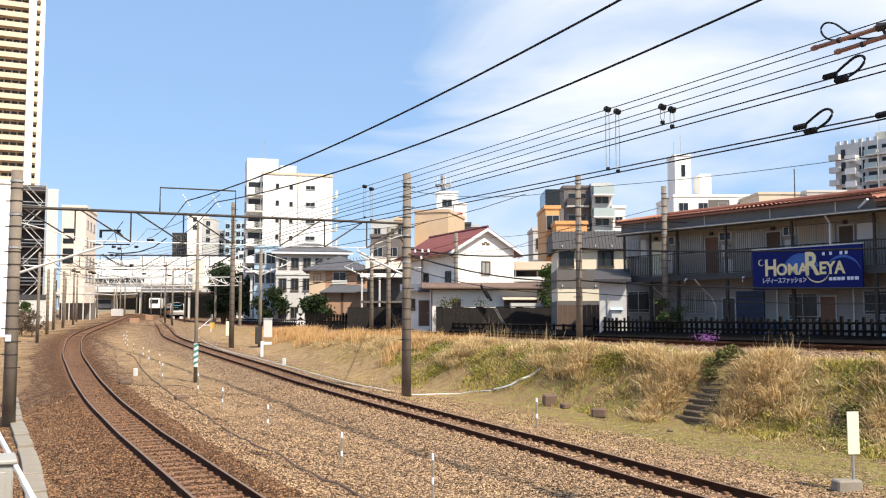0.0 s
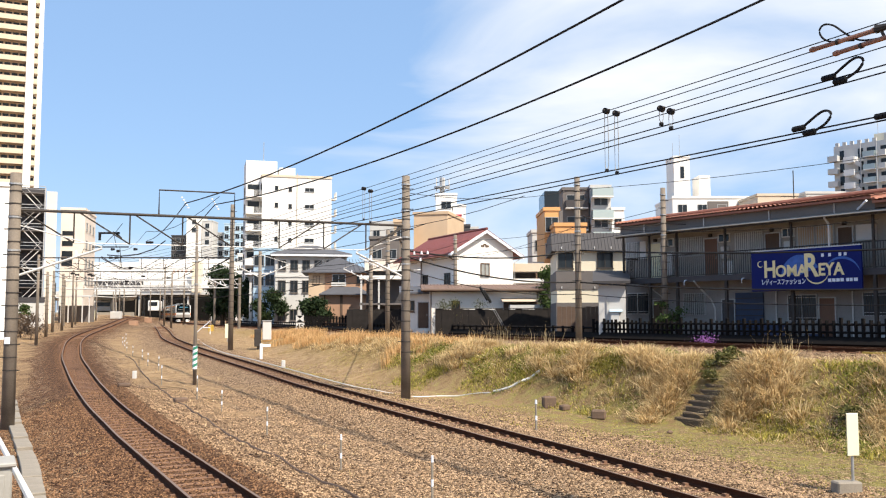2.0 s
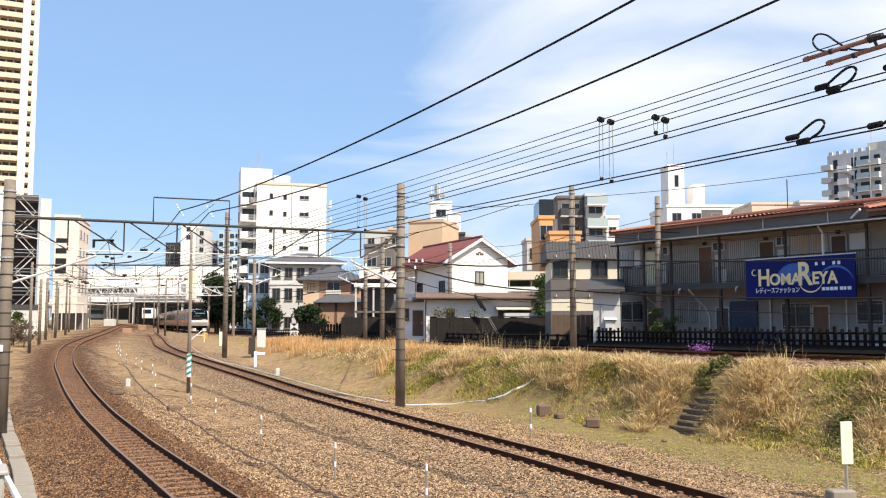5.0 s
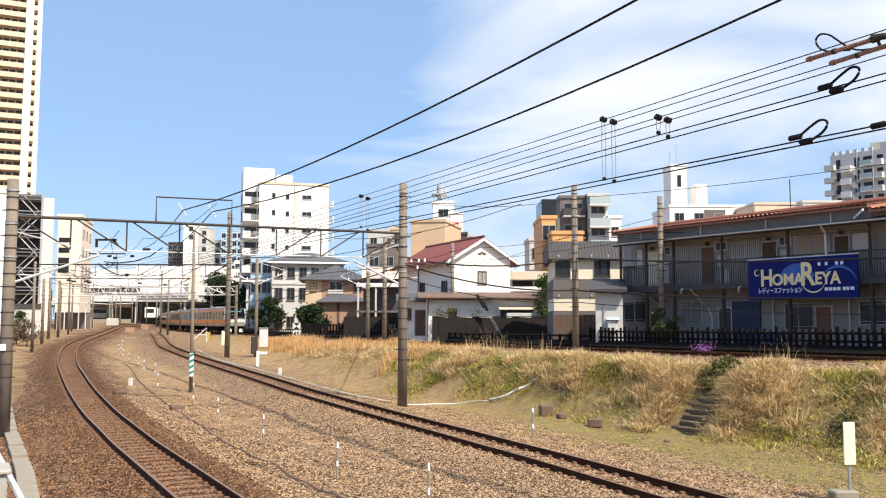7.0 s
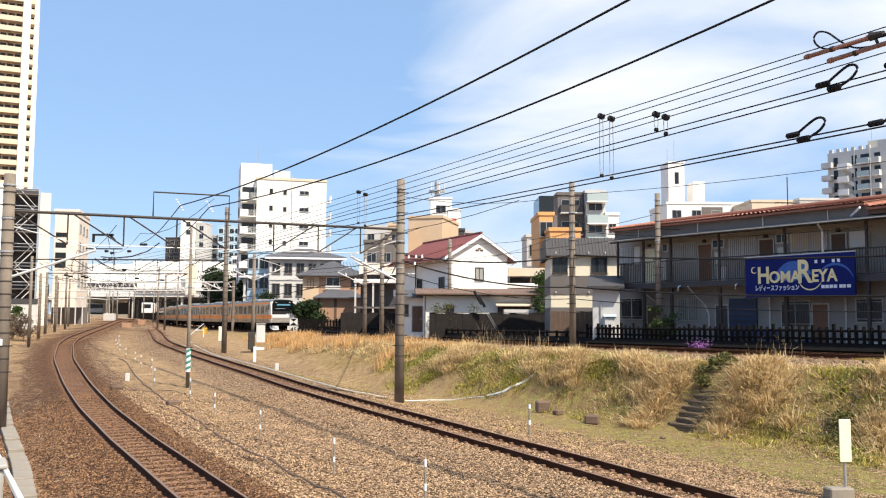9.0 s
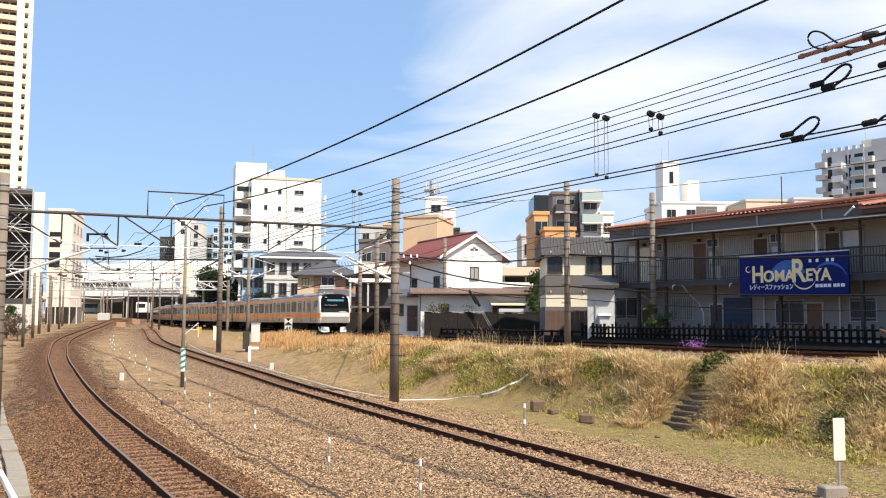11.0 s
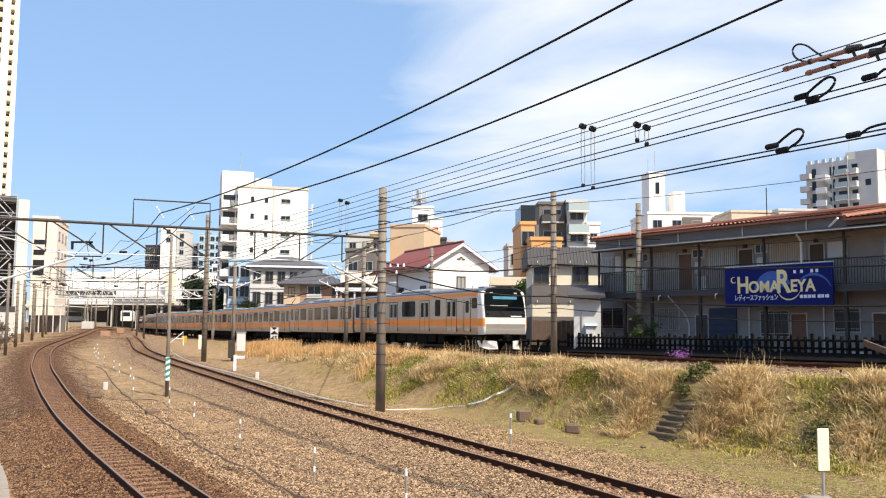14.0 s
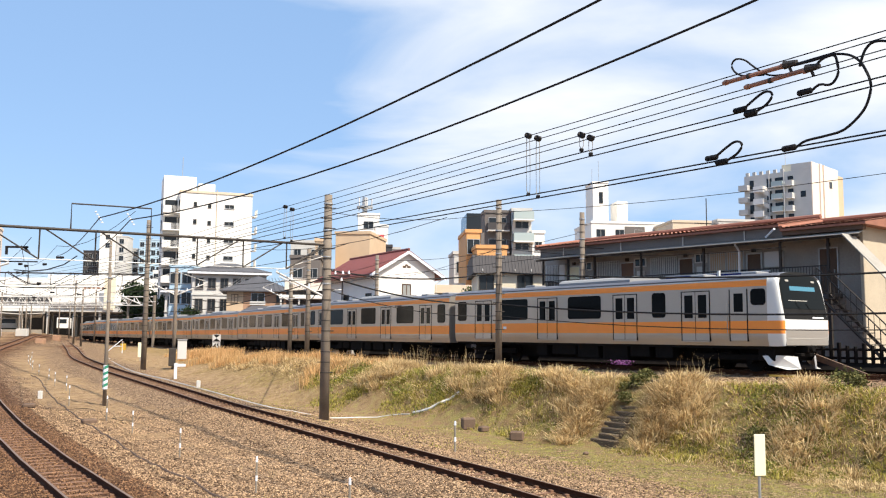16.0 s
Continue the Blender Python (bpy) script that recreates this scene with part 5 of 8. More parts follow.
    for x0, x1, dz in ((-0.35, 14.9, 0.0), (14.95, L + 0.5, -0.22)):
        part("roof", prism([(-0.5, 6.55 + dz), (mid, 6.55 + rise + dz), (deep + 0.4, 6.6 + dz), (deep + 0.4, 6.5 + dz), (-0.5, 6.45 + dz)], x0, x1), M["tileroof"], b, "faded red tile roof")
        rows, cols = 11, round((x1 - x0) / 0.26)
        tv, tf = [], []
        for r in range(rows):
            for c in range(cols):
                w = (x1 - x0) / cols
                for k in range(4):
                    for e in (0, 1):
                        yy = -0.55 + (r + e * 1.08) * (mid + 0.55) / rows
                        zz = 6.55 + dz + (yy + 0.5) * rise / (mid + 0.5) + (0.05 if e == 0 else 0.02)
                        tv.append((x0 + w * (c + k / 3), yy, zz + (0.032 if k in (1, 2) else 0.0)))
                o = len(tv) - 8
                for k in range(3):
                    tf.append((o + 2 * k, o + 2 * k + 2, o + 2 * k + 3, o + 2 * k + 1))
        me = bpy.data.meshes.new("roof_tiles")
        me.from_pydata(tv, [], tf)
        me.materials.append(M["tileroof"])
        ob = new("roof_tiles", me)
        ob.parent = b
        tagged(ob, kind="stuff")
        part("ridge_cap", tube([(x0, mid, 6.66 + rise + dz), (x1, mid, 6.66 + rise + dz)], 0.13, 8), M["tileroof"], b)
        part("verge_cap", tube([(x0 + 0.05, -0.5, 6.62 + dz), (x0 + 0.05, mid, 6.64 + rise + dz)], 0.09, 8), M["tileroof"], b)
    part("lower_fascia", bx(14.95, L + 0.3, -0.3, -0.02, 6.04, 6.24), M["wood"], b)
    part("antenna_dish", cyl((0.3, 0.2, 6.35), (0.1, -0.05, 6.4), 0.3, 0.05, 14), M["acwhite"], b)
    # things standing by the ground-floor doors
    for u, w, h, mt, nm, lb in ((9.0, 1.5, 1.3, M["blue"], "tarpaulin", "blue tarpaulin hung beside the ground floor"), (7.6, 0.5, 0.55, M["acwhite"], "storage_box", "small white box outside a flat"),
                               (11.2, 0.9, 0.8, M["blue"], "storage_box", "blue box outside a flat"), (14.6, 0.8, 0.8, M["acwhite"], "outdoor_unit", "white air conditioner unit outside a flat"), (5.2, 0.75, 0.6, M["acwhite"], "outdoor_unit", "white air conditioner unit outside a flat")):
        o = tagged(link_bm(nm, bx(-w / 2, w / 2, -0.15, 0.15, 0, h, 0.04), mt), lb, nm.replace("_", " "))
        o.matrix_world = pose(10.6, 50.6, 1.6, 0, 0, -55) @ pose(u, 0.75, 0)
    return b


def text_mesh(words, size, depth, material, parent, m, name="lettering", label="", bevel=0.0, align="CENTER"):
    """Raised lettering in the built-in font."""
    cu = bpy.data.curves.new(name, "FONT")
    cu.body, cu.size, cu.extrude, cu.align_x, cu.offset = words, size, depth, align, bevel
    tmp = new(name, cu)
    me = bpy.data.meshes.new_from_object(tmp.evaluated_get(bpy.context.evaluated_depsgraph_get()))
    bpy.data.objects.remove(tmp)
    bpy.data.curves.remove(cu)
    me.materials.clear()
    me.materials.append(material)
    ob = new(name, me)
    ob.parent, ob.matrix_local = parent, m
    return tagged(ob, label)


def shop_sign():
    """The blue board on the walkway's railing."""
    W, Hh = 5.65, 1.95
    s = empty("signboard", pose(10.6, 50.6, 1.95, 0, 0, -55) @ pose(8.62, -0.28, 2.5), "dark blue signboard with cream lettering on the walkway railing", "signboard")
    part("board", bx(0, W, -0.06, 0.06, 0, Hh, 0.015), M["signblue"], s)
    part("frame", bx(-0.03, W + 0.03, -0.045, 0.05, Hh, Hh + 0.05), M["acwhite"], s)

    def disc(cx, cz, r0, r1, a0, a1, out, name, m, label=""):
        bm = bmesh.new()
        n = 28
        rows = []
        for i in range(n + 1):
            a = radians(a0 + (a1 - a0) * i / n)
            rows.append([bm.verts.new((cx + math.cos(a) * r, -out, cz + math.sin(a) * r * 0.98)) for r in (r0(i / n), r1(i / n))])
        for p, q in zip(rows, rows[1:]):
            bm.faces.new((p[0], q[0], q[1], p[1]))
        part(name, bm, m, s, label)

    disc(2.65, 0.72, lambda u: 0.0, lambda u: 0.98, 20, 175, 0.064, "moon", M["signmoon"], "pale blue disc")
    disc(4.7, 0.45, lambda u: 0.95, lambda u: 0.95 + 0.12 * math.sin(u * math.pi), 20, 150, 0.064, "moon_rim", M["signmoon"])
    turn = Matrix.Rotation(radians(90), 4, "X")

    def put(words, x, z, size, wide, m, label="", bold=0.012):
        return text_mesh(words, size, 0.006, m, s, Matrix.Translation((x, -0.074, z)) @ turn @ Matrix.Diagonal((wide, 1, 1, 1)), label=label, bevel=bold)

    put("H", 1.05, 0.68, 1.12, 0.85, M["signcream"], "large cream capital letter", 0.03)
    put("OMA", 2.18, 0.7, 0.74, 0.98, M["signcream"], "cream capitals", 0.022)
    put("R", 3.2, 0.66, 1.5, 0.82, M["signcream"], "tall cream capital letter", 0.035)
    put("EYA", 4.2, 0.68, 0.78, 0.9, M["signcream"], "cream capitals", 0.024)
    disc(3.5, 0.95, lambda u: 0.62, lambda u: 0.62 + 0.07 * math.sin(u * math.pi), 190, 340, 0.07, "swash", M["signcream"])
    disc(0.55, 1.33, lambda u: 0.13, lambda u: 0.13 + 0.06 * math.sin(u * math.pi), 60, 330, 0.07, "swash", M["signcream"])
    put("\u30ec\u30c7\u30a3\u30fc\u30b9\u30d5\u30a1\u30c3\u30b7\u30e7\u30f3", 1.75, 0.33, 0.3, 0.72, M["signwhite"], "white lettering", 0.006)
    for x0, w, z in ((4.05, 0.16, 0.36), (4.25, 0.16, 0.36), (4.45, 0.16, 0.36), (4.65, 0.16, 0.36), (4.92, 0.15, 0.36), (5.1, 0.12, 0.36), (5.28, 0.18, 0.36)):
        part("line_of_writing", bx(x0, x0 + w, -0.072, -0.062, z, z + 0.15), M["signwhite"], s)
    for x0 in (3.75, 4.1, 4.6, 4.85):
        part("line_of_writing", bx(x0, x0 + 0.13, -0.072, -0.062, 1.52, 1.67), M["signwhite"], s)


def tiled_rows(b, name, x0, x1, y0, z0, y1, z1, n, material):
    """Ribs down a roof slope, to give it its seams."""
    bm = bmesh.new()
    for i in range(n + 1):
        x = x0 + (x1 - x0) * i / n
        cyl((x, y0, z0), (x, y1, z1), 0.03, None, 4, bm)
    tagged(part(name, bm, material, b), kind="stuff")


def red_roof_house():
    b = empty("house", pose(0.96, 62.5, 1.9, 0, 0, 25), "white two-storey house with a red gable roof", "house")
    w, d, e, rise = 4.7, 9.6, 6.05, 1.4
    part("wall", bx(0, w, 0, d, -0.5, e, 0.02), M["white"], b)
    r = gable_roof(b, 0, w, 0, d, e, rise, M["redroof"], "y", 0.75, 0.16, verge=0.3)
    r["label"] = "red metal roof"
    for k in range(27):
        y = -0.2 + k * 0.38
        for sgn in (-1, 1):
            part("roof_seam", tube([(w / 2, y, e + rise + 0.17), (w / 2 + sgn * (w / 2 + 0.7), y, e + rise - (w / 2 + 0.7) * rise / (w / 2) + 0.17)], 0.02, 4), M["redroof"], b)
    part("ridge_cap", tube([(w / 2, -0.35, e + rise + 0.2), (w / 2, d + 0.35, e + rise + 0.2)], 0.1, 6), M["redroof"], b)
    k = rise / (w / 2)
    for sgn in (-1, 1):
        part("barge_board", prism([(w / 2, e + rise - 0.12), (w / 2, e + rise + 0.1), (w / 2 + sgn * (w / 2 + 0.75), e - 0.75 * k + 0.1), (w / 2 + sgn * (w / 2 + 0.75), e - 0.75 * k - 0.12)], -0.36, -0.3, axis="y"), M["signwhite"], b, "white barge board")
        part("eave_gutter", tube([(w / 2 + sgn * (w / 2 + 0.8), -0.3, e - 0.75 * k), (w / 2 + sgn * (w / 2 + 0.8), d + 0.3, e - 0.75 * k)], 0.05, 6), M["tileroof"], b)
    for u in (-0.18, 0.18):
        part("gable_vent", bx(w / 2 + u - 0.14, w / 2 + u + 0.14, -0.05, 0.0, e + 0.28, e + 0.42, 0.02), M["wood"], b)
    part("gable_vent", bx(w / 2 - 0.12, w / 2 + 0.12, -0.05, 0.0, e + 0.43, e + 0.52, 0.02), M["wood"], b)
    window(b, "f", w * 0.5, 4.3, 0.6, 0.8, (w, d), M["wood"], M["curtain"])
    window(b, "l", d * 0.86, 3.5, 0.8, 0.9, (w, d), M["darksteel"])
    window(b, "l", d * 0.45, 3.5, 0.8, 0.9, (w, d), M["darksteel"])
    part("downpipe", tube([(-0.75, -0.1, e - 0.4), (-0.08, -0.08, e - 0.8), (-0.08, -0.08, 0)], 0.045, 6), M["wood"], b)
    part("downpipe", tube([(w + 0.7, -0.1, e - 0.4), (w + 0.08, -0.08, e - 0.8), (w + 0.08, -0.08, 3.6), (w + 0.5, -0.08, 3.2)], 0.04, 6), M["acwhite"], b)
    part("downpipe", tube([(-0.08, d * 0.62, e - 0.4), (-0.08, d * 0.62, 1)], 0.045, 6), M["wood"], b)
    for y in (0.6, 2.2, 4.0):
        lamp = part("eave_bracket", tube([(-0.05, y, e - 0.5), (-0.5, y, e - 0.45)], 0.04, 6), M["signwhite"], b)
    set_back(b, 1.14)
    # ground floor standing forward, with its own low roof
    g = empty("house_annex", pose(-0.95, 68.0, 1.9, 0, 0, 3), "white ground-floor wing with a low brown tile roof", "house")
    W, D2, h = 8.3, 2.6, 3.5
    part("wall", bx(0, W, 0, D2, -0.5, h, 0.02), M["white"], g)
    part("roof", prism([(-0.7, h - 0.1), (D2, h + 0.36), (D2, h + 0.22), (-0.7, h - 0.22)], -0.7, W + 0.7), M["palerust"], g, "weathered brown tile roof")
    tiled_rows(g, "roof_ribs", -0.65, W + 0.65, -0.68, h - 0.08, D2, h + 0.38, 36, M["palerust"])
    part("eave_gutter", tube([(-0.7, -0.76, h - 0.2), (W + 0.7, -0.76, h - 0.2)], 0.06, 6), M["wood"], g)
    part("soffit", bx(-0.6, W + 0.6, -0.65, 0.0, h - 0.3, h - 0.24), M["wood"], g)
    window(g, "f", 2.0, 1.75, 0.55, 0.7, (W, D2), M["wood"])
    part("downpipe", tube([(0.08, -0.7, h - 0.25), (0.08, -0.06, h - 0.5), (0.08, -0.06, 0)], 0.04, 6), M["wood"], g)
    part("recess", bx(5.7, W, -0.05, -0.004, 0.0, 2.6), M["wood"], g, "dark timber bay front")
    part("bay_hood", prism([(-0.9, 2.5), (0.0, 2.72), (0.0, 2.64), (-0.9, 2.42)], 5.5, W + 0.2), M["beige"], g)
    box = part("shutter_box", bx(6.1, W + 0.35, -0.75, -0.06, 1.2, 2.2, 0.02), M["acwhite"], g, "pale corrugated bay shutter")
    for k in range(9):
        part("rib", bx(6.2 + k * 0.26, 6.25 + k * 0.26, -0.78, -0.75, 1.25, 2.1), M["acwhite"], box)
    wing = empty("house_annex", pose(-3.0, 69.6, 1.9, 0, 0, 3), "low white back wing with dark openings", "house")
    part("wall", bx(0, 2.4, 0, 3, -0.5, 3.25, 0.02), M["white"], wing)
    part("roof", prism([(-0.5, 3.2), (3, 3.8), (3, 3.65), (-0.5, 3.05)], -0.4, 2.5), M["darkroof"], wing)
    window(wing, "f", 0.5, 1.7, 0.5, 0.8, (2.4, 3), M["wood"])
    wall_door(wing, 1.5, 0.0, 0.4, 0.8, 2.0, M["wood"])
    part("wall_box", bx(2.0, 2.35, -0.25, 0.0, 1.1, 1.8, 0.03), M["signwhite"], wing)


def set_back(b, k):
    """Move a house away along its line of sight, k times as far and as large."""
    eye = Matrix.Translation((0, 0, EYE))
    b.matrix_world = eye @ Matrix.Scale(k, 4) @ eye.inverted() @ b.matrix_world


def low_houses():
    # cream and grey house beside the apartments
    b = empty("house", pose(7.35, 56.5, 1.9, 0, 0, -4), "boxy house with cream and grey bands", "house")
    w, d = 4.6, 7.0
    part("wall", bx(0, w, 0, d, -0.5, 5.6, 0.02), M["cream"], b)
    part("grey_band", bx(-0.03, w + 0.03, -0.04, d, 3.03, 4.23), M["grey"], b, "grey band between the storeys")
    part("base_band", bx(-0.03, w + 0.03, -0.04, d, -0.5, 2.2), M["grey"], b)
    part("roof", prism([(-0.35, 5.5), (0.9, 6.75), (d - 0.9, 6.75), (d + 0.3, 5.5)], -0.3, w + 0.3), M["darkgrey"], b, "steep grey roof")
    tiled_rows(b, "roof_ribs", -0.25, w + 0.25, -0.34, 5.52, 0.9, 6.77, 24, M["darkgrey"])
    for k in range(5):
        part("snow_guard", bx(0.3 + k * 1.05, 0.36 + k * 1.05, -0.28, -0.2, 5.62, 5.78), M["acwhite"], b)
        part("snow_guard", bx(0.3 + k * 1.05, 0.36 + k * 1.05, -0.12, -0.04, 3.1, 3.24), M["acwhite"], b)
    window(b, "f", 0.6, 4.45, 0.85, 0.9, (w, d), M["darksteel"])
    window(b, "f", 3.1, 4.45, 0.9, 0.9, (w, d), M["darksteel"])
    # small white shed wing of the apartments
    s = empty("shed", pose(8.75, 49.3, 1.9, 0, 0, -10), "small pale grey lean-to with a dark roof", "shed")
    part("wall", bx(0, 1.5, 0, 2.2, -0.5, 3.35, 0.02), M["lightgrey"], s)
    part("roof", prism([(-0.5, 3.3), (2.4, 4.0), (2.4, 3.85), (-0.5, 3.15)], -0.3, 1.75), M["darkgrey"], s)
    part("boiler", bx(0.65, 1.15, -0.25, 0.0, 0.9, 1.55, 0.03), M["acwhite"], s, "pale wall boiler")
    part("boiler_hood", prism([(-0.35, 1.6), (0.0, 1.72), (0.0, 1.6)], 0.6, 1.3), M["paleblue"], s)
    part("pipe", tube([(0.45, -0.05, 0.2), (0.45, -0.05, 2.4)], 0.03, 6), M["steel"], s)
    # beige flat house with an open terrace under its parapet
    c = empty("house", pose(5.9, 76, 1.9, 0, 0, 0), "beige flat-roofed house with an open terrace", "house")
    part("wall", bx(0, 5.2, 2.0, 7, -0.5, 5.7, 0.02), M["darkgrey"], c)
    part("parapet", bx(-0.2, 4.3, -0.2, 7, 5.15, 5.85, 0.02), M["beige"], c, "beige parapet")
    part("slab", bx(-0.3, 3.0, -0.9, 2.0, 4.1, 4.5, 0.02), M["white"], c, "white terrace slab")
    for x in (0.0, 2.2, 4.2):
        part("terrace_post", bx(x, x + 0.12, -0.1, 0.02, -0.5, 5.15), M["wood"], c)
    part("lower_wall", bx(-0.2, 5.2, 0.2, 2.0, -0.5, 3.4), M["darkgrey"], c)
    part("terrace_rail", bx(-0.2, 4.3, -0.85, -0.8, 5.0, 5.08), M["darksteel"], c)
    # brown house with slate roof
    h = empty("house", pose(-16.1, 106, 1.9, 0, 0, 6), "brown-walled house with a dark slate hip roof", "house")
    w, d, e = 7.1, 7.5, 6.6
    part("wall", bx(0, w, 0, d, -0.5, e, 0.02), M["brick"], h)
    part("side_wall", bx(-0.02, 1.9, -0.03, 0.0, -0.5, e), M["tan"], h, "tan rendered front")
    hip(h, -0.8, w + 0.8, -0.8, d + 0.8, e, 2.0, M["darkroof"])
    for k in range(14):
        part("roof_batten", tube([(-0.6 + k * 0.62, -0.8, e + 0.02), (1.6 + k * 0.36, 2.7, e + 1.75)], 0.03, 4), M["darkroof"], h)
    window(h, "f", 3.6, 5.1, 1.5, 1.2, (w, d), M["signwhite"])
    part("balcony_rail", bx(2.7, 4.5, -0.4, -0.34, 4.9, 5.35), M["acwhite"], h)
    window(h, "f", 0.9, 5.2, 0.7, 0.9, (w, d), M["wood"])
    window(h, "f", 6.2, 5.2, 0.8, 1.0, (w, d), M["wood"])
    window(h, "f", 0.9, 1.6, 0.8, 1.0, (w, d), M["wood"])
    por = empty("porch_wing", pose(-14.0, 104.2, 1.9, 0, 0, 6), "brown single-storey wing with a dark gable roof", "house")
    part("wall", bx(0, 5.0, 0, 1.9, -0.5, 3.9, 0.02), M["brick"], por)
    part("corner_trim", bx(1.9, 2.2, -0.05, 0.0, -0.5, 3.9), M["wood"], por)
    part("corner_trim", bx(-0.02, 0.15, -0.05, 0.0, -0.5, 3.9), M["wood"], por)
    hip(por, -0.6, 5.6, -0.7, 2.6, 3.9, 0.9, M["darkroof"])
    # open beige block between the brown house and the white one
    k = empty("office_building", pose(-8.3, 95, 1.9, 0, 0, 0), "low beige building over a dark open ground floor", "building")
    # wall coloured dark grey for the shade in the recess under the parapet
    part("wall", bx(0, 4.6, 1.2, 7, -0.5, 6.2, 0.02), M["darkgrey"], k)
    part("parapet", bx(-0.1, 4.6, 0, 7, 6.2, 7.4, 0.02), M["palepink"], k)
    part("slab", bx(-0.6, 4.4, -0.6, 1.2, 5.25, 5.65, 0.02), M["white"], k, "white balcony slab")
    for x in (-0.5, 1.4, 4.2):
        part("pier", bx(x, x + 0.18, -0.5, -0.3, -0.5, 5.25), M["lightgrey"], k)
    part("slab", bx(-0.6, 4.4, -0.5, 1.2, 2.5, 2.7), M["grey"], k)
    # white houses further back
    for x, y, w, e, rt, lb in ((-17.5, 92, 7.5, 7.9, M["darkroof"], "white house with a blue grey hip roof"), (-21.5, 98, 5, 6.2, M["darkroof"], "pale grey narrow house")):
        q = empty("house", pose(x, y, 1.9, 0, 0, 12), lb, "house")
        # light grey instead of white: the walls' shade is put into the colour
        part("wall", bx(0, w, 0, 6, -0.5, e, 0.02), M["lightgrey"], q)
        hip(q, -0.5, w + 0.5, -0.5, 6.5, e, 1.1, rt)
        for k in range(int(w / 1.25)):
            for z, hh in ((e - 1.75, 1.0), (e - 4.1, 1.2), (0.9, 1.1)):
                window(q, "f", 0.7 + k * 1.25, z, 0.7, hh, (w, 6), M["grey"])
        part("floor_band", bx(-0.06, w + 0.06, -0.08, 0.0, e - 2.5, e - 2.3), M["lightgrey"], q)
        part("eave_trim", bx(-0.5, w + 0.5, -0.56, -0.48, e - 0.3, e - 0.1), M["signwhite"], q)
        set_back(q, 1.36)

def hip(b, x0, x1, y0, y1, z, rise, material):
    """A hip roof with a thick eave."""
    bm = bmesh.new()
    k = min(x1 - x0, y1 - y0) / 2
    e = [bm.verts.new(p) for p in ((x0, y0, z), (x1, y0, z), (x1, y1, z), (x0, y1, z))]
    u = [bm.verts.new((v.co.x, v.co.y, z - 0.12)) for v in e]
    if x1 - x0 >= y1 - y0:
        r = [bm.verts.new((x0 + k, (y0 + y1) / 2, z + rise)), bm.verts.new((x1 - k + 0.001, (y0 + y1) / 2, z + rise))]
        fs = [(e[0], e[1], r[1], r[0]), (e[1], e[2], r[1]), (e[2], e[3], r[0], r[1]), (e[3], e[0], r[0])]
    else:
        r = [bm.verts.new(((x0 + x1) / 2, y0 + k, z + rise)), bm.verts.new(((x0 + x1) / 2, y1 - k + 0.001, z + rise))]
        fs = [(e[0], e[1], r[0]), (e[1], e[2], r[1], r[0]), (e[2], e[3], r[1]), (e[3], e[0], r[0], r[1])]
    for f in fs:
        bm.faces.new(f)
    for i in range(4):
        bm.faces.new((u[i], u[(i + 1) % 4], e[(i + 1) % 4], e[i]))
    bm.faces.new(u[::-1])
    bmesh.ops.recalc_face_normals(bm, faces=bm.faces)
    return part("roof", bm, material, b)


def balcony(b, x0, x1, z, depth, h, material, slab=None, bars=False):
    bal = part("balcony", bx(x0, x1, -depth, 0, z - 0.18, z), slab or M["white"], b)
    part("parapet", bx(x0, x1, -depth, -depth + 0.1, z, z + h), material, bal)
    part("side_wall", bx(x0, x0 + 0.1, -depth + 0.1, 0, z, z + h), material, bal)
    part("side_wall", bx(x1 - 0.1, x1, -depth + 0.1, 0, z, z + h), material, bal)
    return bal


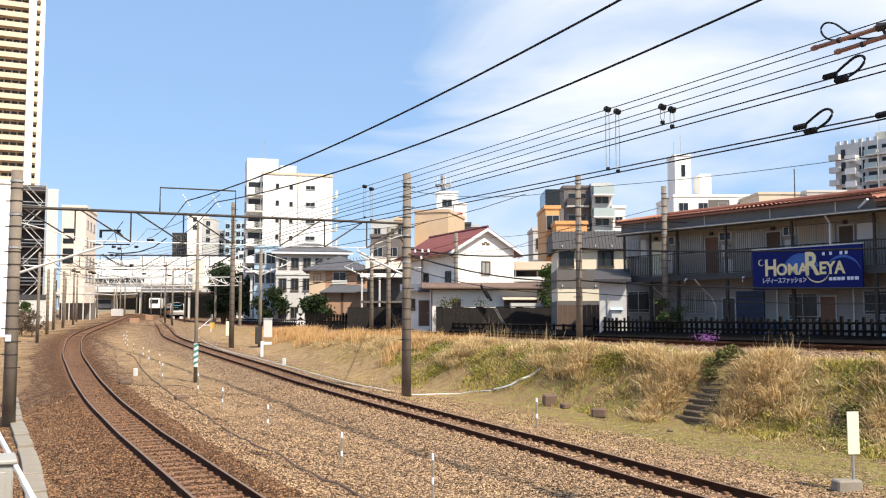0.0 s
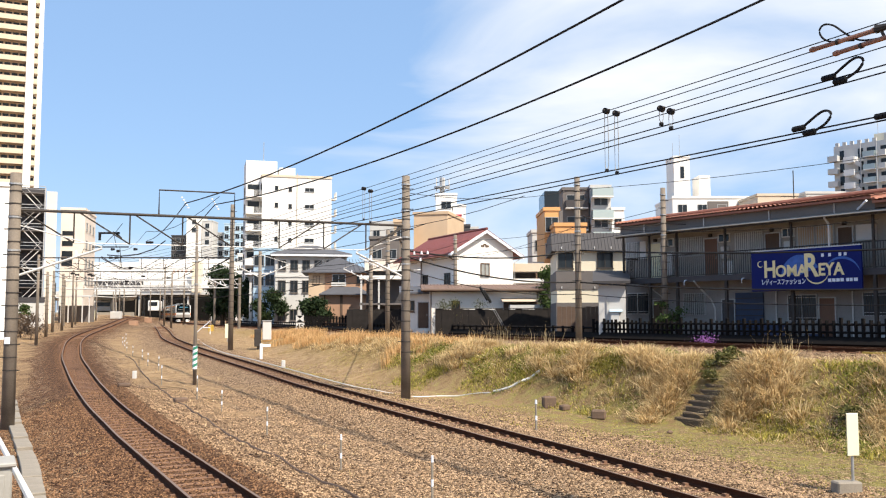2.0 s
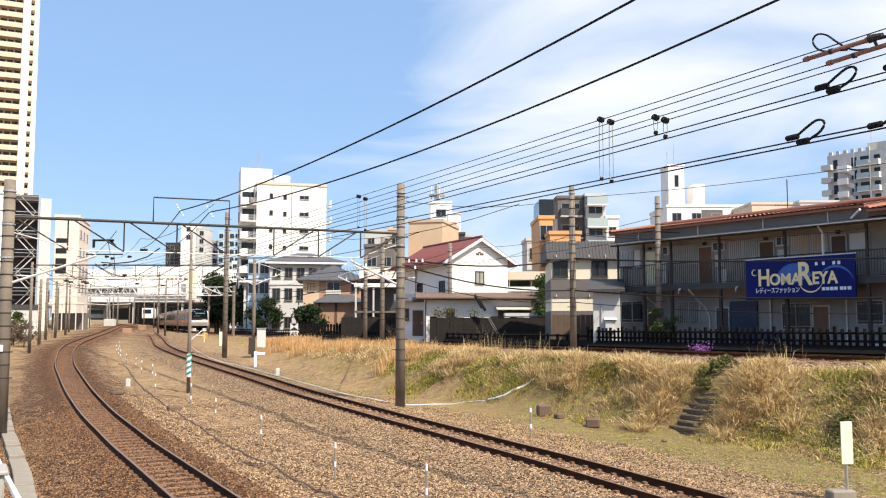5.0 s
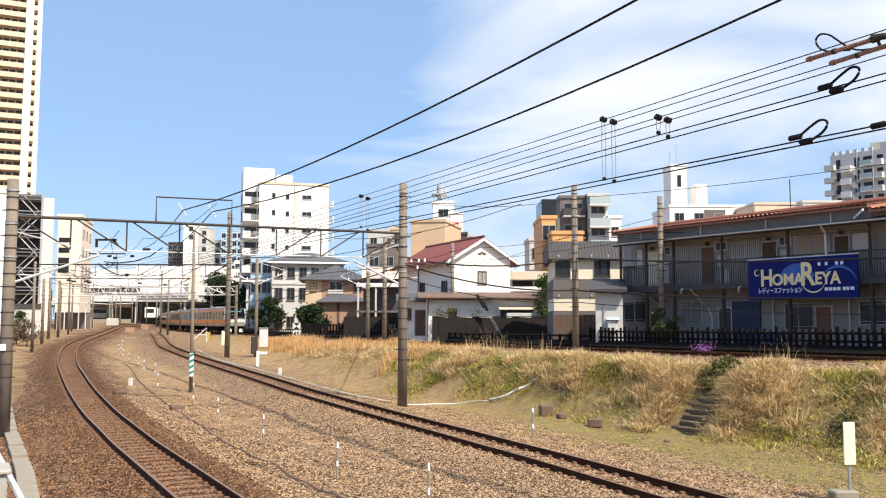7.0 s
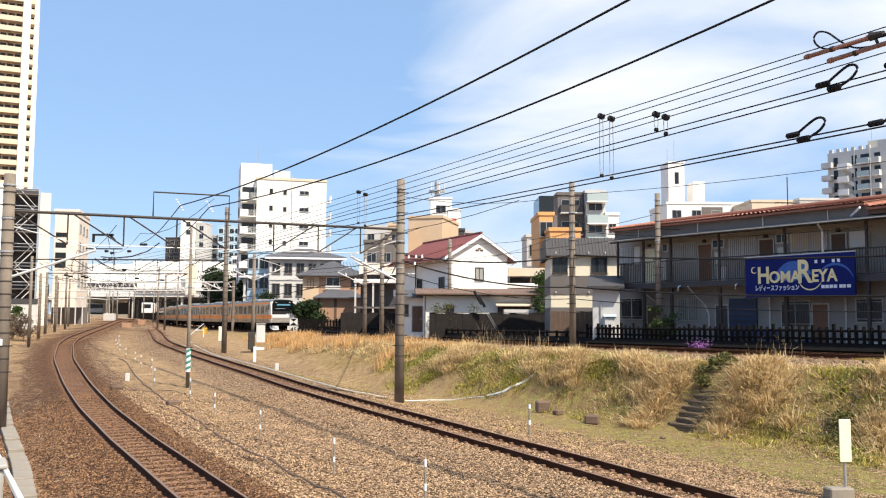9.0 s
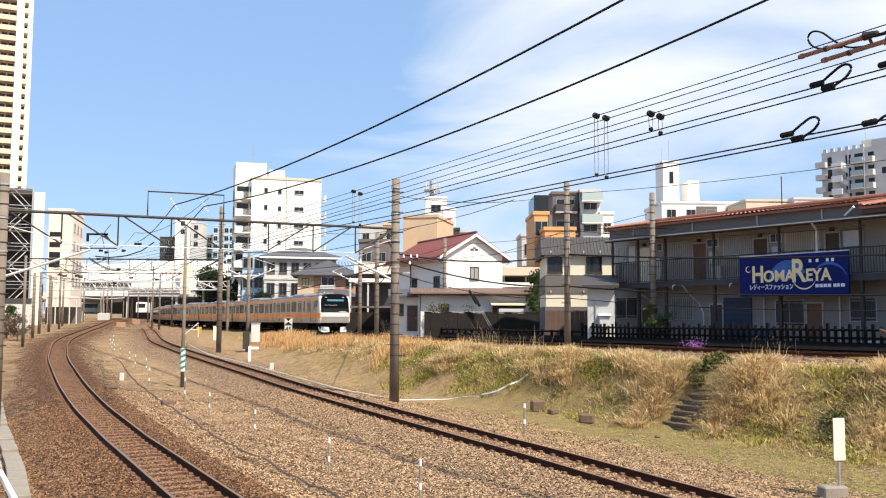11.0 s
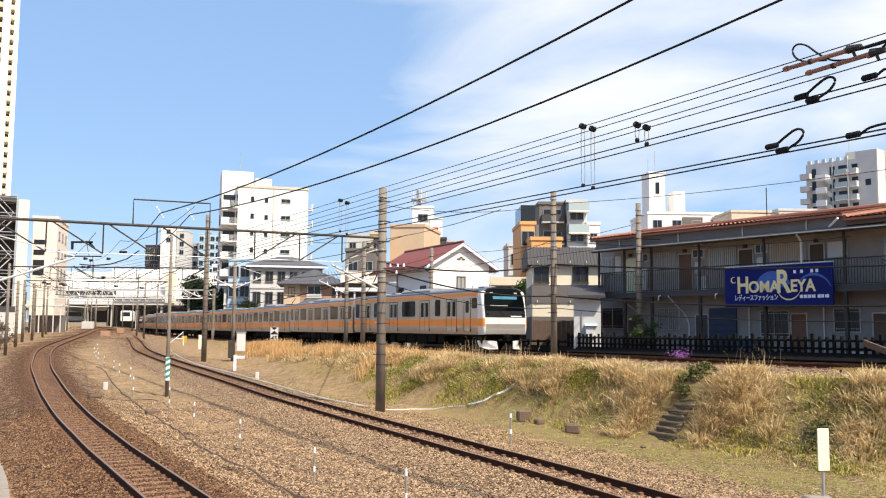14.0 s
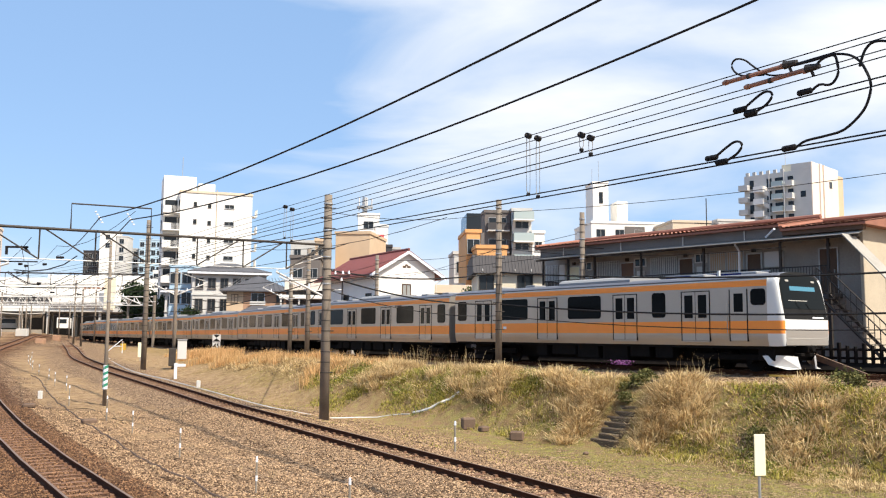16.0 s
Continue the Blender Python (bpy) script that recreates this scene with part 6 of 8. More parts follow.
def white_block():
    """Nine storeys, white, with balconies on the shaded narrow side."""
    w, d, h, st = 11.2, 9.0, 24.0, 2.75
    b = empty("apartment_block", pose(-28.9, 140, 1.9, 0, 0, 16), "tall white apartment block with small windows and end balconies", "apartment block")
    part("wall", bx(0, w, 0, d, -1, h, 0.03), M["white"], b)
    part("lift_house", bx(-2.4, 2.6, 2.5, d - 0.5, -1, h + 2.6, 0.03), M["white"], b)
    part("roof_box", bx(3.0, 5.6, 3, 6, h, h + 1.7, 0.03), M["white"], b)
    part("cornice", bx(-0.1, w + 0.1, -0.12, d, h - 0.35, h), M["beige"], b)
    part("roof", bx(0.1, w - 0.1, 0.1, d - 0.1, h, h + 0.08), M["lightgrey"], b)
    part("downpipe", tube([(5.6, -0.08, h + 0.3), (5.6, -0.08, 0)], 0.07, 6), M["beige"], b)
    part("mast", tube([(0.5, 4, h + 2.6), (0.5, 4, h + 6)], 0.05, 5), M["steel"], b)
    for k in range(8):
        z = 1.2 + k * st
        window(b, "f", 2.3, z + 1.1, 0.4, 0.6, (w, d), M["darksteel"], mull=0)
        window(b, "f", 4.5, z + 1.0, 0.4, 0.55, (w, d), M["darksteel"], mull=0)
        window(b, "f", 7.6, z + 1.0, 1.4, 0.55, (w, d), M["steel"])
        # side balconies, open and in shade
        side = part("balcony", bx(-2.5, 0.0, -0.2, 2.3, z - 0.15, z), M["white"], b)
        part("parapet", bx(-2.5, -2.4, -0.2, 2.3, z, z + 1.05), M["white"], side)
        part("parapet", bx(-2.4, -1.3, -0.2, -0.1, z, z + 1.0), M["white"], side)
        for i in range(7):
            part("bar", bx(-1.25 + i * 0.18, -1.19 + i * 0.18, -0.18, -0.12, z, z + 1.0), M["lightgrey"], side)
        part("window", bx(-2.1, -0.25, 2.4, 2.49, z + 0.1, z + 2.2), M["glass"], b)
        window(b, "l", d - 1.1, z + 0.1, 1.6, 1.9, (w, d), M["darksteel"])
        window(b, "l", 3.4, z + 0.4, 1.1, 1.5, (w + 0, d), M["darksteel"]).location.x = -2.4
        right = part("balcony", bx(w, w + 0.9, 0.4, 2.4, z - 0.1, z), M["white"], b)
        part("parapet", bx(w + 0.8, w + 0.9, 0.4, 2.4, z, z + 1.1), M["white"], right)


def tower_block():
    """The residential tower: rows of cream balconies between white piers."""
    st, n = 3.0, 38
    b = empty("residential_tower", pose(-154, 234, 1.9, 0, 0, 25), "very tall residential tower with cream balcony bands", "tower")
    part("wall", bx(0, 38, 1.6, 24, -1, st * n + 4), M["tan"], b)
    part("pier", bx(37.2, 39.2, -0.4, 1.9, -1, st * n + 4), M["white"], b, "white corner pier")
    part("pier", bx(40.2, 41.5, 3.2, 24, -1, st * n + 4), M["white"], b, "white corner pier")
    part("side_wall", bx(38, 40.2, 3.2, 24, -1, st * n + 4), M["beige"], b)
    part("pier", bx(18.0, 18.9, -0.3, 1.6, -1, st * n + 4), M["white"], b, "white pier")
    for k in range(n):
        z = k * st
        bal = part("balcony", bx(0, 37.2, 0, 1.6, z - 0.2, z), M["beige"], b)
        part("parapet", bx(0, 37.2, -0.1, 0.05, z - 0.3, z + 1.15), M["beige"], bal)
        side = part("balcony", bx(39.2, 40.3, 1.0, 3.2, z - 0.2, z), M["beige"], b)
        part("parapet", bx(39.2, 40.3, 0.9, 1.05, z - 0.3, z + 1.1), M["beige"], side)
        if k > 8:
            for c in range(9):
                u = 19.8 + c * 1.95
                part("window", bx(u, u + 1.5, 1.52, 1.6, z + 0.15, z + 2.3), M["glass"], b)
            part("divider", bx(27.6, 27.75, 0.05, 1.6, z, z + 2.7), M["white"], b)
            part("window", bx(39.3, 40.1, 3.12, 3.2, z + 0.1, z + 2.3), M["glass"], b)


def far_buildings():
    def slab(name, x0, x1, y, z, d, m, label, cols=0, rows=0, ww=1.2, wh=1.2, turn=0, frame_m=None, glass=None, lip=0.4, z0=1.9):
        b = building(name, x0, y, x1 - x0, d, z0, z, turn, m, label)
        flat_roof(b, x1 - x0, d, z - z0, m, lip)
        for r in range(rows):
            for c in range(cols):
                window(b, "f", (x1 - x0) * (c + 0.5) / cols, (z - z0) - 2.4 - r * 3.0, ww, wh, (x1 - x0, d), frame_m, glass)
        return b

    # right of the houses
    o = slab("shop_building", 11.7, 13.4, 100, 15.2, 8, M["orange"], "narrow orange building with a glazed top", 1, 2, 1.4, 1.6)
    part("glazed_top", bx(0.05, 1.75, 0.2, 6, 13.6, 15.6, 0.05), M["glass"], o, "dark glazed top storey")
    part("grey_side", bx(-1.2, 0.0, 1.0, 7, -1, 7.5), M["lightgrey"], o)
    part("side_strip", bx(1.7, 2.1, -0.1, 0.3, 2, 13.3), M["grey"], o)
    slab("shop_building", 12.4, 15.8, 96, 13.0, 5, M["orange"], "orange box storey on a dark base", 0, 0)
    slab("office_building", 12.6, 15.4, 97.5, 11.4, 4, M["brick"], "brown glazed building base", 1, 2, 2.0, 1.8, glass=M["glass"])
    g = slab("apartment_block", 16.6, 20.2, 120, 20.4, 9, M["grey"], "grey apartment block with dark balconies", 1, 4, 2.4, 1.7)
    for k in range(5):
        balcony(g, 0.3, 3.3, 4.0 + 3.0 * k, 1.2, 1.0, M["darkgrey"], M["lightgrey"])
    g2 = slab("apartment_block", 20.3, 23.0, 119, 20.6, 9, M["lightgrey"], "apartment block with pale green glass balconies", 1, 4, 1.8, 1.8)
    for k in range(6):
        balcony(g2, 0.0, 2.8, 2.4 + 3.0 * k, 1.5, 1.1, M["paleglass"], M["white"])
    slab("apartment_block", 22.9, 24.6, 118, 17.4, 9, M["white"], "slim white balconied apartment block", 1, 3, 0.9, 1.2)
    t = slab("office_building", 39.6, 53.2, 150, 23.2, 12, M["white"], "low white office building with a narrow tower", 4, 1, 1.5, 1.3)
    part("lift_tower", bx(0.6, 3.4, 1, 6, 21, 28.6, 0.03), M["white"], t, "white lift tower")
    part("tower_slot", bx(1.75, 2.4, 0.93, 1.0, 25.0, 27.0), M["glass"], t, "dark slot window")
    part("tower_lip", bx(0.5, 3.5, 0.9, 6.1, 28.6, 28.9), M["white"], t)
    part("roof_house", bx(5.2, 7.2, 2, 6, 21.3, 25.6, 0.03), M["white"], t)
    part("terrace_opening", bx(6.0, 9.6, -0.06, 0.0, 19.3, 20.8), M["grey"], t)
    for k in range(2):
        part("mast", tube([(1.0 + k * 1.2, 3, 28.9), (1.0 + k * 1.2, 3, 31.5 + 1.5 * k)], 0.04, 5), M["steel"], t)
    slab("apartment_block", 51.0, 57.6, 141, 22.4, 10, M["beige"], "brown grey flat-roofed apartment block", 3, 1, 1.2, 1.2)
    slab("apartment_block", 60.5, 67.0, 145, 23.3, 10, M["lightgrey"], "pale apartment block roof", 3, 1, 1.2, 1.2)
    # high-rise with balconies
    r = empty("apartment_block", pose(91.2, 202.3, 1.9, 0, 0, -50), "tall grey apartment high-rise with balconies and a pale pinkish end", "apartment block")
    top = 41.8
    part("wall", bx(0, 16, 0, 19, -1, top - 1.6, 0.03), M["lightgrey"], r)
    part("end_wall", bx(16, 16.3, 0, 15.5, -1, top, 0.03), M["palepink"], r, "pale pinkish end wall")
    part("end_wall", bx(15.2, 16.15, 15.5, 19, -1, top - 1.2, 0.03), M["tan"], r)
    part("upper_wall", bx(11.5, 16, 0.0, 15.5, top - 1.6, top, 0.03), M["lightgrey"], r)
    part("pilaster", bx(16.3, 16.6, 4.0, 5.2, -1, top), M["palepink"], r)
    part("pilaster", bx(16.3, 16.6, 6.2, 6.8, -1, top), M["palepink"], r)
    part("window", bx(16.3, 16.38, 10.0, 11.6, top - 5.0, top - 3.4), M["glass"], r)
    part("roof_house", bx(8.0, 10.5, 3, 8, top - 1.6, top + 0.6), M["cream"], r)
    part("mast", tube([(8.5, 4, top), (8.5, 4, top + 4.5)], 0.06, 5), M["steel"], r)
    for c in range(6):
        part("roof_lug", bx(0.4 + c * 1.7, 1.2 + c * 1.7, 0, 0.5, top - 1.6, top - 0.8), M["lightgrey"], r)
    for x in (6.9, 10.4):
        part("drain_pipe", tube([(x, -1.7, -1), (x, -1.7, top - 1.6)], 0.14, 6), M["steel"], r)
    for k in range(13):
        z = top - 5.0 - k * 2.95
        balcony(r, -0.9, 1.4, z, 1.4, 1.1, M["lightgrey"], M["lightgrey"])
        balcony(r, 3.2, 5.6, z - 0.9, 2.2, 1.2, M["white"], M["white"])
        part("stair_flight", prism([(4.4, z - 0.9), (6.9, z - 2.4), (6.9, z - 1.3), (4.4, z + 0.2)], -1.5, -1.3, axis="y"), M["acwhite"], r)
        balcony(r, 7.4, 10.0, z, 1.8, 1.1, M["paleglass"], M["white"])
        balcony(r, 10.5, 12.2, z, 1.4, 1.1, M["lightgrey"], M["white"])
        for u, w in ((1.9, 1.0), (6.2, 1.2), (8.7, 2.2), (11.3, 1.3)):
            part("window", bx(u - w / 2, u + w / 2, -0.06, 0.0, z + 0.1, z + 2.2), M["glass"], r)
        if k % 2 == 0:
            part("window", bx(13.6, 14.8, -0.06, 0.0, z - 3.0, z - 1.6), M["glass"], r)
    slab("apartment_block", 93, 116, 170, 26, 10, M["grey"], "grey apartment block with dark windows", 8, 2, 1.6, 1.6, -12)
    # behind the red roof
    slab("apartment_block", -3.9, 0.9, 120, 17.0, 10, M["tan"], "plain tan rendered apartment block", 0, 0, turn=-14)
    slab("apartment_block", -10.6, -6.6, 128, 16.6, 9, M["lightgrey"], "pale grey block with narrow windows", 2, 3, 0.9, 1.4)
    slab("apartment_block", -6.4, -4.6, 116, 15.6, 8, M["tan"], "tan and dark glazed stair tower", 1, 4, 0.9, 2.0)
    slab("apartment_block", -9.1, -5.4, 110, 12.8, 6, M["grey"], "grey house block with roof railings", 2, 2, 1.1, 1.1)
    w = slab("office_building", -1.2, 2.7, 160, 25.2, 8, M["white"], "white building with an antenna mast", 1, 2, 1.7, 1.2)
    m = part("mast", tube([(1.2, 3, 23), (1.2, 3, 27)], 0.45, 8), M["steel"], w, "lattice antenna mast")
    part("ring", cyl((1.2, 3, 25.0), (1.2, 3, 25.3), 1.5, 1.5, 14), M["steel"], m)
    for k in range(5):
        part("antenna", tube([(1.2 + 1.3 * math.cos(k * 1.26), 3 + 1.3 * math.sin(k * 1.26), 24.6), (1.2 + 1.3 * math.cos(k * 1.26), 3 + 1.3 * math.sin(k * 1.26), 26.8)], 0.1, 6), M["acwhite"], m)
    s = slab("office_building", 1.85, 4.05, 150, 21.9, 6, M["white"], "slim white building with a red sign", 0, 0)
    part("red_sign", bx(0.4, 1.5, -0.1, 0.0, 16.6, 18.6), M["pink"], s, "red sign panel")
    slab("office_building", 1.3, 4.5, 142, 17.6, 6, M["darkgrey"], "dark brown flat-roofed building", 0, 0)
    slab("office_building", 4.3, 6.0, 146, 17.6, 6, M["lightgrey"], "small pale flat-roofed building", 1, 1)
    slab("office_building", 11.5, 13.1, 112, 13.8, 6, M["lightgrey"], "pale narrow building with a red roof sign", 1, 2, 0.8, 1.4)
    rs = tagged(link_bm("roof_sign", bx(0, 0.9, 0, 0.4, -0.6, 1.6, 0.08), M["pink"]), "red roof sign on a narrow building", "sign")
    rs.location = (12.2, 112.5, 14.76)
    # left of the white block
    for x0, x1, y, z, mt, lb, c, rw in ((-102, -97, 330, 33, M["darkgrey"], "distant dark glazed office tower", 3, 8), (-93.5, -88, 320, 39, M["white"], "distant white office block", 1, 2), (-87.8, -84, 320, 37.5, M["lightgrey"], "distant pale office block", 1, 3),
                                       (-84.5, -78, 330, 34, M["lightgrey"], "distant white office block", 3, 4), (-81, -73, 325, 37, M["paleblue"], "distant blue grey glass block", 4, 8), (-70, -62, 300, 24, M["white"], "distant white office block", 4, 4),
                                       (-28.6, -25.2, 133, 13.2, M["paleblue"], "pale blue and white narrow building", 2, 2)):
        slab("office_building", x0, x1, y, z, 8, mt, lb, c, rw, 1.4, 1.6)
    # left edge: white hall, stair frame, pale office
    slab("hall", -59.8, -38.1, 72.5, 15.4, 14, M["white"], "plain white windowless building", 0, 0, turn=26)
    q = slab("office_building", -61.0, -57.4, 140, 20.2, 12, M["palepink"], "pale pink office building with dark window slots", 0, 0, turn=14)
    for z0, z1 in ((14.2, 14.9), (12.5, 13.3), (10.8, 11.7), (9.3, 10.5)):
        part("window", bx(0.25, 1.85, -0.06, 0.0, z0, z1), M["glass"], q)
    for k in range(4):
        for c in range(3):
            window(q, "r", 2 + c * 3.6, 6.5 + k * 2.9, 1.3, 1.2, (3.6, 12))
    escape_stairs()


def escape_stairs():
    """An open steel frame with zigzag flights, several storeys."""
    b = empty("escape_stairs", pose(-60.9, 126, 1.9, 0, 0, 24), "open grey steel escape staircase tower", "staircase")
    w, d, st, n = 3.3, 2.4, 2.75, 7
    for x in (0, w):
        for y in (0, d):
            part("column", bx(x - 0.1, x + 0.1, y - 0.1, y + 0.1, -1, st * n + 0.8), M["steel"], b)
    for k in range(n + 1):
        z = k * st
        part("landing", bx(0, w, 0, d, z - 0.12, z), M["grey"], b)
        part("rail", bx(0, w, -0.05, 0.0, z + 0.9, z + 1.0), M["steel"], b)
        part("rail", bx(0, w, -0.05, 0.0, z + 0.45, z + 0.52), M["steel"], b)
        if k < n:
            a, c = (0.4, w - 0.4) if k % 2 else (w - 0.4, 0.4)
            part("flight", prism([(a, z), (c, z + st), (c, z + st + 0.16), (a, z + 0.16)], 0.1, 1.2, axis="y"), M["acwhite"], b)
            part("handrail", tube([(a, 0.05, z + 1.0), (c, 0.05, z + st + 1.0)], 0.035, 5), M["acwhite"], b)
    part("backing", bx(0.1, w - 0.1, d + 0.1, d + 3, -1, st * n + 1), M["darkgrey"], b)
    part("end_wall", bx(w + 0.2, w + 1.6, 0.4, d + 3, -1, st * n + 0.3), M["palepink"], b)


def station():
    """The white concourse building over the tracks, with its deck, piers and platform roofs."""
    b = empty("station_building", pose(-112, 262, 1.9, 0, 0, 3), "long white station building bridging the tracks", "station")
    part("wall", bx(0, 47, 0, 22, 9.4, 17.2, 0.05), M["white"], b)
    part("upper_wall", bx(20, 47, 4, 22, 17.2, 18.4, 0.05), M["white"], b)
    part("step_wall", bx(2, 40, -5, 0, 8.2, 12.8, 0.05), M["white"], b)
    part("deck", bx(-6, 58, -7, 24, 7.4, 8.3), M["lightgrey"], b, "concrete deck")
    part("end_block", bx(38.5, 41.2, -7.5, -5.0, 8.0, 17.0, 0.05), M["cream"], b)
    for i in range(9):
        part("pier", bx(-5 + i * 7, -4.5 + i * 7, -6, -5.5, -1, 7.4), M["lightgrey"], b)
        part("pier", bx(-3 + i * 7, -2.5 + i * 7, 16, 17, -1, 7.4), M["lightgrey"], b)
    # dark grey strip painted as the shadow low on the white front
    part("shadow_band", bx(2.2, 24, -5.2, -5.0, 9.2, 11.4), M["darkgrey"], b, "dark band painted as shadow behind the lattice beam")
    part("low_canopy", bx(24, 39, -7.4, -5.0, 8.4, 9.5), M["grey"], b, "grey shaded canopy edge")
    for i in range(14):
        part("mullion", bx(2.5 + i * 1.6, 2.65 + i * 1.6, -5.26, -5.2, 9.2, 11.4), M["acwhite"], b)
        part("deck_rail_post", bx(-5 + i * 4.4, -4.85 + i * 4.4, -7.1, -6.95, 8.3, 9.4), M["steel"], b)
    part("deck_rail", bx(-6, 58, -7.1, -7.0, 9.3, 9.4), M["steel"], b)
    for k, z in enumerate((13.6, 15.2)):
        part("shadow_line", bx(0, 47, -0.1, 0.0, z, z + 0.18), M["lightgrey"], b)
    for k, (x, w) in enumerate(((31.2, 0.8), (32.3, 1.0), (33.6, 0.9), (34.8, 1.1), (36.2, 0.8))):
        part("line_of_writing", bx(x, x + w * 0.7, -0.08, 0.0, 14.2, 14.8), M["rust"], b, "red sign writing")
    # added black sheet gives the shade over the covered tracks
    part("shadow_wall", bx(-6, 58, 40, 41, -1, 8), M["under"], b, "black sheet standing in for the shade under the deck")
    # platform roofs in front of it
    for i, (x, y, w, ln) in enumerate(((-78, 196, 9, 60), (-92, 200, 8, 60))):
        p = empty("platform", pose(x, y, 3.0, 0, 0, 20), "station platform with a pale canopy on posts", "platform", "platforms")
        part("slab", bx(0, w, 0, ln, -0.3, 1.0), M["concrete"], p)
        part("canopy", prism([(-0.5, 4.6), (w / 2, 4.3), (w + 0.5, 4.6), (w + 0.5, 4.75), (w / 2, 4.45), (-0.5, 4.75)], 2, ln, axis="y"), M["acwhite"], p, "pale canopy")
        for k in range(8):
            part("post", bx(w / 2 - 0.12, w / 2 + 0.12, 4 + k * 7, 4.24 + k * 7, 1.0, 4.4), M["acwhite"], p)


apartment_house()
shop_sign()
red_roof_house()
low_houses()
white_block()
tower_block()
far_buildings()
station()


# ---------------------------------------------------------------- vegetation
def bank_places(rng, n, s0, s1, d0, d1):
    """n random places on the bank: along the train's line and away from it."""
    s = rng.uniform(s0, s1, n)
    d = rng.uniform(d0, d1, n)
    x, y, a = (np.interp(s, TRAIN_LINE[:, 0], TRAIN_LINE[:, k]) for k in (1, 2, 4))
    x, y = x + np.cos(a) * d, y - np.sin(a) * d
    u, v = (x - 7.75) * 0.866 + (y - 29.3) * 0.5, -(x - 7.75) * 0.5 + (y - 29.3) * 0.866
    k = ~((np.abs(v + 0.2) < 1.0) & (u > -1.3) & (u < 2.9))
    return x[k], y[k]


def clustered(rng, n, groups, s0, s1, d0, d1):
    """The same, but gathered in loose groups."""
    cx, cy = bank_places(rng, groups, s0, s1, d0, d1)
    k = rng.integers(0, len(cx), n)
    x, y = cx[k] + rng.normal(0, 0.42, n), cy[k] + rng.normal(0, 0.42, n)
    u, v = (x - 7.75) * 0.866 + (y - 29.3) * 0.5, -(x - 7.75) * 0.5 + (y - 29.3) * 0.866
    k = ~((np.abs(v + 0.25) < 1.0) & (u > -1.3) & (u < 2.9))
    return x[k], y[k]


def blades(name, cx, cy, count, spread, h0, h1, width, droop, material, label, rng, up=0.0, category="grass"):
    """Tufts of bent blades round the given places, as one mesh."""
    n = len(cx) * count
    ox, oy = rng.normal(0, spread, n), rng.normal(0, spread, n)
    px, py = np.repeat(cx, count) + ox, np.repeat(cy, count) + oy
    pz = terrain(px, py)[0] - 0.02 + up
    tall = np.repeat(rng.uniform(0.65, 1.15, len(cx)), count) * rng.uniform(h0, h1, n)
    th = np.arctan2(oy, ox) + rng.normal(0, 0.7, n)
    lean = np.abs(rng.normal(0, droop, n)) + 0.08
    lx, ly = np.cos(th) * lean * tall, np.sin(th) * lean * tall
    w = width * rng.uniform(0.6, 1.3, n)
    ph = rng.uniform(0, np.pi, n)
    wx, wy = np.cos(ph) * w, np.sin(ph) * w
    v = np.empty((n, 5, 3))
    v[:, 0] = np.stack([px - wx, py - wy, pz], 1)
    v[:, 1] = np.stack([px + wx, py + wy, pz], 1)
    mz = pz + tall * 0.62
    v[:, 2] = np.stack([px + wx * 0.7 + lx * 0.35, py + wy * 0.7 + ly * 0.35, mz], 1)
    v[:, 3] = np.stack([px - wx * 0.7 + lx * 0.35, py - wy * 0.7 + ly * 0.35, mz], 1)
    fall = np.clip(1.0 - lean * 0.75, 0.15, 1)
    v[:, 4] = np.stack([px + lx, py + ly, pz + tall * (0.45 + 0.55 * fall)], 1)
    i = np.arange(n)[:, None] * 5
    quads = (i + [0, 1, 2, 3]).tolist()
    tris = (i + [3, 2, 4]).tolist()
    me = bpy.data.meshes.new(name)
    me.from_pydata(v.reshape(-1, 3).tolist(), [], quads + tris)
    me.materials.append(material)
    return tagged(new(name, me), label, category, kind="stuff")


def leafy_weeds(cx, cy, rng):
    """Low clumps of broad-leaved weeds, as one mesh."""
    n = 70
    px, py = np.repeat(cx, n) + rng.normal(0, 0.17, len(cx) * n), np.repeat(cy, n) + rng.normal(0, 0.17, len(cx) * n)
    pz = terrain(px, py)[0] + np.abs(rng.normal(0, 0.11, len(px))) + 0.01
    v, f = [], []
    leaf_cloud(rng, np.stack([px, py, pz], 1), 0.042, v, f)
    me = bpy.data.meshes.new("leafy_weeds")
    me.from_pydata(v, [], f)
    me.materials.append(M["weed"])
    tagged(new("leafy_weeds", me), "low broad-leaved green weeds on the bank", "weeds", kind="stuff")


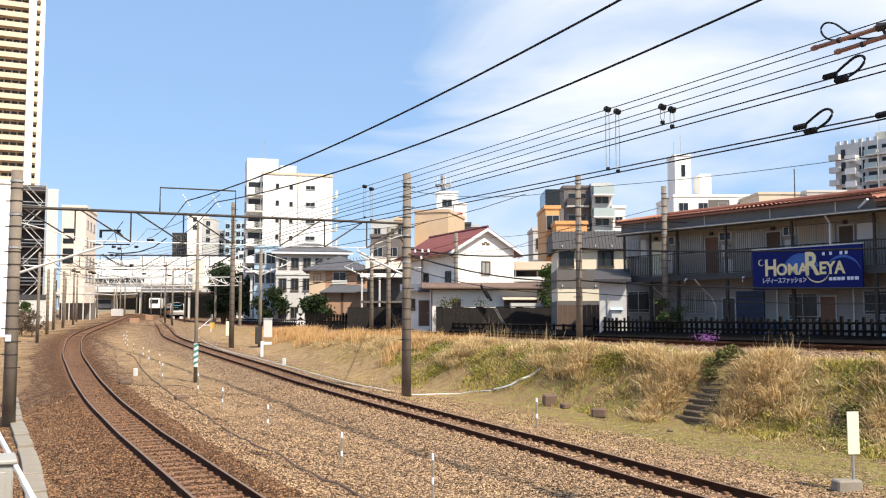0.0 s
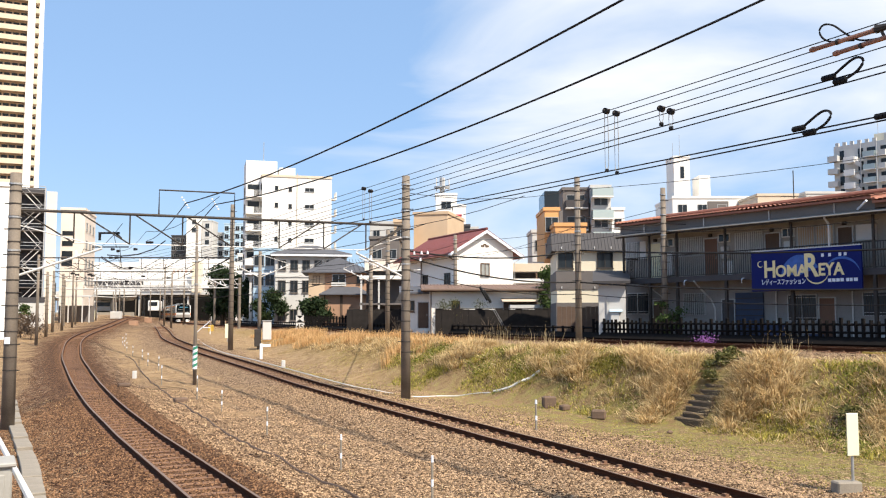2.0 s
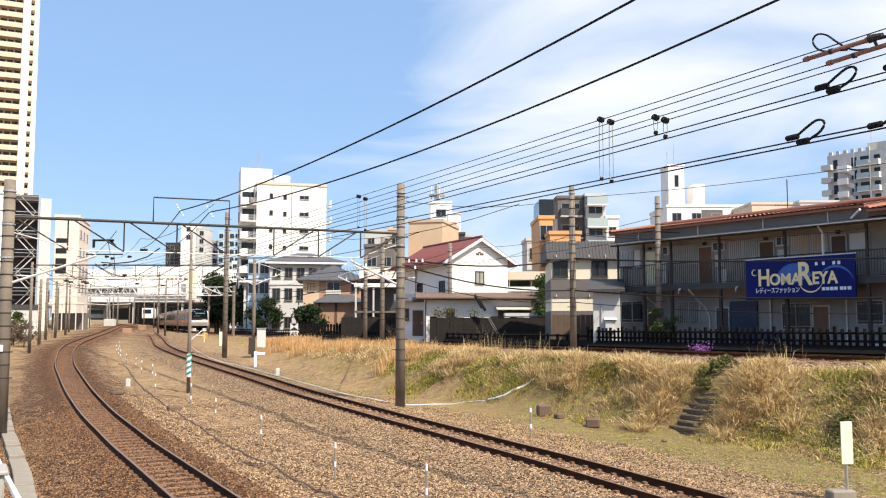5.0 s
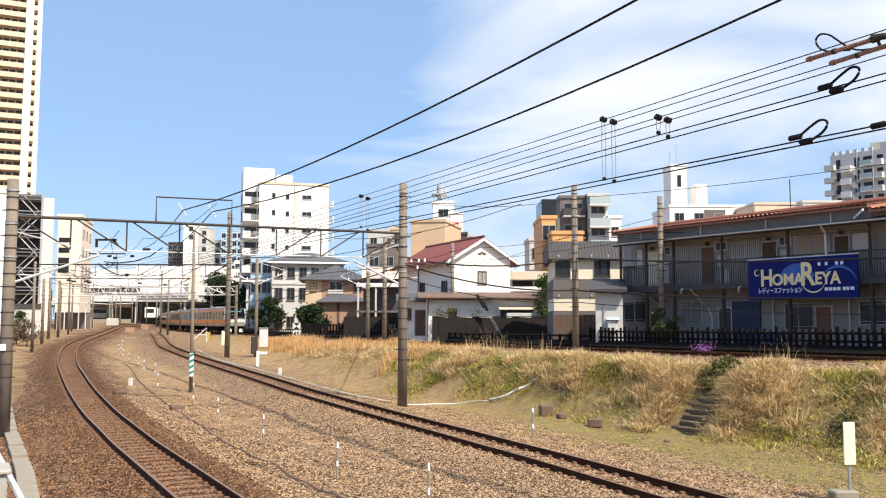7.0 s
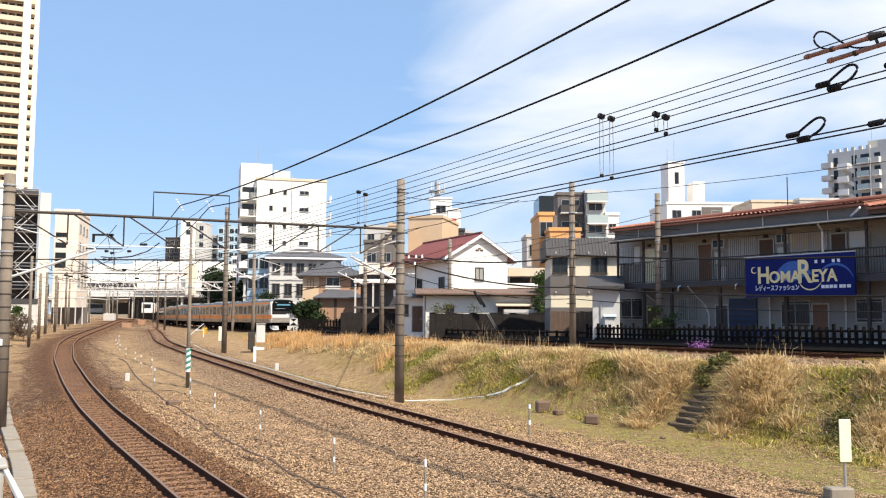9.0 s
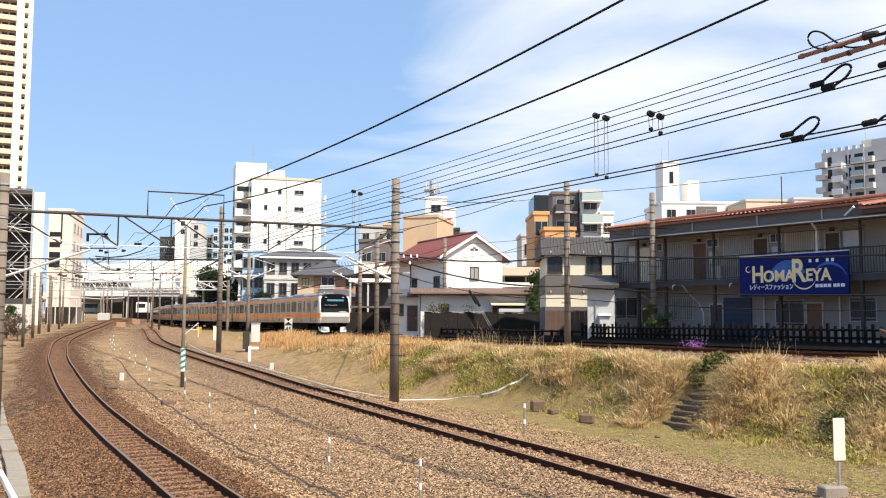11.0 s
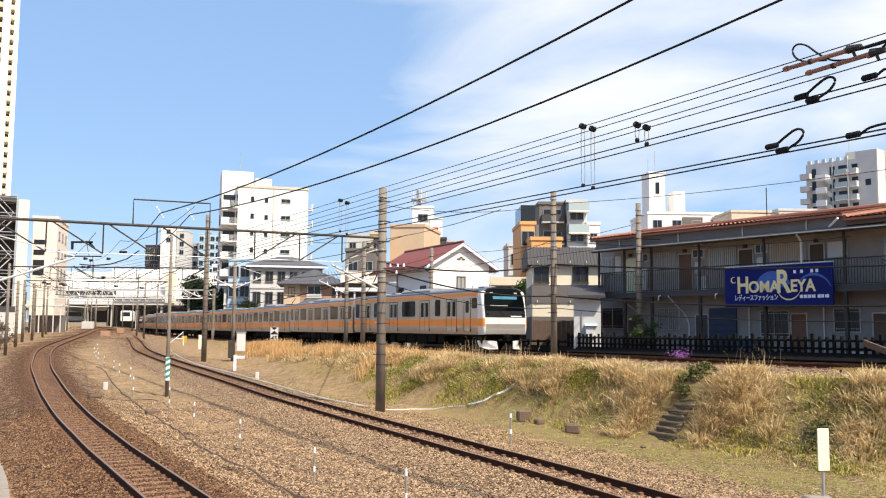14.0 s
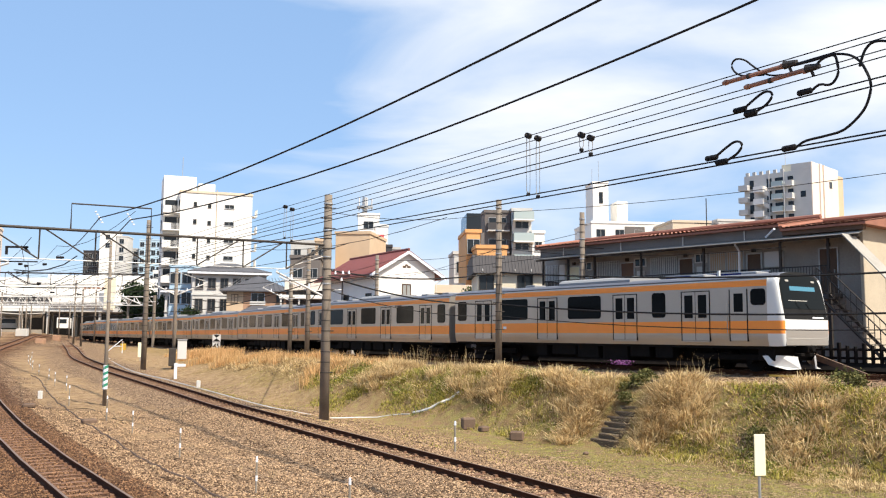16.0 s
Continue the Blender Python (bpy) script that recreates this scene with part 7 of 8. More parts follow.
def build_grass():
    rng = np.random.default_rng(7)
    P = lambda n, *a: bank_places(rng, n, *a)
    # amber reeds along the crest
    for s0, s1, d0, d1, n in ((27, 34, 4.2, 7, 50), (34, 47, 5.0, 8.0, 62), (47, 56, 4.0, 7.5, 55), (20, 25, 5.5, 8, 24), (57, 66, 4.0, 7.0, 30)):
        blades("reed_grass", *clustered(rng, n, 7, s0, s1, d0, d1), 60, 0.22, 0.3 if s0 > 50 else 0.4, 0.62 if s0 > 50 else 0.9, 0.015, 0.25, M["amber"], "amber dry reed grass along the bank", rng)
    C = lambda n, k, *a: clustered(rng, n, k, *a)
    # straw tussocks on the slope, in drooping heaps
    for s0, s1, d0, d1, n, k in ((16.5, 19.5, 5.4, 7.4, 34, 4), (19.5, 25, 5.6, 7.4, 24, 7), (9, 16, 5.4, 7.4, 42, 12), (25, 36, 5.5, 8.0, 26, 8), (1.0, 4.8, 5.4, 7.6, 95, 12), (-6, 0.5, 4.6, 6.4, 22, 7), (6, 9, 5.2, 6.2, 12, 4)):
        blades("dry_grass", *C(n, k, s0, s1, d0, d1), 160, 0.13, 0.2, 0.66, 0.015, 1.4, M["straw"], "drooping straw-coloured tussocks on the bank", rng)
    # trampled straw lying flat over the slope
    blades("flat_straw", *P(620, -14, 40, 3.9, 8.2), 36, 0.28, 0.12, 0.34, 0.012, 2.4, M["straw"], "matted dry straw lying on the bank", rng)
    blades("flat_straw", *P(300, -14, 40, 3.9, 8.2), 30, 0.3, 0.12, 0.3, 0.012, 2.2, M["deadgrass"], "matted brown dead grass on the bank", rng)
    # green among it
    for s0, s1, d0, d1, n, k in ((4, 15.5, 5.4, 8.6, 95, 20), (-14, 0, 3.9, 7.2, 150, 18), (13, 23, 6.6, 9.8, 80, 14), (0, 4, 6.6, 8.6, 20, 7), (7, 13, 6.0, 8.0, 70, 8)):
        blades("green_grass", *C(n, k, s0, s1, d0, d1), 75, 0.24, 0.08, 0.26, 0.017, 1.2, M["blade"], "fresh green grass among the straw", rng)
    for s0, s1, d0, d1, n, k in ((4.5, 16, 5.3, 8.0, 70, 14), (-14, -1, 4.0, 7.2, 110, 14), (17, 24, 6.3, 8.6, 40, 8)):
        leafy_weeds(*C(n, k, s0, s1, d0, d1), rng)
    # short cover on the flat and the slope
    blades("short_grass", *P(2600, -14, 30, 6.0, 13), 16, 0.3, 0.03, 0.09, 0.008, 0.8, M["blade"], "short green grass at the foot of the bank", rng)
    blades("short_grass", *P(900, -14, 60, 3.4, 7.8), 16, 0.3, 0.06, 0.16, 0.008, 1.1, M["straw"], "short dry grass on the bank", rng)
    blades("short_grass", *P(800, -14, 60, 7.8, 12), 14, 0.35, 0.03, 0.08, 0.008, 1.0, M["straw"], "short dry grass at the foot of the bank", rng)
    # seed stalks standing above the rest
    for s0, s1, d0, d1, n in ((15.5, 18.8, 4.4, 6.2, 24), (1.6, 3.4, 3.6, 4.3, 5), (13.5, 15.5, 4.4, 5.4, 5)):
        blades("seed_stalks", *P(n, s0, s1, d0, d1), 4, 0.3, 0.8, 1.5, 0.005, 0.3, M["straw"], "tall dry seed stalks on the bank", rng)
    # sparse weeds between the tracks
    x = rng.uniform(-16, 3, 260)
    y = rng.uniform(17, 50, 260)
    k = (line_distance(x, y, LEFT_LINE)[0] > 1.6) & (line_distance(x, y, MID_LINE)[0] > 1.8)
    blades("weeds", x[k], y[k], 7, 0.08, 0.05, 0.18, 0.008, 0.8, M["straw"], "sparse dry weeds between the tracks", rng)


def leaf_cloud(rng, places, size, bm_v, bm_f):
    for p in places:
        a, b = rng.normal(size=3), rng.normal(size=3)
        a /= np.linalg.norm(a)
        b -= a * (a @ b)
        b /= np.linalg.norm(b)
        s = size * rng.uniform(0.6, 1.4)
        o = len(bm_v)
        bm_v += [tuple(p - a * s), tuple(p - b * s * 0.5), tuple(p + a * s), tuple(p + b * s * 0.5)]
        bm_f.append((o, o + 1, o + 2, o + 3))


def tree(x, y, height, radius, trunk, material, label, seed, category="tree", leaves=1600, size=0.16, conical=False, name="tree"):
    """A tapered trunk with limbs, and a crown of leaf clumps with gaps."""
    rng = np.random.default_rng(seed)
    z = ground_z(x, y) - 0.1
    t = empty(name, pose(x, y, z), label, category)
    bm = cyl((0, 0, 0), (0.1, 0, height * 0.7), trunk, trunk * 0.4, 8)
    clumps = []
    for i in range(int(7 + height * 1.3)):
        h = height * rng.uniform(0.25, 0.97)
        r = radius * ((1.05 - h / height) * 1.3 if conical else math.sin(min(1, (h / height - 0.12) * 1.15) * math.pi) ** 0.6) * rng.uniform(0.5, 1.0)
        a = rng.uniform(0, 2 * math.pi)
        c = Vector((math.cos(a) * r, math.sin(a) * r, h))
        cyl((0.05, 0, min(h * 0.75, height * 0.65)), c, trunk * 0.35, trunk * 0.08, 5, bm)
        clumps.append(c)
    part("trunk", bm, M["bark"], t)
    v, f = [], []
    for c in clumps:
        n = leaves // len(clumps)
        q = rng.normal(size=(n, 3)) * np.array([1, 1, 0.7]) * radius * 0.27 + np.array(c)
        leaf_cloud(rng, q, size, v, f)
    me = bpy.data.meshes.new("crown")
    me.from_pydata(v, [], f)
    me.materials.append(material)
    ob = new("crown", me)
    ob.parent = t
    return t


def build_plants():
    tree(-40.4, 163, 10.6, 2.9, 0.25, M["leaf"], "dense dark evergreen tree by the station", 1, leaves=5000, size=0.3)
    tree(-35.3, 153, 9.0, 2.7, 0.22, M["leaf"], "dense dark evergreen tree by the station", 2, leaves=5000, size=0.3)
    tree(-40.6, 162, 10.2, 2.7, 0.22, M["leaf"], "dense dark evergreen tree by the station", 12, leaves=4000, size=0.3)
    tree(-29.4, 138, 7.2, 2.3, 0.18, M["leaf"], "green garden tree behind the line", 3, leaves=4500, size=0.25)
    tree(-24.4, 125, 5.2, 1.9, 0.14, M["leaf"], "green garden tree behind the line", 4, leaves=3500, size=0.22)
    tree(-14.9, 102.5, 3.6, 1.5, 0.14, M["leaf"], "rounded green garden shrub by the brown house", 5, leaves=3500, size=0.18)
    tree(8.35, 68.2, 5.6, 0.85, 0.1, M["leaf2"], "narrow dark garden tree between the houses", 6, leaves=2600, size=0.12)
    tree(8.1, 67.4, 3.6, 0.7, 0.1, M["leaf2"], "small green garden tree between houses", 7, leaves=1800, size=0.12)
    tree(12.2, 47.0, 2.7, 0.6, 0.05, M["leaf2"], "small leafy bush by the power pole", 8, leaves=700, size=0.1)
    for x, y, r, sd, h in ((9.05, 29.95, 0.3, 21, 0.42), (9.4, 30.15, 0.36, 22, 0.5), (9.75, 30.35, 0.36, 23, 0.5), (10.05, 30.5, 0.3, 29, 0.42), (14.9, 26.2, 0.5, 33, 0.6), (11.9, 25.7, 0.34, 24, 0.4)):
        tree(x, y, h, r, 0.03, M["olive"], "low olive green shrub on the bank", sd, "shrub", 1100, 0.055, name="shrub")
    for x, y, sd in ((1.0, 66.9, 51), (3.0, 67.0, 52), (0.2, 67.1, 53)):
        tree(x, y, 2.9, 0.7, 0.04, M["olive"], "thin leafy garden shrub before the white wall", sd, "shrub", 420, 0.06, name="shrub")
    fl = tree(12.75, 42.0, 0.32, 0.4, 0.02, M["leaf2"], "bush of violet flowers beside the rails", 31, "flowers", 220, 0.035, name="flower_bush")
    rng = np.random.default_rng(5)
    v, f = [], []
    q = rng.normal(size=(900, 3)) * np.array([0.34, 0.3, 0.15]) + np.array([0, 0, 0.38])
    leaf_cloud(rng, q, 0.035, v, f)
    me = bpy.data.meshes.new("blossom")
    me.from_pydata(v, [], f)
    me.materials.append(M["petal"])
    ob = new("blossom", me)
    ob.parent = fl
    # bare brown stems in front of the fences
    for x, y in ((-0.2, 66.6), (1.4, 66.2), (-3.9, 76.0), (-2.0, 72.0), (3.4, 65.6)):
        r2 = random.Random(int(x * 10) + 77)
        bm = bmesh.new()
        z = ground_z(x, y)
        for i in range(16):
            a, l = r2.uniform(0, 6.28), r2.uniform(0.6, 1.9)
            tube([(x, y, z), (x + math.cos(a) * 0.2, y + math.sin(a) * 0.2, z + l * 0.6), (x + math.cos(a) * 0.6, y + math.sin(a) * 0.6, z + l)], 0.012, 4, bm)
        tagged(link_bm("bare_bush", bm, M["bark"]), "bare brown twiggy bush by the fence", "shrub", "bare bushes")


def build_stones():
    """Loose ballast stones round the near tracks, too many to count."""
    rng = np.random.default_rng(11)
    n = 150000
    x, y = rng.uniform(-15, 12, n), 10 + 30 * rng.uniform(0, 1, n) ** 1.4
    z, d, dl, dm, up, s = terrain(x, y)
    keep = (up < 0.1) & ((dm < 4.2) | (dl < 4.5)) & (np.abs(dl - 0.567) > 0.1) & (np.abs(dm - 0.567) > 0.1)
    x, y, z = x[keep], y[keep], z[keep]
    n = len(x)
    r = rng.uniform(0.014, 0.031, n)
    base = np.array([(1, 0, 0), (0, 1, 0), (-1, 0, 0), (0, -1, 0), (0.2, 0.1, 0.85), (-0.1, 0, -0.8)])
    v = base[None] * r[:, None, None] * rng.uniform(0.65, 1.2, (n, 6, 3))
    a = rng.uniform(0, 6.28, n)
    c, sn = np.cos(a)[:, None], np.sin(a)[:, None]
    w = np.stack([v[..., 0] * c - v[..., 1] * sn + x[:, None], v[..., 0] * sn + v[..., 1] * c + y[:, None], v[..., 2] + z[:, None] + 0.008], 2)
    rusty = (dl[keep] < 1.5) | ((dl[keep] < 6) & (x < np.interp(y, LEFT_LINE[:, 1], LEFT_LINE[:, 0])))
    for near, m, label in ((True, M["ruststone"], "rust-stained ballast stones along the rails"), (False, M["ballaststone"], "loose brown ballast stones along the rails")):
        pick = w[rusty == near]
        i = np.arange(len(pick))[:, None] * 6
        faces = []
        for t in ((0, 1, 4), (1, 2, 4), (2, 3, 4), (3, 0, 4), (1, 0, 5), (2, 1, 5), (3, 2, 5), (0, 3, 5)):
            faces += (i + list(t)).tolist()
        me = bpy.data.meshes.new("ballast_stones")
        me.from_pydata(pick.reshape(-1, 3).tolist(), [], faces)
        me.materials.append(m)
        tagged(new("ballast_stones", me), label, "ballast", kind="stuff")


build_grass()
build_plants()
build_stones()


# ---------------------------------------------------------------- lineside things
def on_ground(name, x, y, bm, material, label, category, group="", turn=0.0, sink=0.02):
    o = tagged(link_bm(name, bm, material), label, category, group)
    o.matrix_world = pose(x, y, ground_z(x, y) - sink, 0, 0, turn)
    return o


def bank_stairs():
    """Worn concrete steps up the bank."""
    n = 12
    s = empty("bank_stairs", pose(8.0, 29.15, 0.08, 0, 0, 30), "worn mossy concrete steps up the grassy bank", "stairs")
    for i in range(n):
        z = min(-0.16 + i * 0.176, 1.9)
        part("step", bx(i * 0.2 - 0.03, i * 0.2 + 0.24, -0.56 + 0.07 * (i * 5 % 3), 0.54 - 0.06 * (i * 3 % 4), z - 0.3, z + 0.03, 0.03), M["stepstone"], s)

def peg(x, y, h, r, label, cap=None):
    o = on_ground("marker_peg", x, y, cyl((0, 0, 0), (0, 0, h), r, r * 0.9, 8), M["concrete"], label, "marker post", "marker pegs")
    part("cap", cyl((0, 0, h - 0.12), (0, 0, h + 0.01), r * 1.1, r * 0.9, 8), cap or M["signwhite"], o, "white painted top")
    part("ring", cyl((0, 0, h * 0.35), (0, 0, h * 0.5), r * 1.05, None, 8), M["signwhite"], o)


def cable(name, pts, r, material, label):
    """A pipe or cable lying on the ground."""
    line = smooth_line(pts, 0.4)
    z = terrain(line[:, 0], line[:, 1])[0]
    return tagged(link_bm(name, tube([(p[0], p[1], h + r * 0.35) for p, h in zip(line, z)], r, 6), material), label, "pipe")


def lineside():
    bank_stairs()
    for x, y, h in ((-15.6, 48.7, 0.8), (-10.2, 36.9, 1.0), (-8.0, 32.2, 0.8), (-5.3, 26.9, 0.85), (-2.4, 21.1, 0.85), (-0.2, 17.5, 0.9), (-13.4, 42.3, 0.95), (-17.4, 52.3, 0.8), (-19.0, 56, 0.7),
                    (-21.0, 60, 0.7), (-23.2, 65, 0.7), (-24.8, 69, 0.7), (-26.4, 73, 0.7), (-28.3, 79, 0.7)):
        peg(x, y, h, 0.025, "thin white-topped marker peg between the tracks")
    peg(2.9, 27.5, 0.95, 0.035, "thin brown stake with white top", M["signwhite"])
    for x, y in ((-15.7, 45.2), (-9.05, 50.4)):
        on_ground("marker_block", x, y, bx(-0.1, 0.1, -0.08, 0.08, 0, 0.4, 0.02), M["acwhite"], "short white concrete marker block", "marker post", "marker blocks")
    # cables and pipes on the ground
    cable("ground_cable", [(-21.5, 60), (-19.4, 55.7), (-15.6, 46.5), (-9.8, 34), (-6.1, 26.3), (-1.9, 18.4), (1.5, 12)], 0.034, M["wood"], "thin dark cable lying between the tracks")
    cable("cable_duct", [(-24.1, 86), (-16.5, 64), (-11.2, 53.5), (-8.7, 48.7), (-4.6, 41.2), (-2.0, 38.2)], 0.03, M["acwhite"], "white cable duct beside the track")
    cable("cable_duct", [(-1.3, 37.4), (0.4, 37.7), (1.5, 37.2), (2.05, 36.7)], 0.03, M["acwhite"], "thin white cable duct beside the pole")
    cable("cable_duct", [(2.13, 36.65), (2.71, 36.25), (3.4, 36.15), (4.15, 36.1)], 0.065, M["acwhite"], "white cable duct climbing the bank")
    cable("cable_duct", [(7.2, 36.6), (8.9, 34.4), (10.2, 32.6), (10.8, 31.4)], 0.03, M["acwhite"], "pale cable duct along the crest")
    cable("ground_cable", [(-13.8, 40), (-12.2, 41.0), (-10.2, 37.5), (-9.0, 36.5)], 0.014, M["black"], "black cable lying between the tracks")
    # stones and blocks
    for x, y, w, h, t in ((4.0, 33.3, 0.5, 0.45, 10), (4.5, 32.7, 0.4, 0.22, 40), (5.45, 31.0, 0.5, 0.33, -15), (7.0, 27.4, 0.2, 0.12, 20), (-14.2, 39.6, 0.5, 0.18, 10), (-10.6, 36.0, 0.55, 0.2, 30)):
        on_ground("stone_block", x, y, bx(-w / 2, w / 2, -w * 0.35, w * 0.35, 0, h, 0.05), M["stone"], "weathered stone block lying in the grass", "stone", "stone blocks", t)
    # yellow-white marker board on a post
    m = empty("marker_board", pose(8.55, 18.6, ground_z(8.55, 18.6), 0, 0, 6), "cream marker board on a post in a concrete foot", "marker board")
    part("foot", bx(-0.42, 0.12, -0.16, 0.16, -0.1, 0.2, 0.03), M["concrete"], m)
    part("post", cyl((0, 0, 0.1), (0, 0, 1.55), 0.03, None, 10), M["steel"], m)
    part("board", bx(-0.13, 0.13, -0.055, -0.03, 0.72, 1.6, 0.008), M["yellow"], m, "pale cream board")
    # speed board: crossed triangles over the number
    q = empty("speed_sign", pose(-13.9, 86, ground_z(-13.9, 86) + 0.15, 0, 0, 8) @ Matrix.Scale(0.76, 4), "black and white speed restriction board on a post", "sign")
    part("post", cyl((0, 0.04, -0.3), (0, 0.04, 2.2), 0.04, None, 8), M["steel"], q)
    up = part("board", bx(-0.5, 0.5, -0.03, 0.0, 1.15, 2.1, 0.01), M["acwhite"], q)
    for pts in (((-0.42, 2.06), (0.42, 2.06), (0.0, 1.68)), ((-0.5, 1.2), (0.5, 1.2), (0.0, 1.6))):
        part("triangle", prism([(a, c) for a, c in pts], -0.045, -0.031, axis="y"), M["black"], up)
    low = part("number_board", bx(-0.48, 0.48, -0.03, 0.0, 0.2, 1.1, 0.01), M["acwhite"], q)
    text_mesh("45", 0.85, 0.006, M["black"], low, Matrix.Translation((0, -0.04, 0.36)) @ Matrix.Rotation(radians(90), 4, "X"), bevel=0.02)
    # relay cabinet on a pole, white tee, yellow boards
    c = empty("relay_cabinet", pose(-13.6, 66.8, ground_z(-13.6, 66.8), 0, 0, 10), "grey relay cabinet mounted by a pole", "cabinet")
    part("body", bx(0.0, 0.65, -0.3, 0.2, 0.7, 2.1, 0.03), M["acwhite"], c)
    part("hood", bx(-0.05, 0.7, -0.35, 0.25, 2.1, 2.17, 0.01), M["steel"], c)
    part("junction_box", bx(-0.6, -0.1, -0.25, 0.15, 0.2, 1.5, 0.03), M["darksteel"], c, "dark junction box")
    t = empty("gradient_post", pose(-11.8, 57.6, ground_z(-11.8, 57.6), 0, 0, 5), "white tee-shaped gradient post", "post")
    part("post", bx(-0.09, 0.09, -0.06, 0.06, 0, 1.0, 0.01), M["signwhite"], t)
    part("arm", bx(-0.05, 0.6, -0.05, 0.05, 0.78, 0.95, 0.01), M["signwhite"], t)
    y = empty("marker_board", pose(-19.0, 78, ground_z(-19, 78), 0, 0, 5), "plain yellow board on a short post", "marker board")
    part("board", bx(-0.2, 0.2, -0.02, 0.02, 0.35, 1.6, 0.01), M["yellow"], y)
    part("post", bx(-0.03, 0.03, 0.02, 0.06, 0, 1.5), M["steel"], y)
    # green and white stripes round the slim pole
    st = empty("striped_sleeve", pose(-11.8, 42.2, ground_z(-11.8, 42.2)), "green and white striped sleeve on a slim pole", "marker")
    part("sleeve", cyl((0, 0, 0.75), (0, 0, 1.85), 0.112, None, 14), M["signwhite"], st)
    for k in range(4):
        bm = bmesh.new()
        prev = None
        for i in range(13):
            a = 2 * math.pi * i / 12
            z = 0.78 + k * 0.27 + 0.16 * abs(6 - i) / 6
            cur = [bm.verts.new((math.cos(a) * 0.115, math.sin(a) * 0.115, z + e)) for e in (0, 0.13)]
            if prev:
                bm.faces.new((prev[0], cur[0], cur[1], prev[1]))
            prev = cur
        part("stripe", bm, M["green"], st, "green stripe")
    # rails' yellow bench-like frame on the crest
    f = empty("cable_stand", pose(13.6, 28.1, ground_z(13.6, 28.1), 0, 0, -58), "small yellow and dark cable stand", "stand")
    for x in (0.0, 0.55):
        part("leg", bx(x - 0.02, x + 0.02, -0.02, 0.02, 0, 0.28), M["darksteel"], f)
    part("bar", bx(-0.25, 0.6, -0.03, 0.03, 0.26, 0.32), M["yellowpaint"], f)


def fences():
    """Old sleeper fence behind the train's line: posts, planks and a low slab wall."""
    w = empty("lineside_fence", Matrix(), "dark weathered picket fence along the railway", "fence")
    d0 = -3.3
    prev = None
    for i, s in enumerate(np.arange(-16, 128, 1.0)):
        x, y, z, a = on_line(float(s))
        p = Vector((x + math.cos(a) * d0, y - math.sin(a) * d0, z - 0.2))
        t = Matrix.Translation(p) @ Matrix.Rotation(math.pi / 2 - a, 4, "Z")
        jig = random.uniform(-0.04, 0.04)
        ob = part("post", bx(-0.06, 0.06, -0.06, 0.06, -0.3, 1.25 + jig if s < 22 else 0.85 + jig, 0.01), M["fence"], w)
        ob.matrix_local = t
        if prev is not None:
            for h0, h1 in ((0.62, 0.72), (0.95, 1.05)) if s < 22 else ((0.35, 0.47), (0.68, 0.8)):
                q = part("plank", tube([prev + Vector((0, 0, (h0 + h1) / 2)), p + Vector((0, 0, (h0 + h1) / 2))], (h1 - h0) / 2, 4), M["fence"], w)
            q = part("base_slab", tube([prev + Vector((0, 0, 0.2)), p + Vector((0, 0, 0.2))], 0.3, 4), M["fence"], w)
            if s < 22:
                for k in (0.33, 0.66):
                    c = prev.lerp(p, k)
                    part("picket", bx(c.x - 0.05, c.x + 0.05, c.y - 0.05, c.y + 0.05, c.z + 0.3, c.z + 1.15 + random.uniform(-0.05, 0.05)), M["fence"], w)
        prev = p
    # board fence before the white house
    b = empty("board_fence", pose(-0.5, 66.0, 1.6, 0, 0, 1), "dark brown board fence before the white house", "fence")
    for i in range(20):
        part("board", bx(i * 0.5 - 0.03, i * 0.5 + 0.53, -0.02 - 0.03 * (i % 2), 0.005 - 0.03 * (i % 2), 0, 2.16 - 0.02 * (i % 3), 0.004), M["darkboard"], b)
    part("top_rail", bx(-0.05, 10.05, -0.06, 0.045, 2.16, 2.22), M["darkboard"], b)
    c = empty("board_fence", pose(7.2, 55.2, 1.6, 0, 0, -4), "grey brown board fence before the cream house", "fence")
    for i in range(9):
        part("board", bx(i * 0.3, i * 0.3 + 0.285, -0.02, 0.02, 0, 2.25 - 0.02 * (i % 2), 0.006), M["wood"], c)
    g = empty("board_fence", pose(-8.2, 76.0, 1.7, 0, 0, 3), "dark board fence behind the track", "fence")
    for i in range(16):
        part("board", bx(i * 0.5 - 0.03, i * 0.5 + 0.53, -0.02 - 0.03 * (i % 2), 0.005 - 0.03 * (i % 2), 0, 2.1 + 0.05 * (i % 2)), M["darkboard"], g)
    set_back(g, 1.12)
    k = empty("board_fence", pose(-15.6, 100.5, 1.8, 0, 0, 4), "old wooden slat fence by the brown house", "fence")
    for i in range(26):
        part("slat", bx(i * 0.34, i * 0.34 + 0.26, -0.02, 0.02, 0, 1.5 - 0.05 * (i % 4)), M["fence"], k)
    for h in (0.4, 1.1):
        part("rail", bx(0, 8.8, 0.02, 0.06, h, h + 0.1), M["fence"], k)
    # timber handrail slope at the end of the apartments
    r = empty("ramp_board", pose(17.0, 33.2, 2.0, 0, 0, -58), "sloping grey timber board by the fence", "timber")
    part("board", prism([(0, 1.0), (3.2, -0.1), (3.2, -0.3), (0, 0.75)], -0.06, 0.06, axis="y"), M["stone"], r)


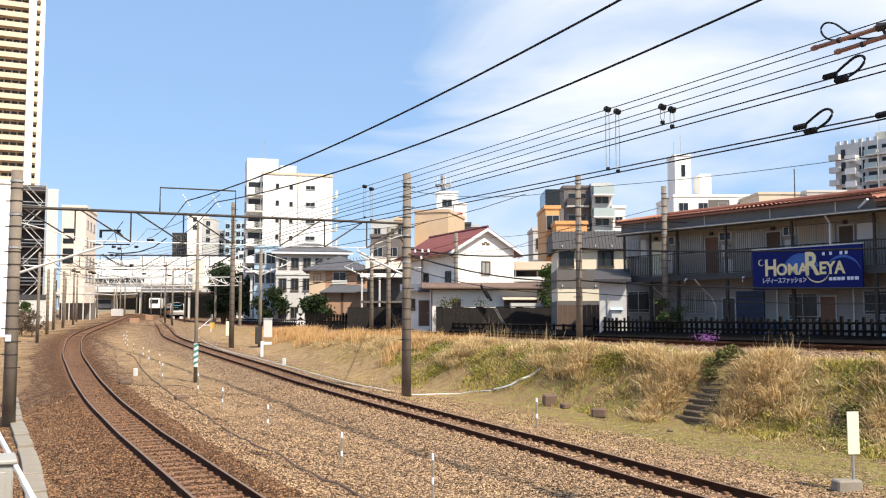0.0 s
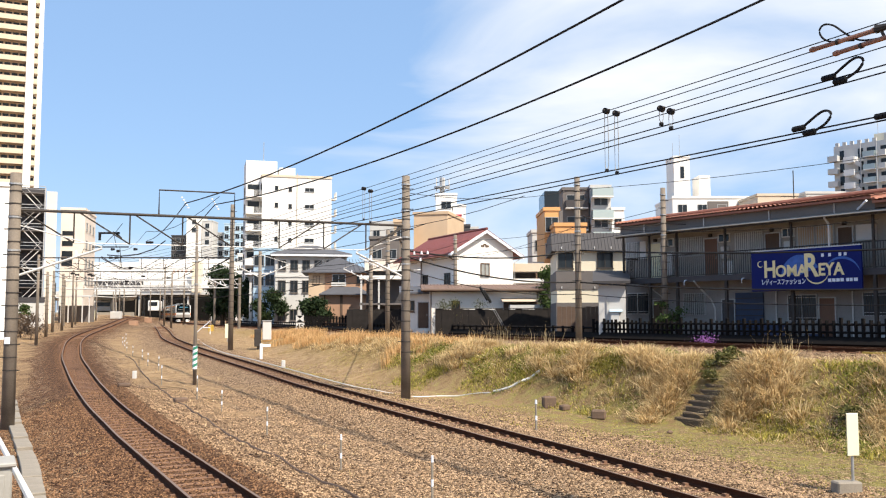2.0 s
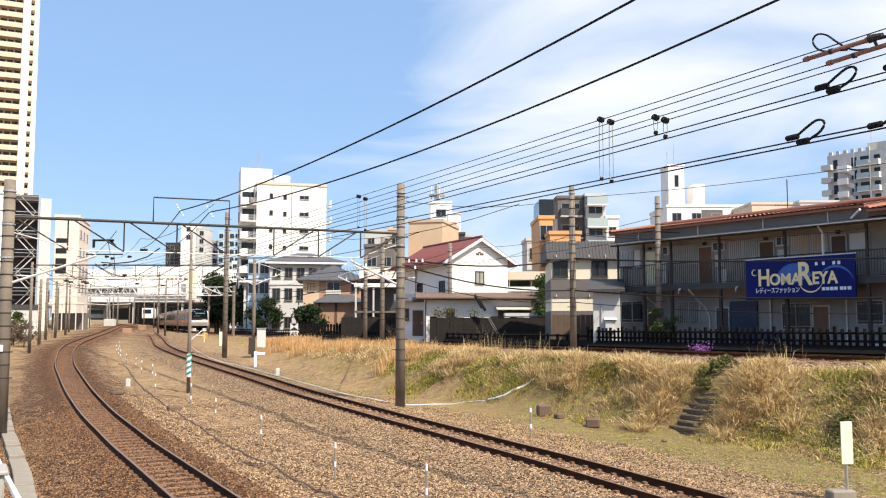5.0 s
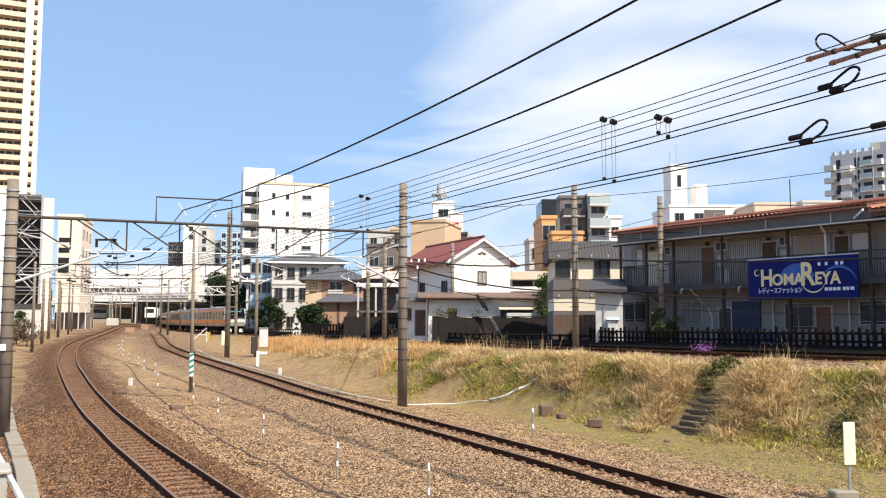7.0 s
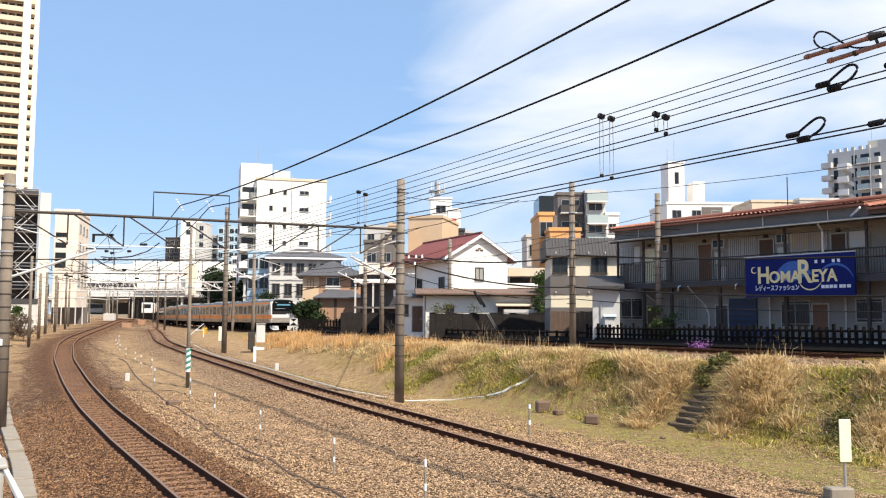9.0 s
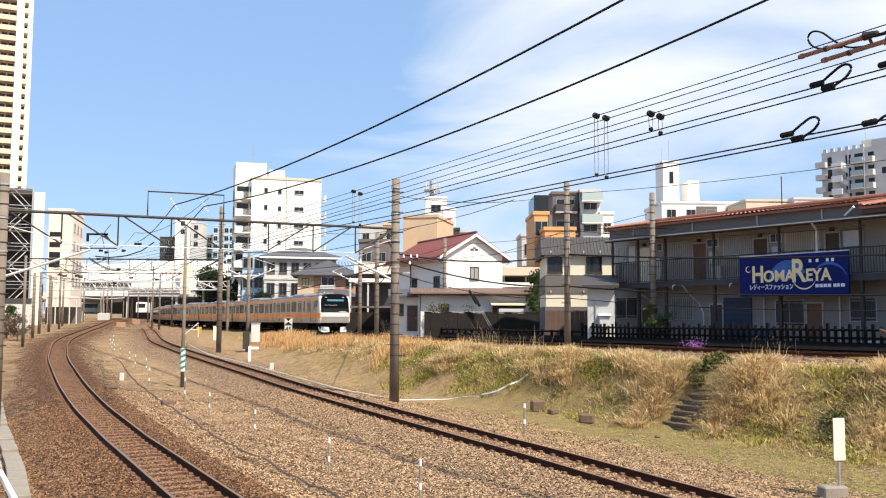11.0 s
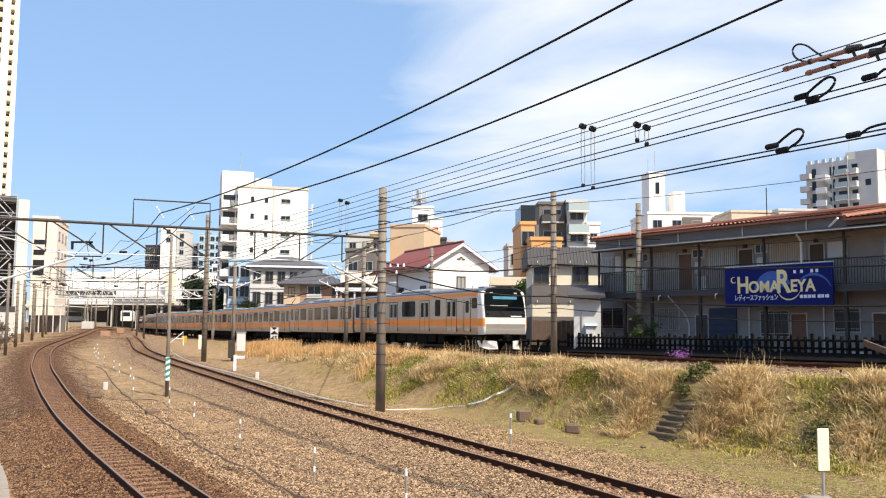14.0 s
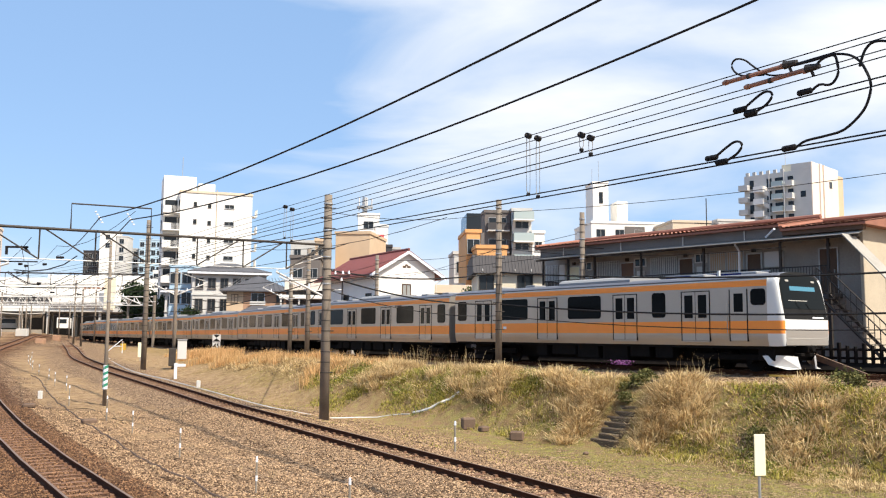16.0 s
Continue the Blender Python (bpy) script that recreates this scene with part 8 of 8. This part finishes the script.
def near_platform():
    """The end of the platform on which the camera stands, with its fence and cabinet."""
    p = empty("platform", pose(-1.2, -6, 0, 0, 0, 0), "concrete platform end with a low white fence", "platform")
    part("slab", bx(-5.0, 1.9, -4.0, 8.2, -0.4, 1.1, 0.03), M["concrete"], p)
    k = empty("kerb_trough", Matrix(), "grey concrete cable trough along the track", "cable trough")
    line = smooth_line([(-5.2, 12.5), (-7.8, 17.2), (-10.4, 22.4), (-13.6, 28.4), (-17.4, 35.8)], 1.0)
    for a, c in zip(line, line[1:]):
        h = ground_z(*a)
        m = pose((a[0] + c[0]) / 2, (a[1] + c[1]) / 2, h, 0, 0, math.degrees(math.atan2(c[1] - a[1], c[0] - a[0])))
        o = part("cover_slab", bx(-0.49, 0.49, -0.2, 0.2, -0.1, 0.14, 0.015), M["concrete"], k)
        o.matrix_local = m
    f = empty("pipe_fence", Matrix(), "white pipe fence rail sloping to the ground", "fence")
    part("rail", tube([(-3.6, 8.6, 0.9), (-5.3, 11.6, 0.9), (-9.4, 18.7, 0.9), (-13.6, 26.0, 0.9)], 0.05, 8), M["acwhite"], f)
    part("rail", tube([(-5.4, 11.7, 0.35), (-9.5, 18.8, 0.35), (-13.7, 26.1, 0.35)], 0.035, 8), M["signwhite"], f)
    for x, y in ((-5.3, 11.6), (-7.35, 15.15), (-9.4, 18.7), (-11.5, 22.35), (-13.6, 26.0)):
        z = ground_z(x, y)
        part("post", cyl((x, y, z), (x, y, 0.9), 0.04, None, 8), M["signwhite"], f)
    c = empty("signal_box", pose(-6.75, 13.3, ground_z(-6.75, 13.3), 0, 0, 28), "white grey equipment cabinet beside the platform", "cabinet")
    part("body", bx(-0.6, 0.3, -0.35, 0.35, 0, 1.45, 0.03), M["greybox"], c)
    part("lid", bx(-0.65, 0.35, -0.4, 0.4, 1.45, 1.52, 0.02), M["greybox"], c)
    part("door", bx(-0.5, 0.2, -0.37, -0.35, 0.1, 1.35, 0.01), M["greybox"], c)
    part("lock", bx(0.08, 0.14, -0.4, -0.37, 0.7, 0.8), M["darksteel"], c)


def overhead_extras():
    """Brackets, side cables and the far portals toward the station."""
    def bracket(x, y, z, dx, dy, label):
        b = empty("bracket_arm", Matrix(), label, "bracket", "bracket arms")
        part("strut", tube([(x, y, z), (x + dx, y + dy, z + 1.0)], 0.045, 6), M["acwhite"], b)
        part("tie", tube([(x, y, z + 1.75), (x + dx, y + dy, z + 1.05)], 0.02, 6), M["acwhite"], b)
        part("arm", tube([(x + dx, y + dy, z + 1.0), (x + dx * 0.3, y + dy * 0.3, z + 0.28), (x - dx * 0.3, y - dy * 0.3, z + 0.35)], 0.025, 6), M["acwhite"], b)
        for u in (0.35, 0.7):
            c = Vector((x + dx * u, y + dy * u, z + 1.0 * u))
            part("insulator", cyl(c, c + Vector((0, 0, 0.22)), 0.05, 0.03, 8), M["signwhite"], b)

    bracket(-1.5, 36.2, 4.85, -2.0, -0.6, "pale bracket arm on a line pole")
    arm = empty("bracket_arm", Matrix(), "short steel arm with white insulators on a line pole", "bracket", "bracket arms")
    part("arm", tube([(-1.5, 36.05, 5.75), (-0.55, 36.2, 5.8)], 0.025, 6), M["darksteel"], arm)
    for x, z in ((-1.15, 5.82), (-0.85, 5.83), (-0.6, 5.84), (-0.9, 5.55)):
        part("insulator", cyl((x, 36.12, z), (x, 36.12, z + 0.13), 0.05, 0.03, 8), M["signwhite"], arm)
    part("drop_link", tube([(-0.9, 36.12, 5.8), (-0.9, 36.12, 5.55)], 0.015, 5), M["darksteel"], arm)
    bracket(-14.1, 28.85, 4.6, 2.6, 0.8, "pale bracket arm on a line pole")
    bracket(-13.9, 67, 6.2, 2.2, 0.5, "pale bracket arm on a line pole")
    bracket(-13.9, 67, 6.2, -2.0, -0.5, "pale bracket arm on a line pole")
    bracket(-3.75, 60.5, 6.3, -2.0, 0.4, "pale bracket arm on a line pole")
    bracket(-15.7, 65.5, 5.3, -2.4, 0.3, "pale bracket arm on a line pole")
    bracket(-5.34, 65.8, 5.8, -2.1, 0.4, "pale bracket arm on a line pole")
    # cables strung along the bank
    for pts, r in ((((-1.5, 36.2, 6.0), (6.35, 41.0, 6.35), (19.5, 22, 5.5)), 0.034), (((-1.5, 36.2, 5.75), (6.35, 41.0, 4.85), (19.0, 21, 4.25)), 0.034), (((-1.5, 36.2, 5.2), (6.35, 41.0, 4.3), (19.0, 21, 3.75)), 0.018),
                   (((-1.5, 36.2, 6.0), (-3.75, 60.5, 5.7), (-13.9, 67, 6.1)), 0.026), (((-1.5, 36.2, 5.7), (-13.9, 67, 5.0), (-33, 88, 5.2)), 0.024),
                   (((-1.5, 36.2, 8.4), (6.35, 41.0, 9.2), (21, 22, 9.0)), 0.012), (((6.35, 41, 8.05), (12.0, 47.4, 8.25), (26, 40, 8.3)), 0.02), (((1.05, 70, 7.8), (6.35, 41, 7.5), (15, 30, 6.6)), 0.012)):
        line = []
        for p, q in zip(pts, pts[1:]):
            line += sag(p, q, 0.35, 12)[(1 if line else 0):]
        wire_thing("power_cable", line, r, "black power cable strung between the poles", "power cables")
    g = empty("guy_wire", Matrix(), "slanting guy wire with two black sleeves", "guy wire")
    for k, dx in enumerate((0.0, 0.14)):
        a, b = Vector((5.0 + dx, 65.2, 1.56)), Vector((2.8 + dx, 65.6, 5.42))
        part("wire", tube([a, b], 0.014, 5), M["steel"], g)
        part("sleeve", tube([a.lerp(b, 0.74 - 0.05 * k), a.lerp(b, 1.0 - 0.07 * k)], 0.1, 8), M["black"], g, "black sleeve")
    # portals nearer the station
    portal((-43.3, 98), (-27.7, 98), 8.2, 8.2, 0.8, 8, "thin steel portal beam before the station")
    portal((-33.1, 72), (-15.7, 65.5), 8.05, 7.62, 0.9, 8, "thin steel portal beam across the tracks")
    for y, x0, x1, z in ((118, -52, -26.5, 6.9), (150, -64, -38, 8.2), (172, -76, -44, 8.0)):
        t = empty("lattice_beam", Matrix(), "pale lattice beam across the station throat", "overhead beam", "lattice beams")
        n = int((x1 - x0) / 1.6)
        for dz in (0, 1.1):
            part("chord", tube([(x0, y + 3, z + dz), (x1, y - 3, z + dz)], 0.07, 5), M["acwhite"], t)
        for i in range(n):
            a, b = Vector((x0, y + 3, z)).lerp(Vector((x1, y - 3, z)), i / n), Vector((x0, y + 3, z)).lerp(Vector((x1, y - 3, z)), (i + 1) / n)
            m = a.lerp(b, 0.5) + Vector((0, 0, 1.1))
            part("web", tube([a, m, b], 0.045, 4), M["acwhite"], t)
        for x, yy in ((x0, y + 3), (x1, y - 3)):
            part("leg", tube([(x, yy, 1.0), (x, yy, z + 1.3)], 0.2, 8), M["polemat"], t)
    # wires over the tracks toward the station
    for k, (lx, hz) in enumerate(((0, 5.2), (0, 6.3), (3.2, 7.2))):
        for line in (LEFT_LINE, MID_LINE):
            pts = []
            for y in (29, 45, 66, 88, 118, 150, 190, 240):
                x = float(np.interp(y, line[:, 1], line[:, 0]))
                pts.append((x + lx, y, base_z(y) + hz))
            full = []
            for p, q in zip(pts, pts[1:]):
                full += sag(p, q, 0.02 if k == 0 else 0.4, 6)[(1 if full else 0):]
            wire_thing("overhead_wire", full, 0.012, "thin overhead wire along the tracks", "overhead wires", 4)
    for k, (off, hz) in enumerate(((0.0, 5.15), (0.0, 6.1))):
        pts = []
        for s in (12, 30, 48, 66, 90, 120, 160, 210):
            x, y, z, a = on_line(s)
            pts.append((x, y, z + hz))
        full = []
        for p, q in zip(pts, pts[1:]):
            full += sag(p, q, 0.02 if k == 0 else 0.35, 6)[(1 if full else 0):]
        wire_thing("overhead_wire", full, 0.012, "thin overhead wire along the bank track", "overhead wires", 4)
    # poles and clutter before the station
    rnd = random.Random(4)
    for x, y in ((-47, 112), (-52, 125), (-55, 140), (-66, 150), (-60, 166), (-72, 176), (-41, 130), (-44, 150), (-63, 190), (-78, 190), (-59.6, 186), (-80, 186), (-76, 192), (-74, 198), (-69, 186), (-66, 180), (-61, 178), (-83, 196), (-71, 204), (-65, 206), (-37.5, 122)):
        pole(x, y, rnd.uniform(8.5, 11), 0.14, 0.11, "slim steel pole in the station throat", M["polemat"], "station poles", foot=base_z(y) - 0.3)
    for x, y, w, h, m, lb in ((-57, 142, 1.8, 1.6, M["yellow"], "yellow striped trackside cabinet"), (-54, 146, 1.7, 1.2, M["acwhite"], "small grey trackside hut"), (-50, 150, 1.0, 0.9, M["brick"], "rusty brown trackside cabinet"), (-27.0, 103, 0.4, 0.8, M["yellowpaint"], "small yellow trackside equipment box"), (-42, 120, 1.0, 0.8, M["brick"], "small brown trackside box"), (-60, 150, 2.2, 1.2, M["signwhite"], "small white trackside box")):
        on_ground("trackside_cabinet", x, y, bx(-w / 2, w / 2, -0.5, 0.5, 0, h, 0.04), m, lb, "cabinet", "trackside cabinets")
    # low wall and bushes below the escape stairs
    lw = empty("garden_wall", pose(-56.5, 114, 1.0, 0, 0, 12), "low pale grey wall below the stairs", "wall")
    part("wall", bx(0, 4.6, 0, 0.3, -0.5, 4.0, 0.02), M["acwhite"], lw)
    part("coping", bx(-0.05, 4.65, -0.05, 0.35, 4.0, 4.7), M["darkgrey"], lw, "dark coping")
    tree(-53.3, 112, 3.0, 0.9, 0.08, M["leaf2"], "small green bush before the pale wall", 41, leaves=900, size=0.14)
    for bx0, by0 in ((-40.6, 85), (-42.2, 88), (-38.2, 82)):
        tree(bx0, by0, 2.2, 1.0, 0.06, M["bark"], "brown leafless bush beside the line", int(by0), "shrub", 900, 0.1, name="shrub")
    # hanging gear and insulators over the curve
    hg = empty("hanging_gear", Matrix(), "dark hanging wire gear with black insulators over the tracks", "overhead gear")
    for nm, pts, r in (('bar', [(-17.97, 45.0, 6.84), (-16.09, 45.0, 6.84)], 0.035), ('cable', [(-17.19, 45.0, 6.43), (-16.47, 45.0, 6.37), (-15.6, 45.0, 6.46), (-14.82, 45.0, 6.72), (-14.21, 45.0, 7.16)], 0.03), ('cable', [(-17.48, 45.0, 6.35), (-17.05, 45.0, 6.06), (-16.47, 45.0, 5.77), (-15.97, 45.0, 5.68), (-15.86, 45.0, 5.82)], 0.025), ('dropper', [(-16.73, 45.0, 6.84), (-16.9, 45.0, 7.65)], 0.015), ('dropper', [(-16.55, 45.0, 6.84), (-16.44, 45.0, 5.77)], 0.015), ('bar', [(-12.16, 31.0, 6.25), (-11.42, 31.0, 6.25)], 0.04), ('dropper', [(-12.12, 31.0, 6.25), (-12.12, 31.0, 5.99)], 0.05), ('dropper', [(-11.54, 31.0, 6.25), (-11.36, 31.0, 6.05)], 0.04)):
        part(nm, tube(pts, r, 6), M["wire"], hg)
    for x, y, z in ((-16.99, 45.0, 6.29), (-16.7, 45.0, 6.29), (-15.74, 45.0, 6.72), (-15.11, 45.0, 7.07), (-14.93, 45.0, 7.07), (-15.97, 45.0, 5.77), (-16.61, 45.0, 6.63), (-16.9, 45.0, 6.72)):
        part("insulator", cyl((x - 0.09, y, z), (x + 0.09, y, z), 0.07, 0.05, 8), M["wire"], hg)
    for a, b in (((-47.32, 110.0, 9.26), (-34.24, 110.0, 8.69)), ((-47.68, 110.0, 8.27), (-34.95, 110.0, 7.84)), ((-46.26, 110.0, 9.82), (-31.76, 110.0, 9.26)), ((-44.85, 110.0, 7.13), (-32.12, 110.0, 6.92)), ((-51.22, 110.0, 8.69), (-37.77, 110.0, 7.13)), ((-49.09, 110.0, 10.25), (-40.6, 110.0, 7.84)), ((-34.24, 110.0, 10.53), (-40.25, 110.0, 7.7))):
        w = wire_thing("overhead_wire", sag(a, b, 0.25, 8), 0.03, "dark wire strung across the station throat", "overhead wires", 5)
    ig = empty("insulator_row", Matrix(), "dark insulators on wires before the station", "overhead gear")
    for x, y, z in ((-44.14, 110.0, 8.41), (-43.72, 110.0, 8.27), (-46.26, 110.0, 8.55), (-45.7, 110.0, 8.41), (-37.42, 110.0, 8.2), (-39.47, 110.0, 7.56), (-34.24, 110.0, 7.98)):
        part("insulator", cyl((x - 0.25, y, z), (x + 0.25, y, z), 0.13, 0.1, 8), M["wire"], ig)
    # open shelter and a parked white railcar before the station
    sh = empty("platform_shelter", pose(-57.8, 131, 1.9, 0, 0, 8), "dark open platform shelter with a white fascia", "shelter")
    part("back_wall", bx(0, 5.2, 2.5, 2.7, -1, 2.9), M["grey"], sh)
    part("fascia", bx(-0.2, 5.4, -0.1, 2.8, 4.2, 4.45), M["acwhite"], sh)
    for k in range(6):
        part("post", bx(k * 1.0, k * 1.0 + 0.14, 0, 0.14, -1, 4.2), M["acwhite"], sh)
    for px, py, wd in ((-79.5, 238, 2.7), (-96.5, 244, 4.5)):
        rc = empty("parked_railcar", pose(px, py, 3.6, 0, 0, 14), "white railcar standing under the station deck", "train car", "parked railcars")
        part("body", bx(0, wd, 0, 14, 0.9, 3.7, 0.12), M["white"], rc)
        part("windscreen", bx(0.3, wd - 0.3, -0.05, 0.1, 2.2, 3.3, 0.02), M["glass"], rc)
        part("underframe", bx(0.2, wd - 0.2, 0.2, 13.8, -0.6, 0.9), M["under"], rc)
    s = empty("step_frame", pose(-24.2, 92, ground_z(-24.2, 92), 0, 0, 10), "small white steel step frame", "steps")
    part("strut", tube([(-1.6, 0, 0), (0, 0, 1.4), (0, 0, 0)], 0.05, 5), M["signwhite"], s)
    part("rail", tube([(-0.8, 0, 0.7), (0, 0, 0.7)], 0.04, 5), M["signwhite"], s)
    # rooftop aerials behind the apartments
    a = empty("roof_aerial", pose(24.4, 60.5, 8.6), "tall rooftop television aerial", "aerial")
    part("mast", cyl((0, 0, -7.2), (0, 0, 4.7), 0.035, None, 6), M["darksteel"], a)
    for h in (2.5, 2.9):
        part("boom", tube([(-0.9, 0, h), (1.3, 0, h - 0.1)], 0.02, 4), M["darksteel"], a)
        for i in range(8):
            part("element", tube([(-0.8 + i * 0.27, -0.35, h - 0.02), (-0.8 + i * 0.27, 0.35, h - 0.02)], 0.012, 4), M["darksteel"], a)


lineside()
fences()
near_platform()
overhead_extras()


motions()
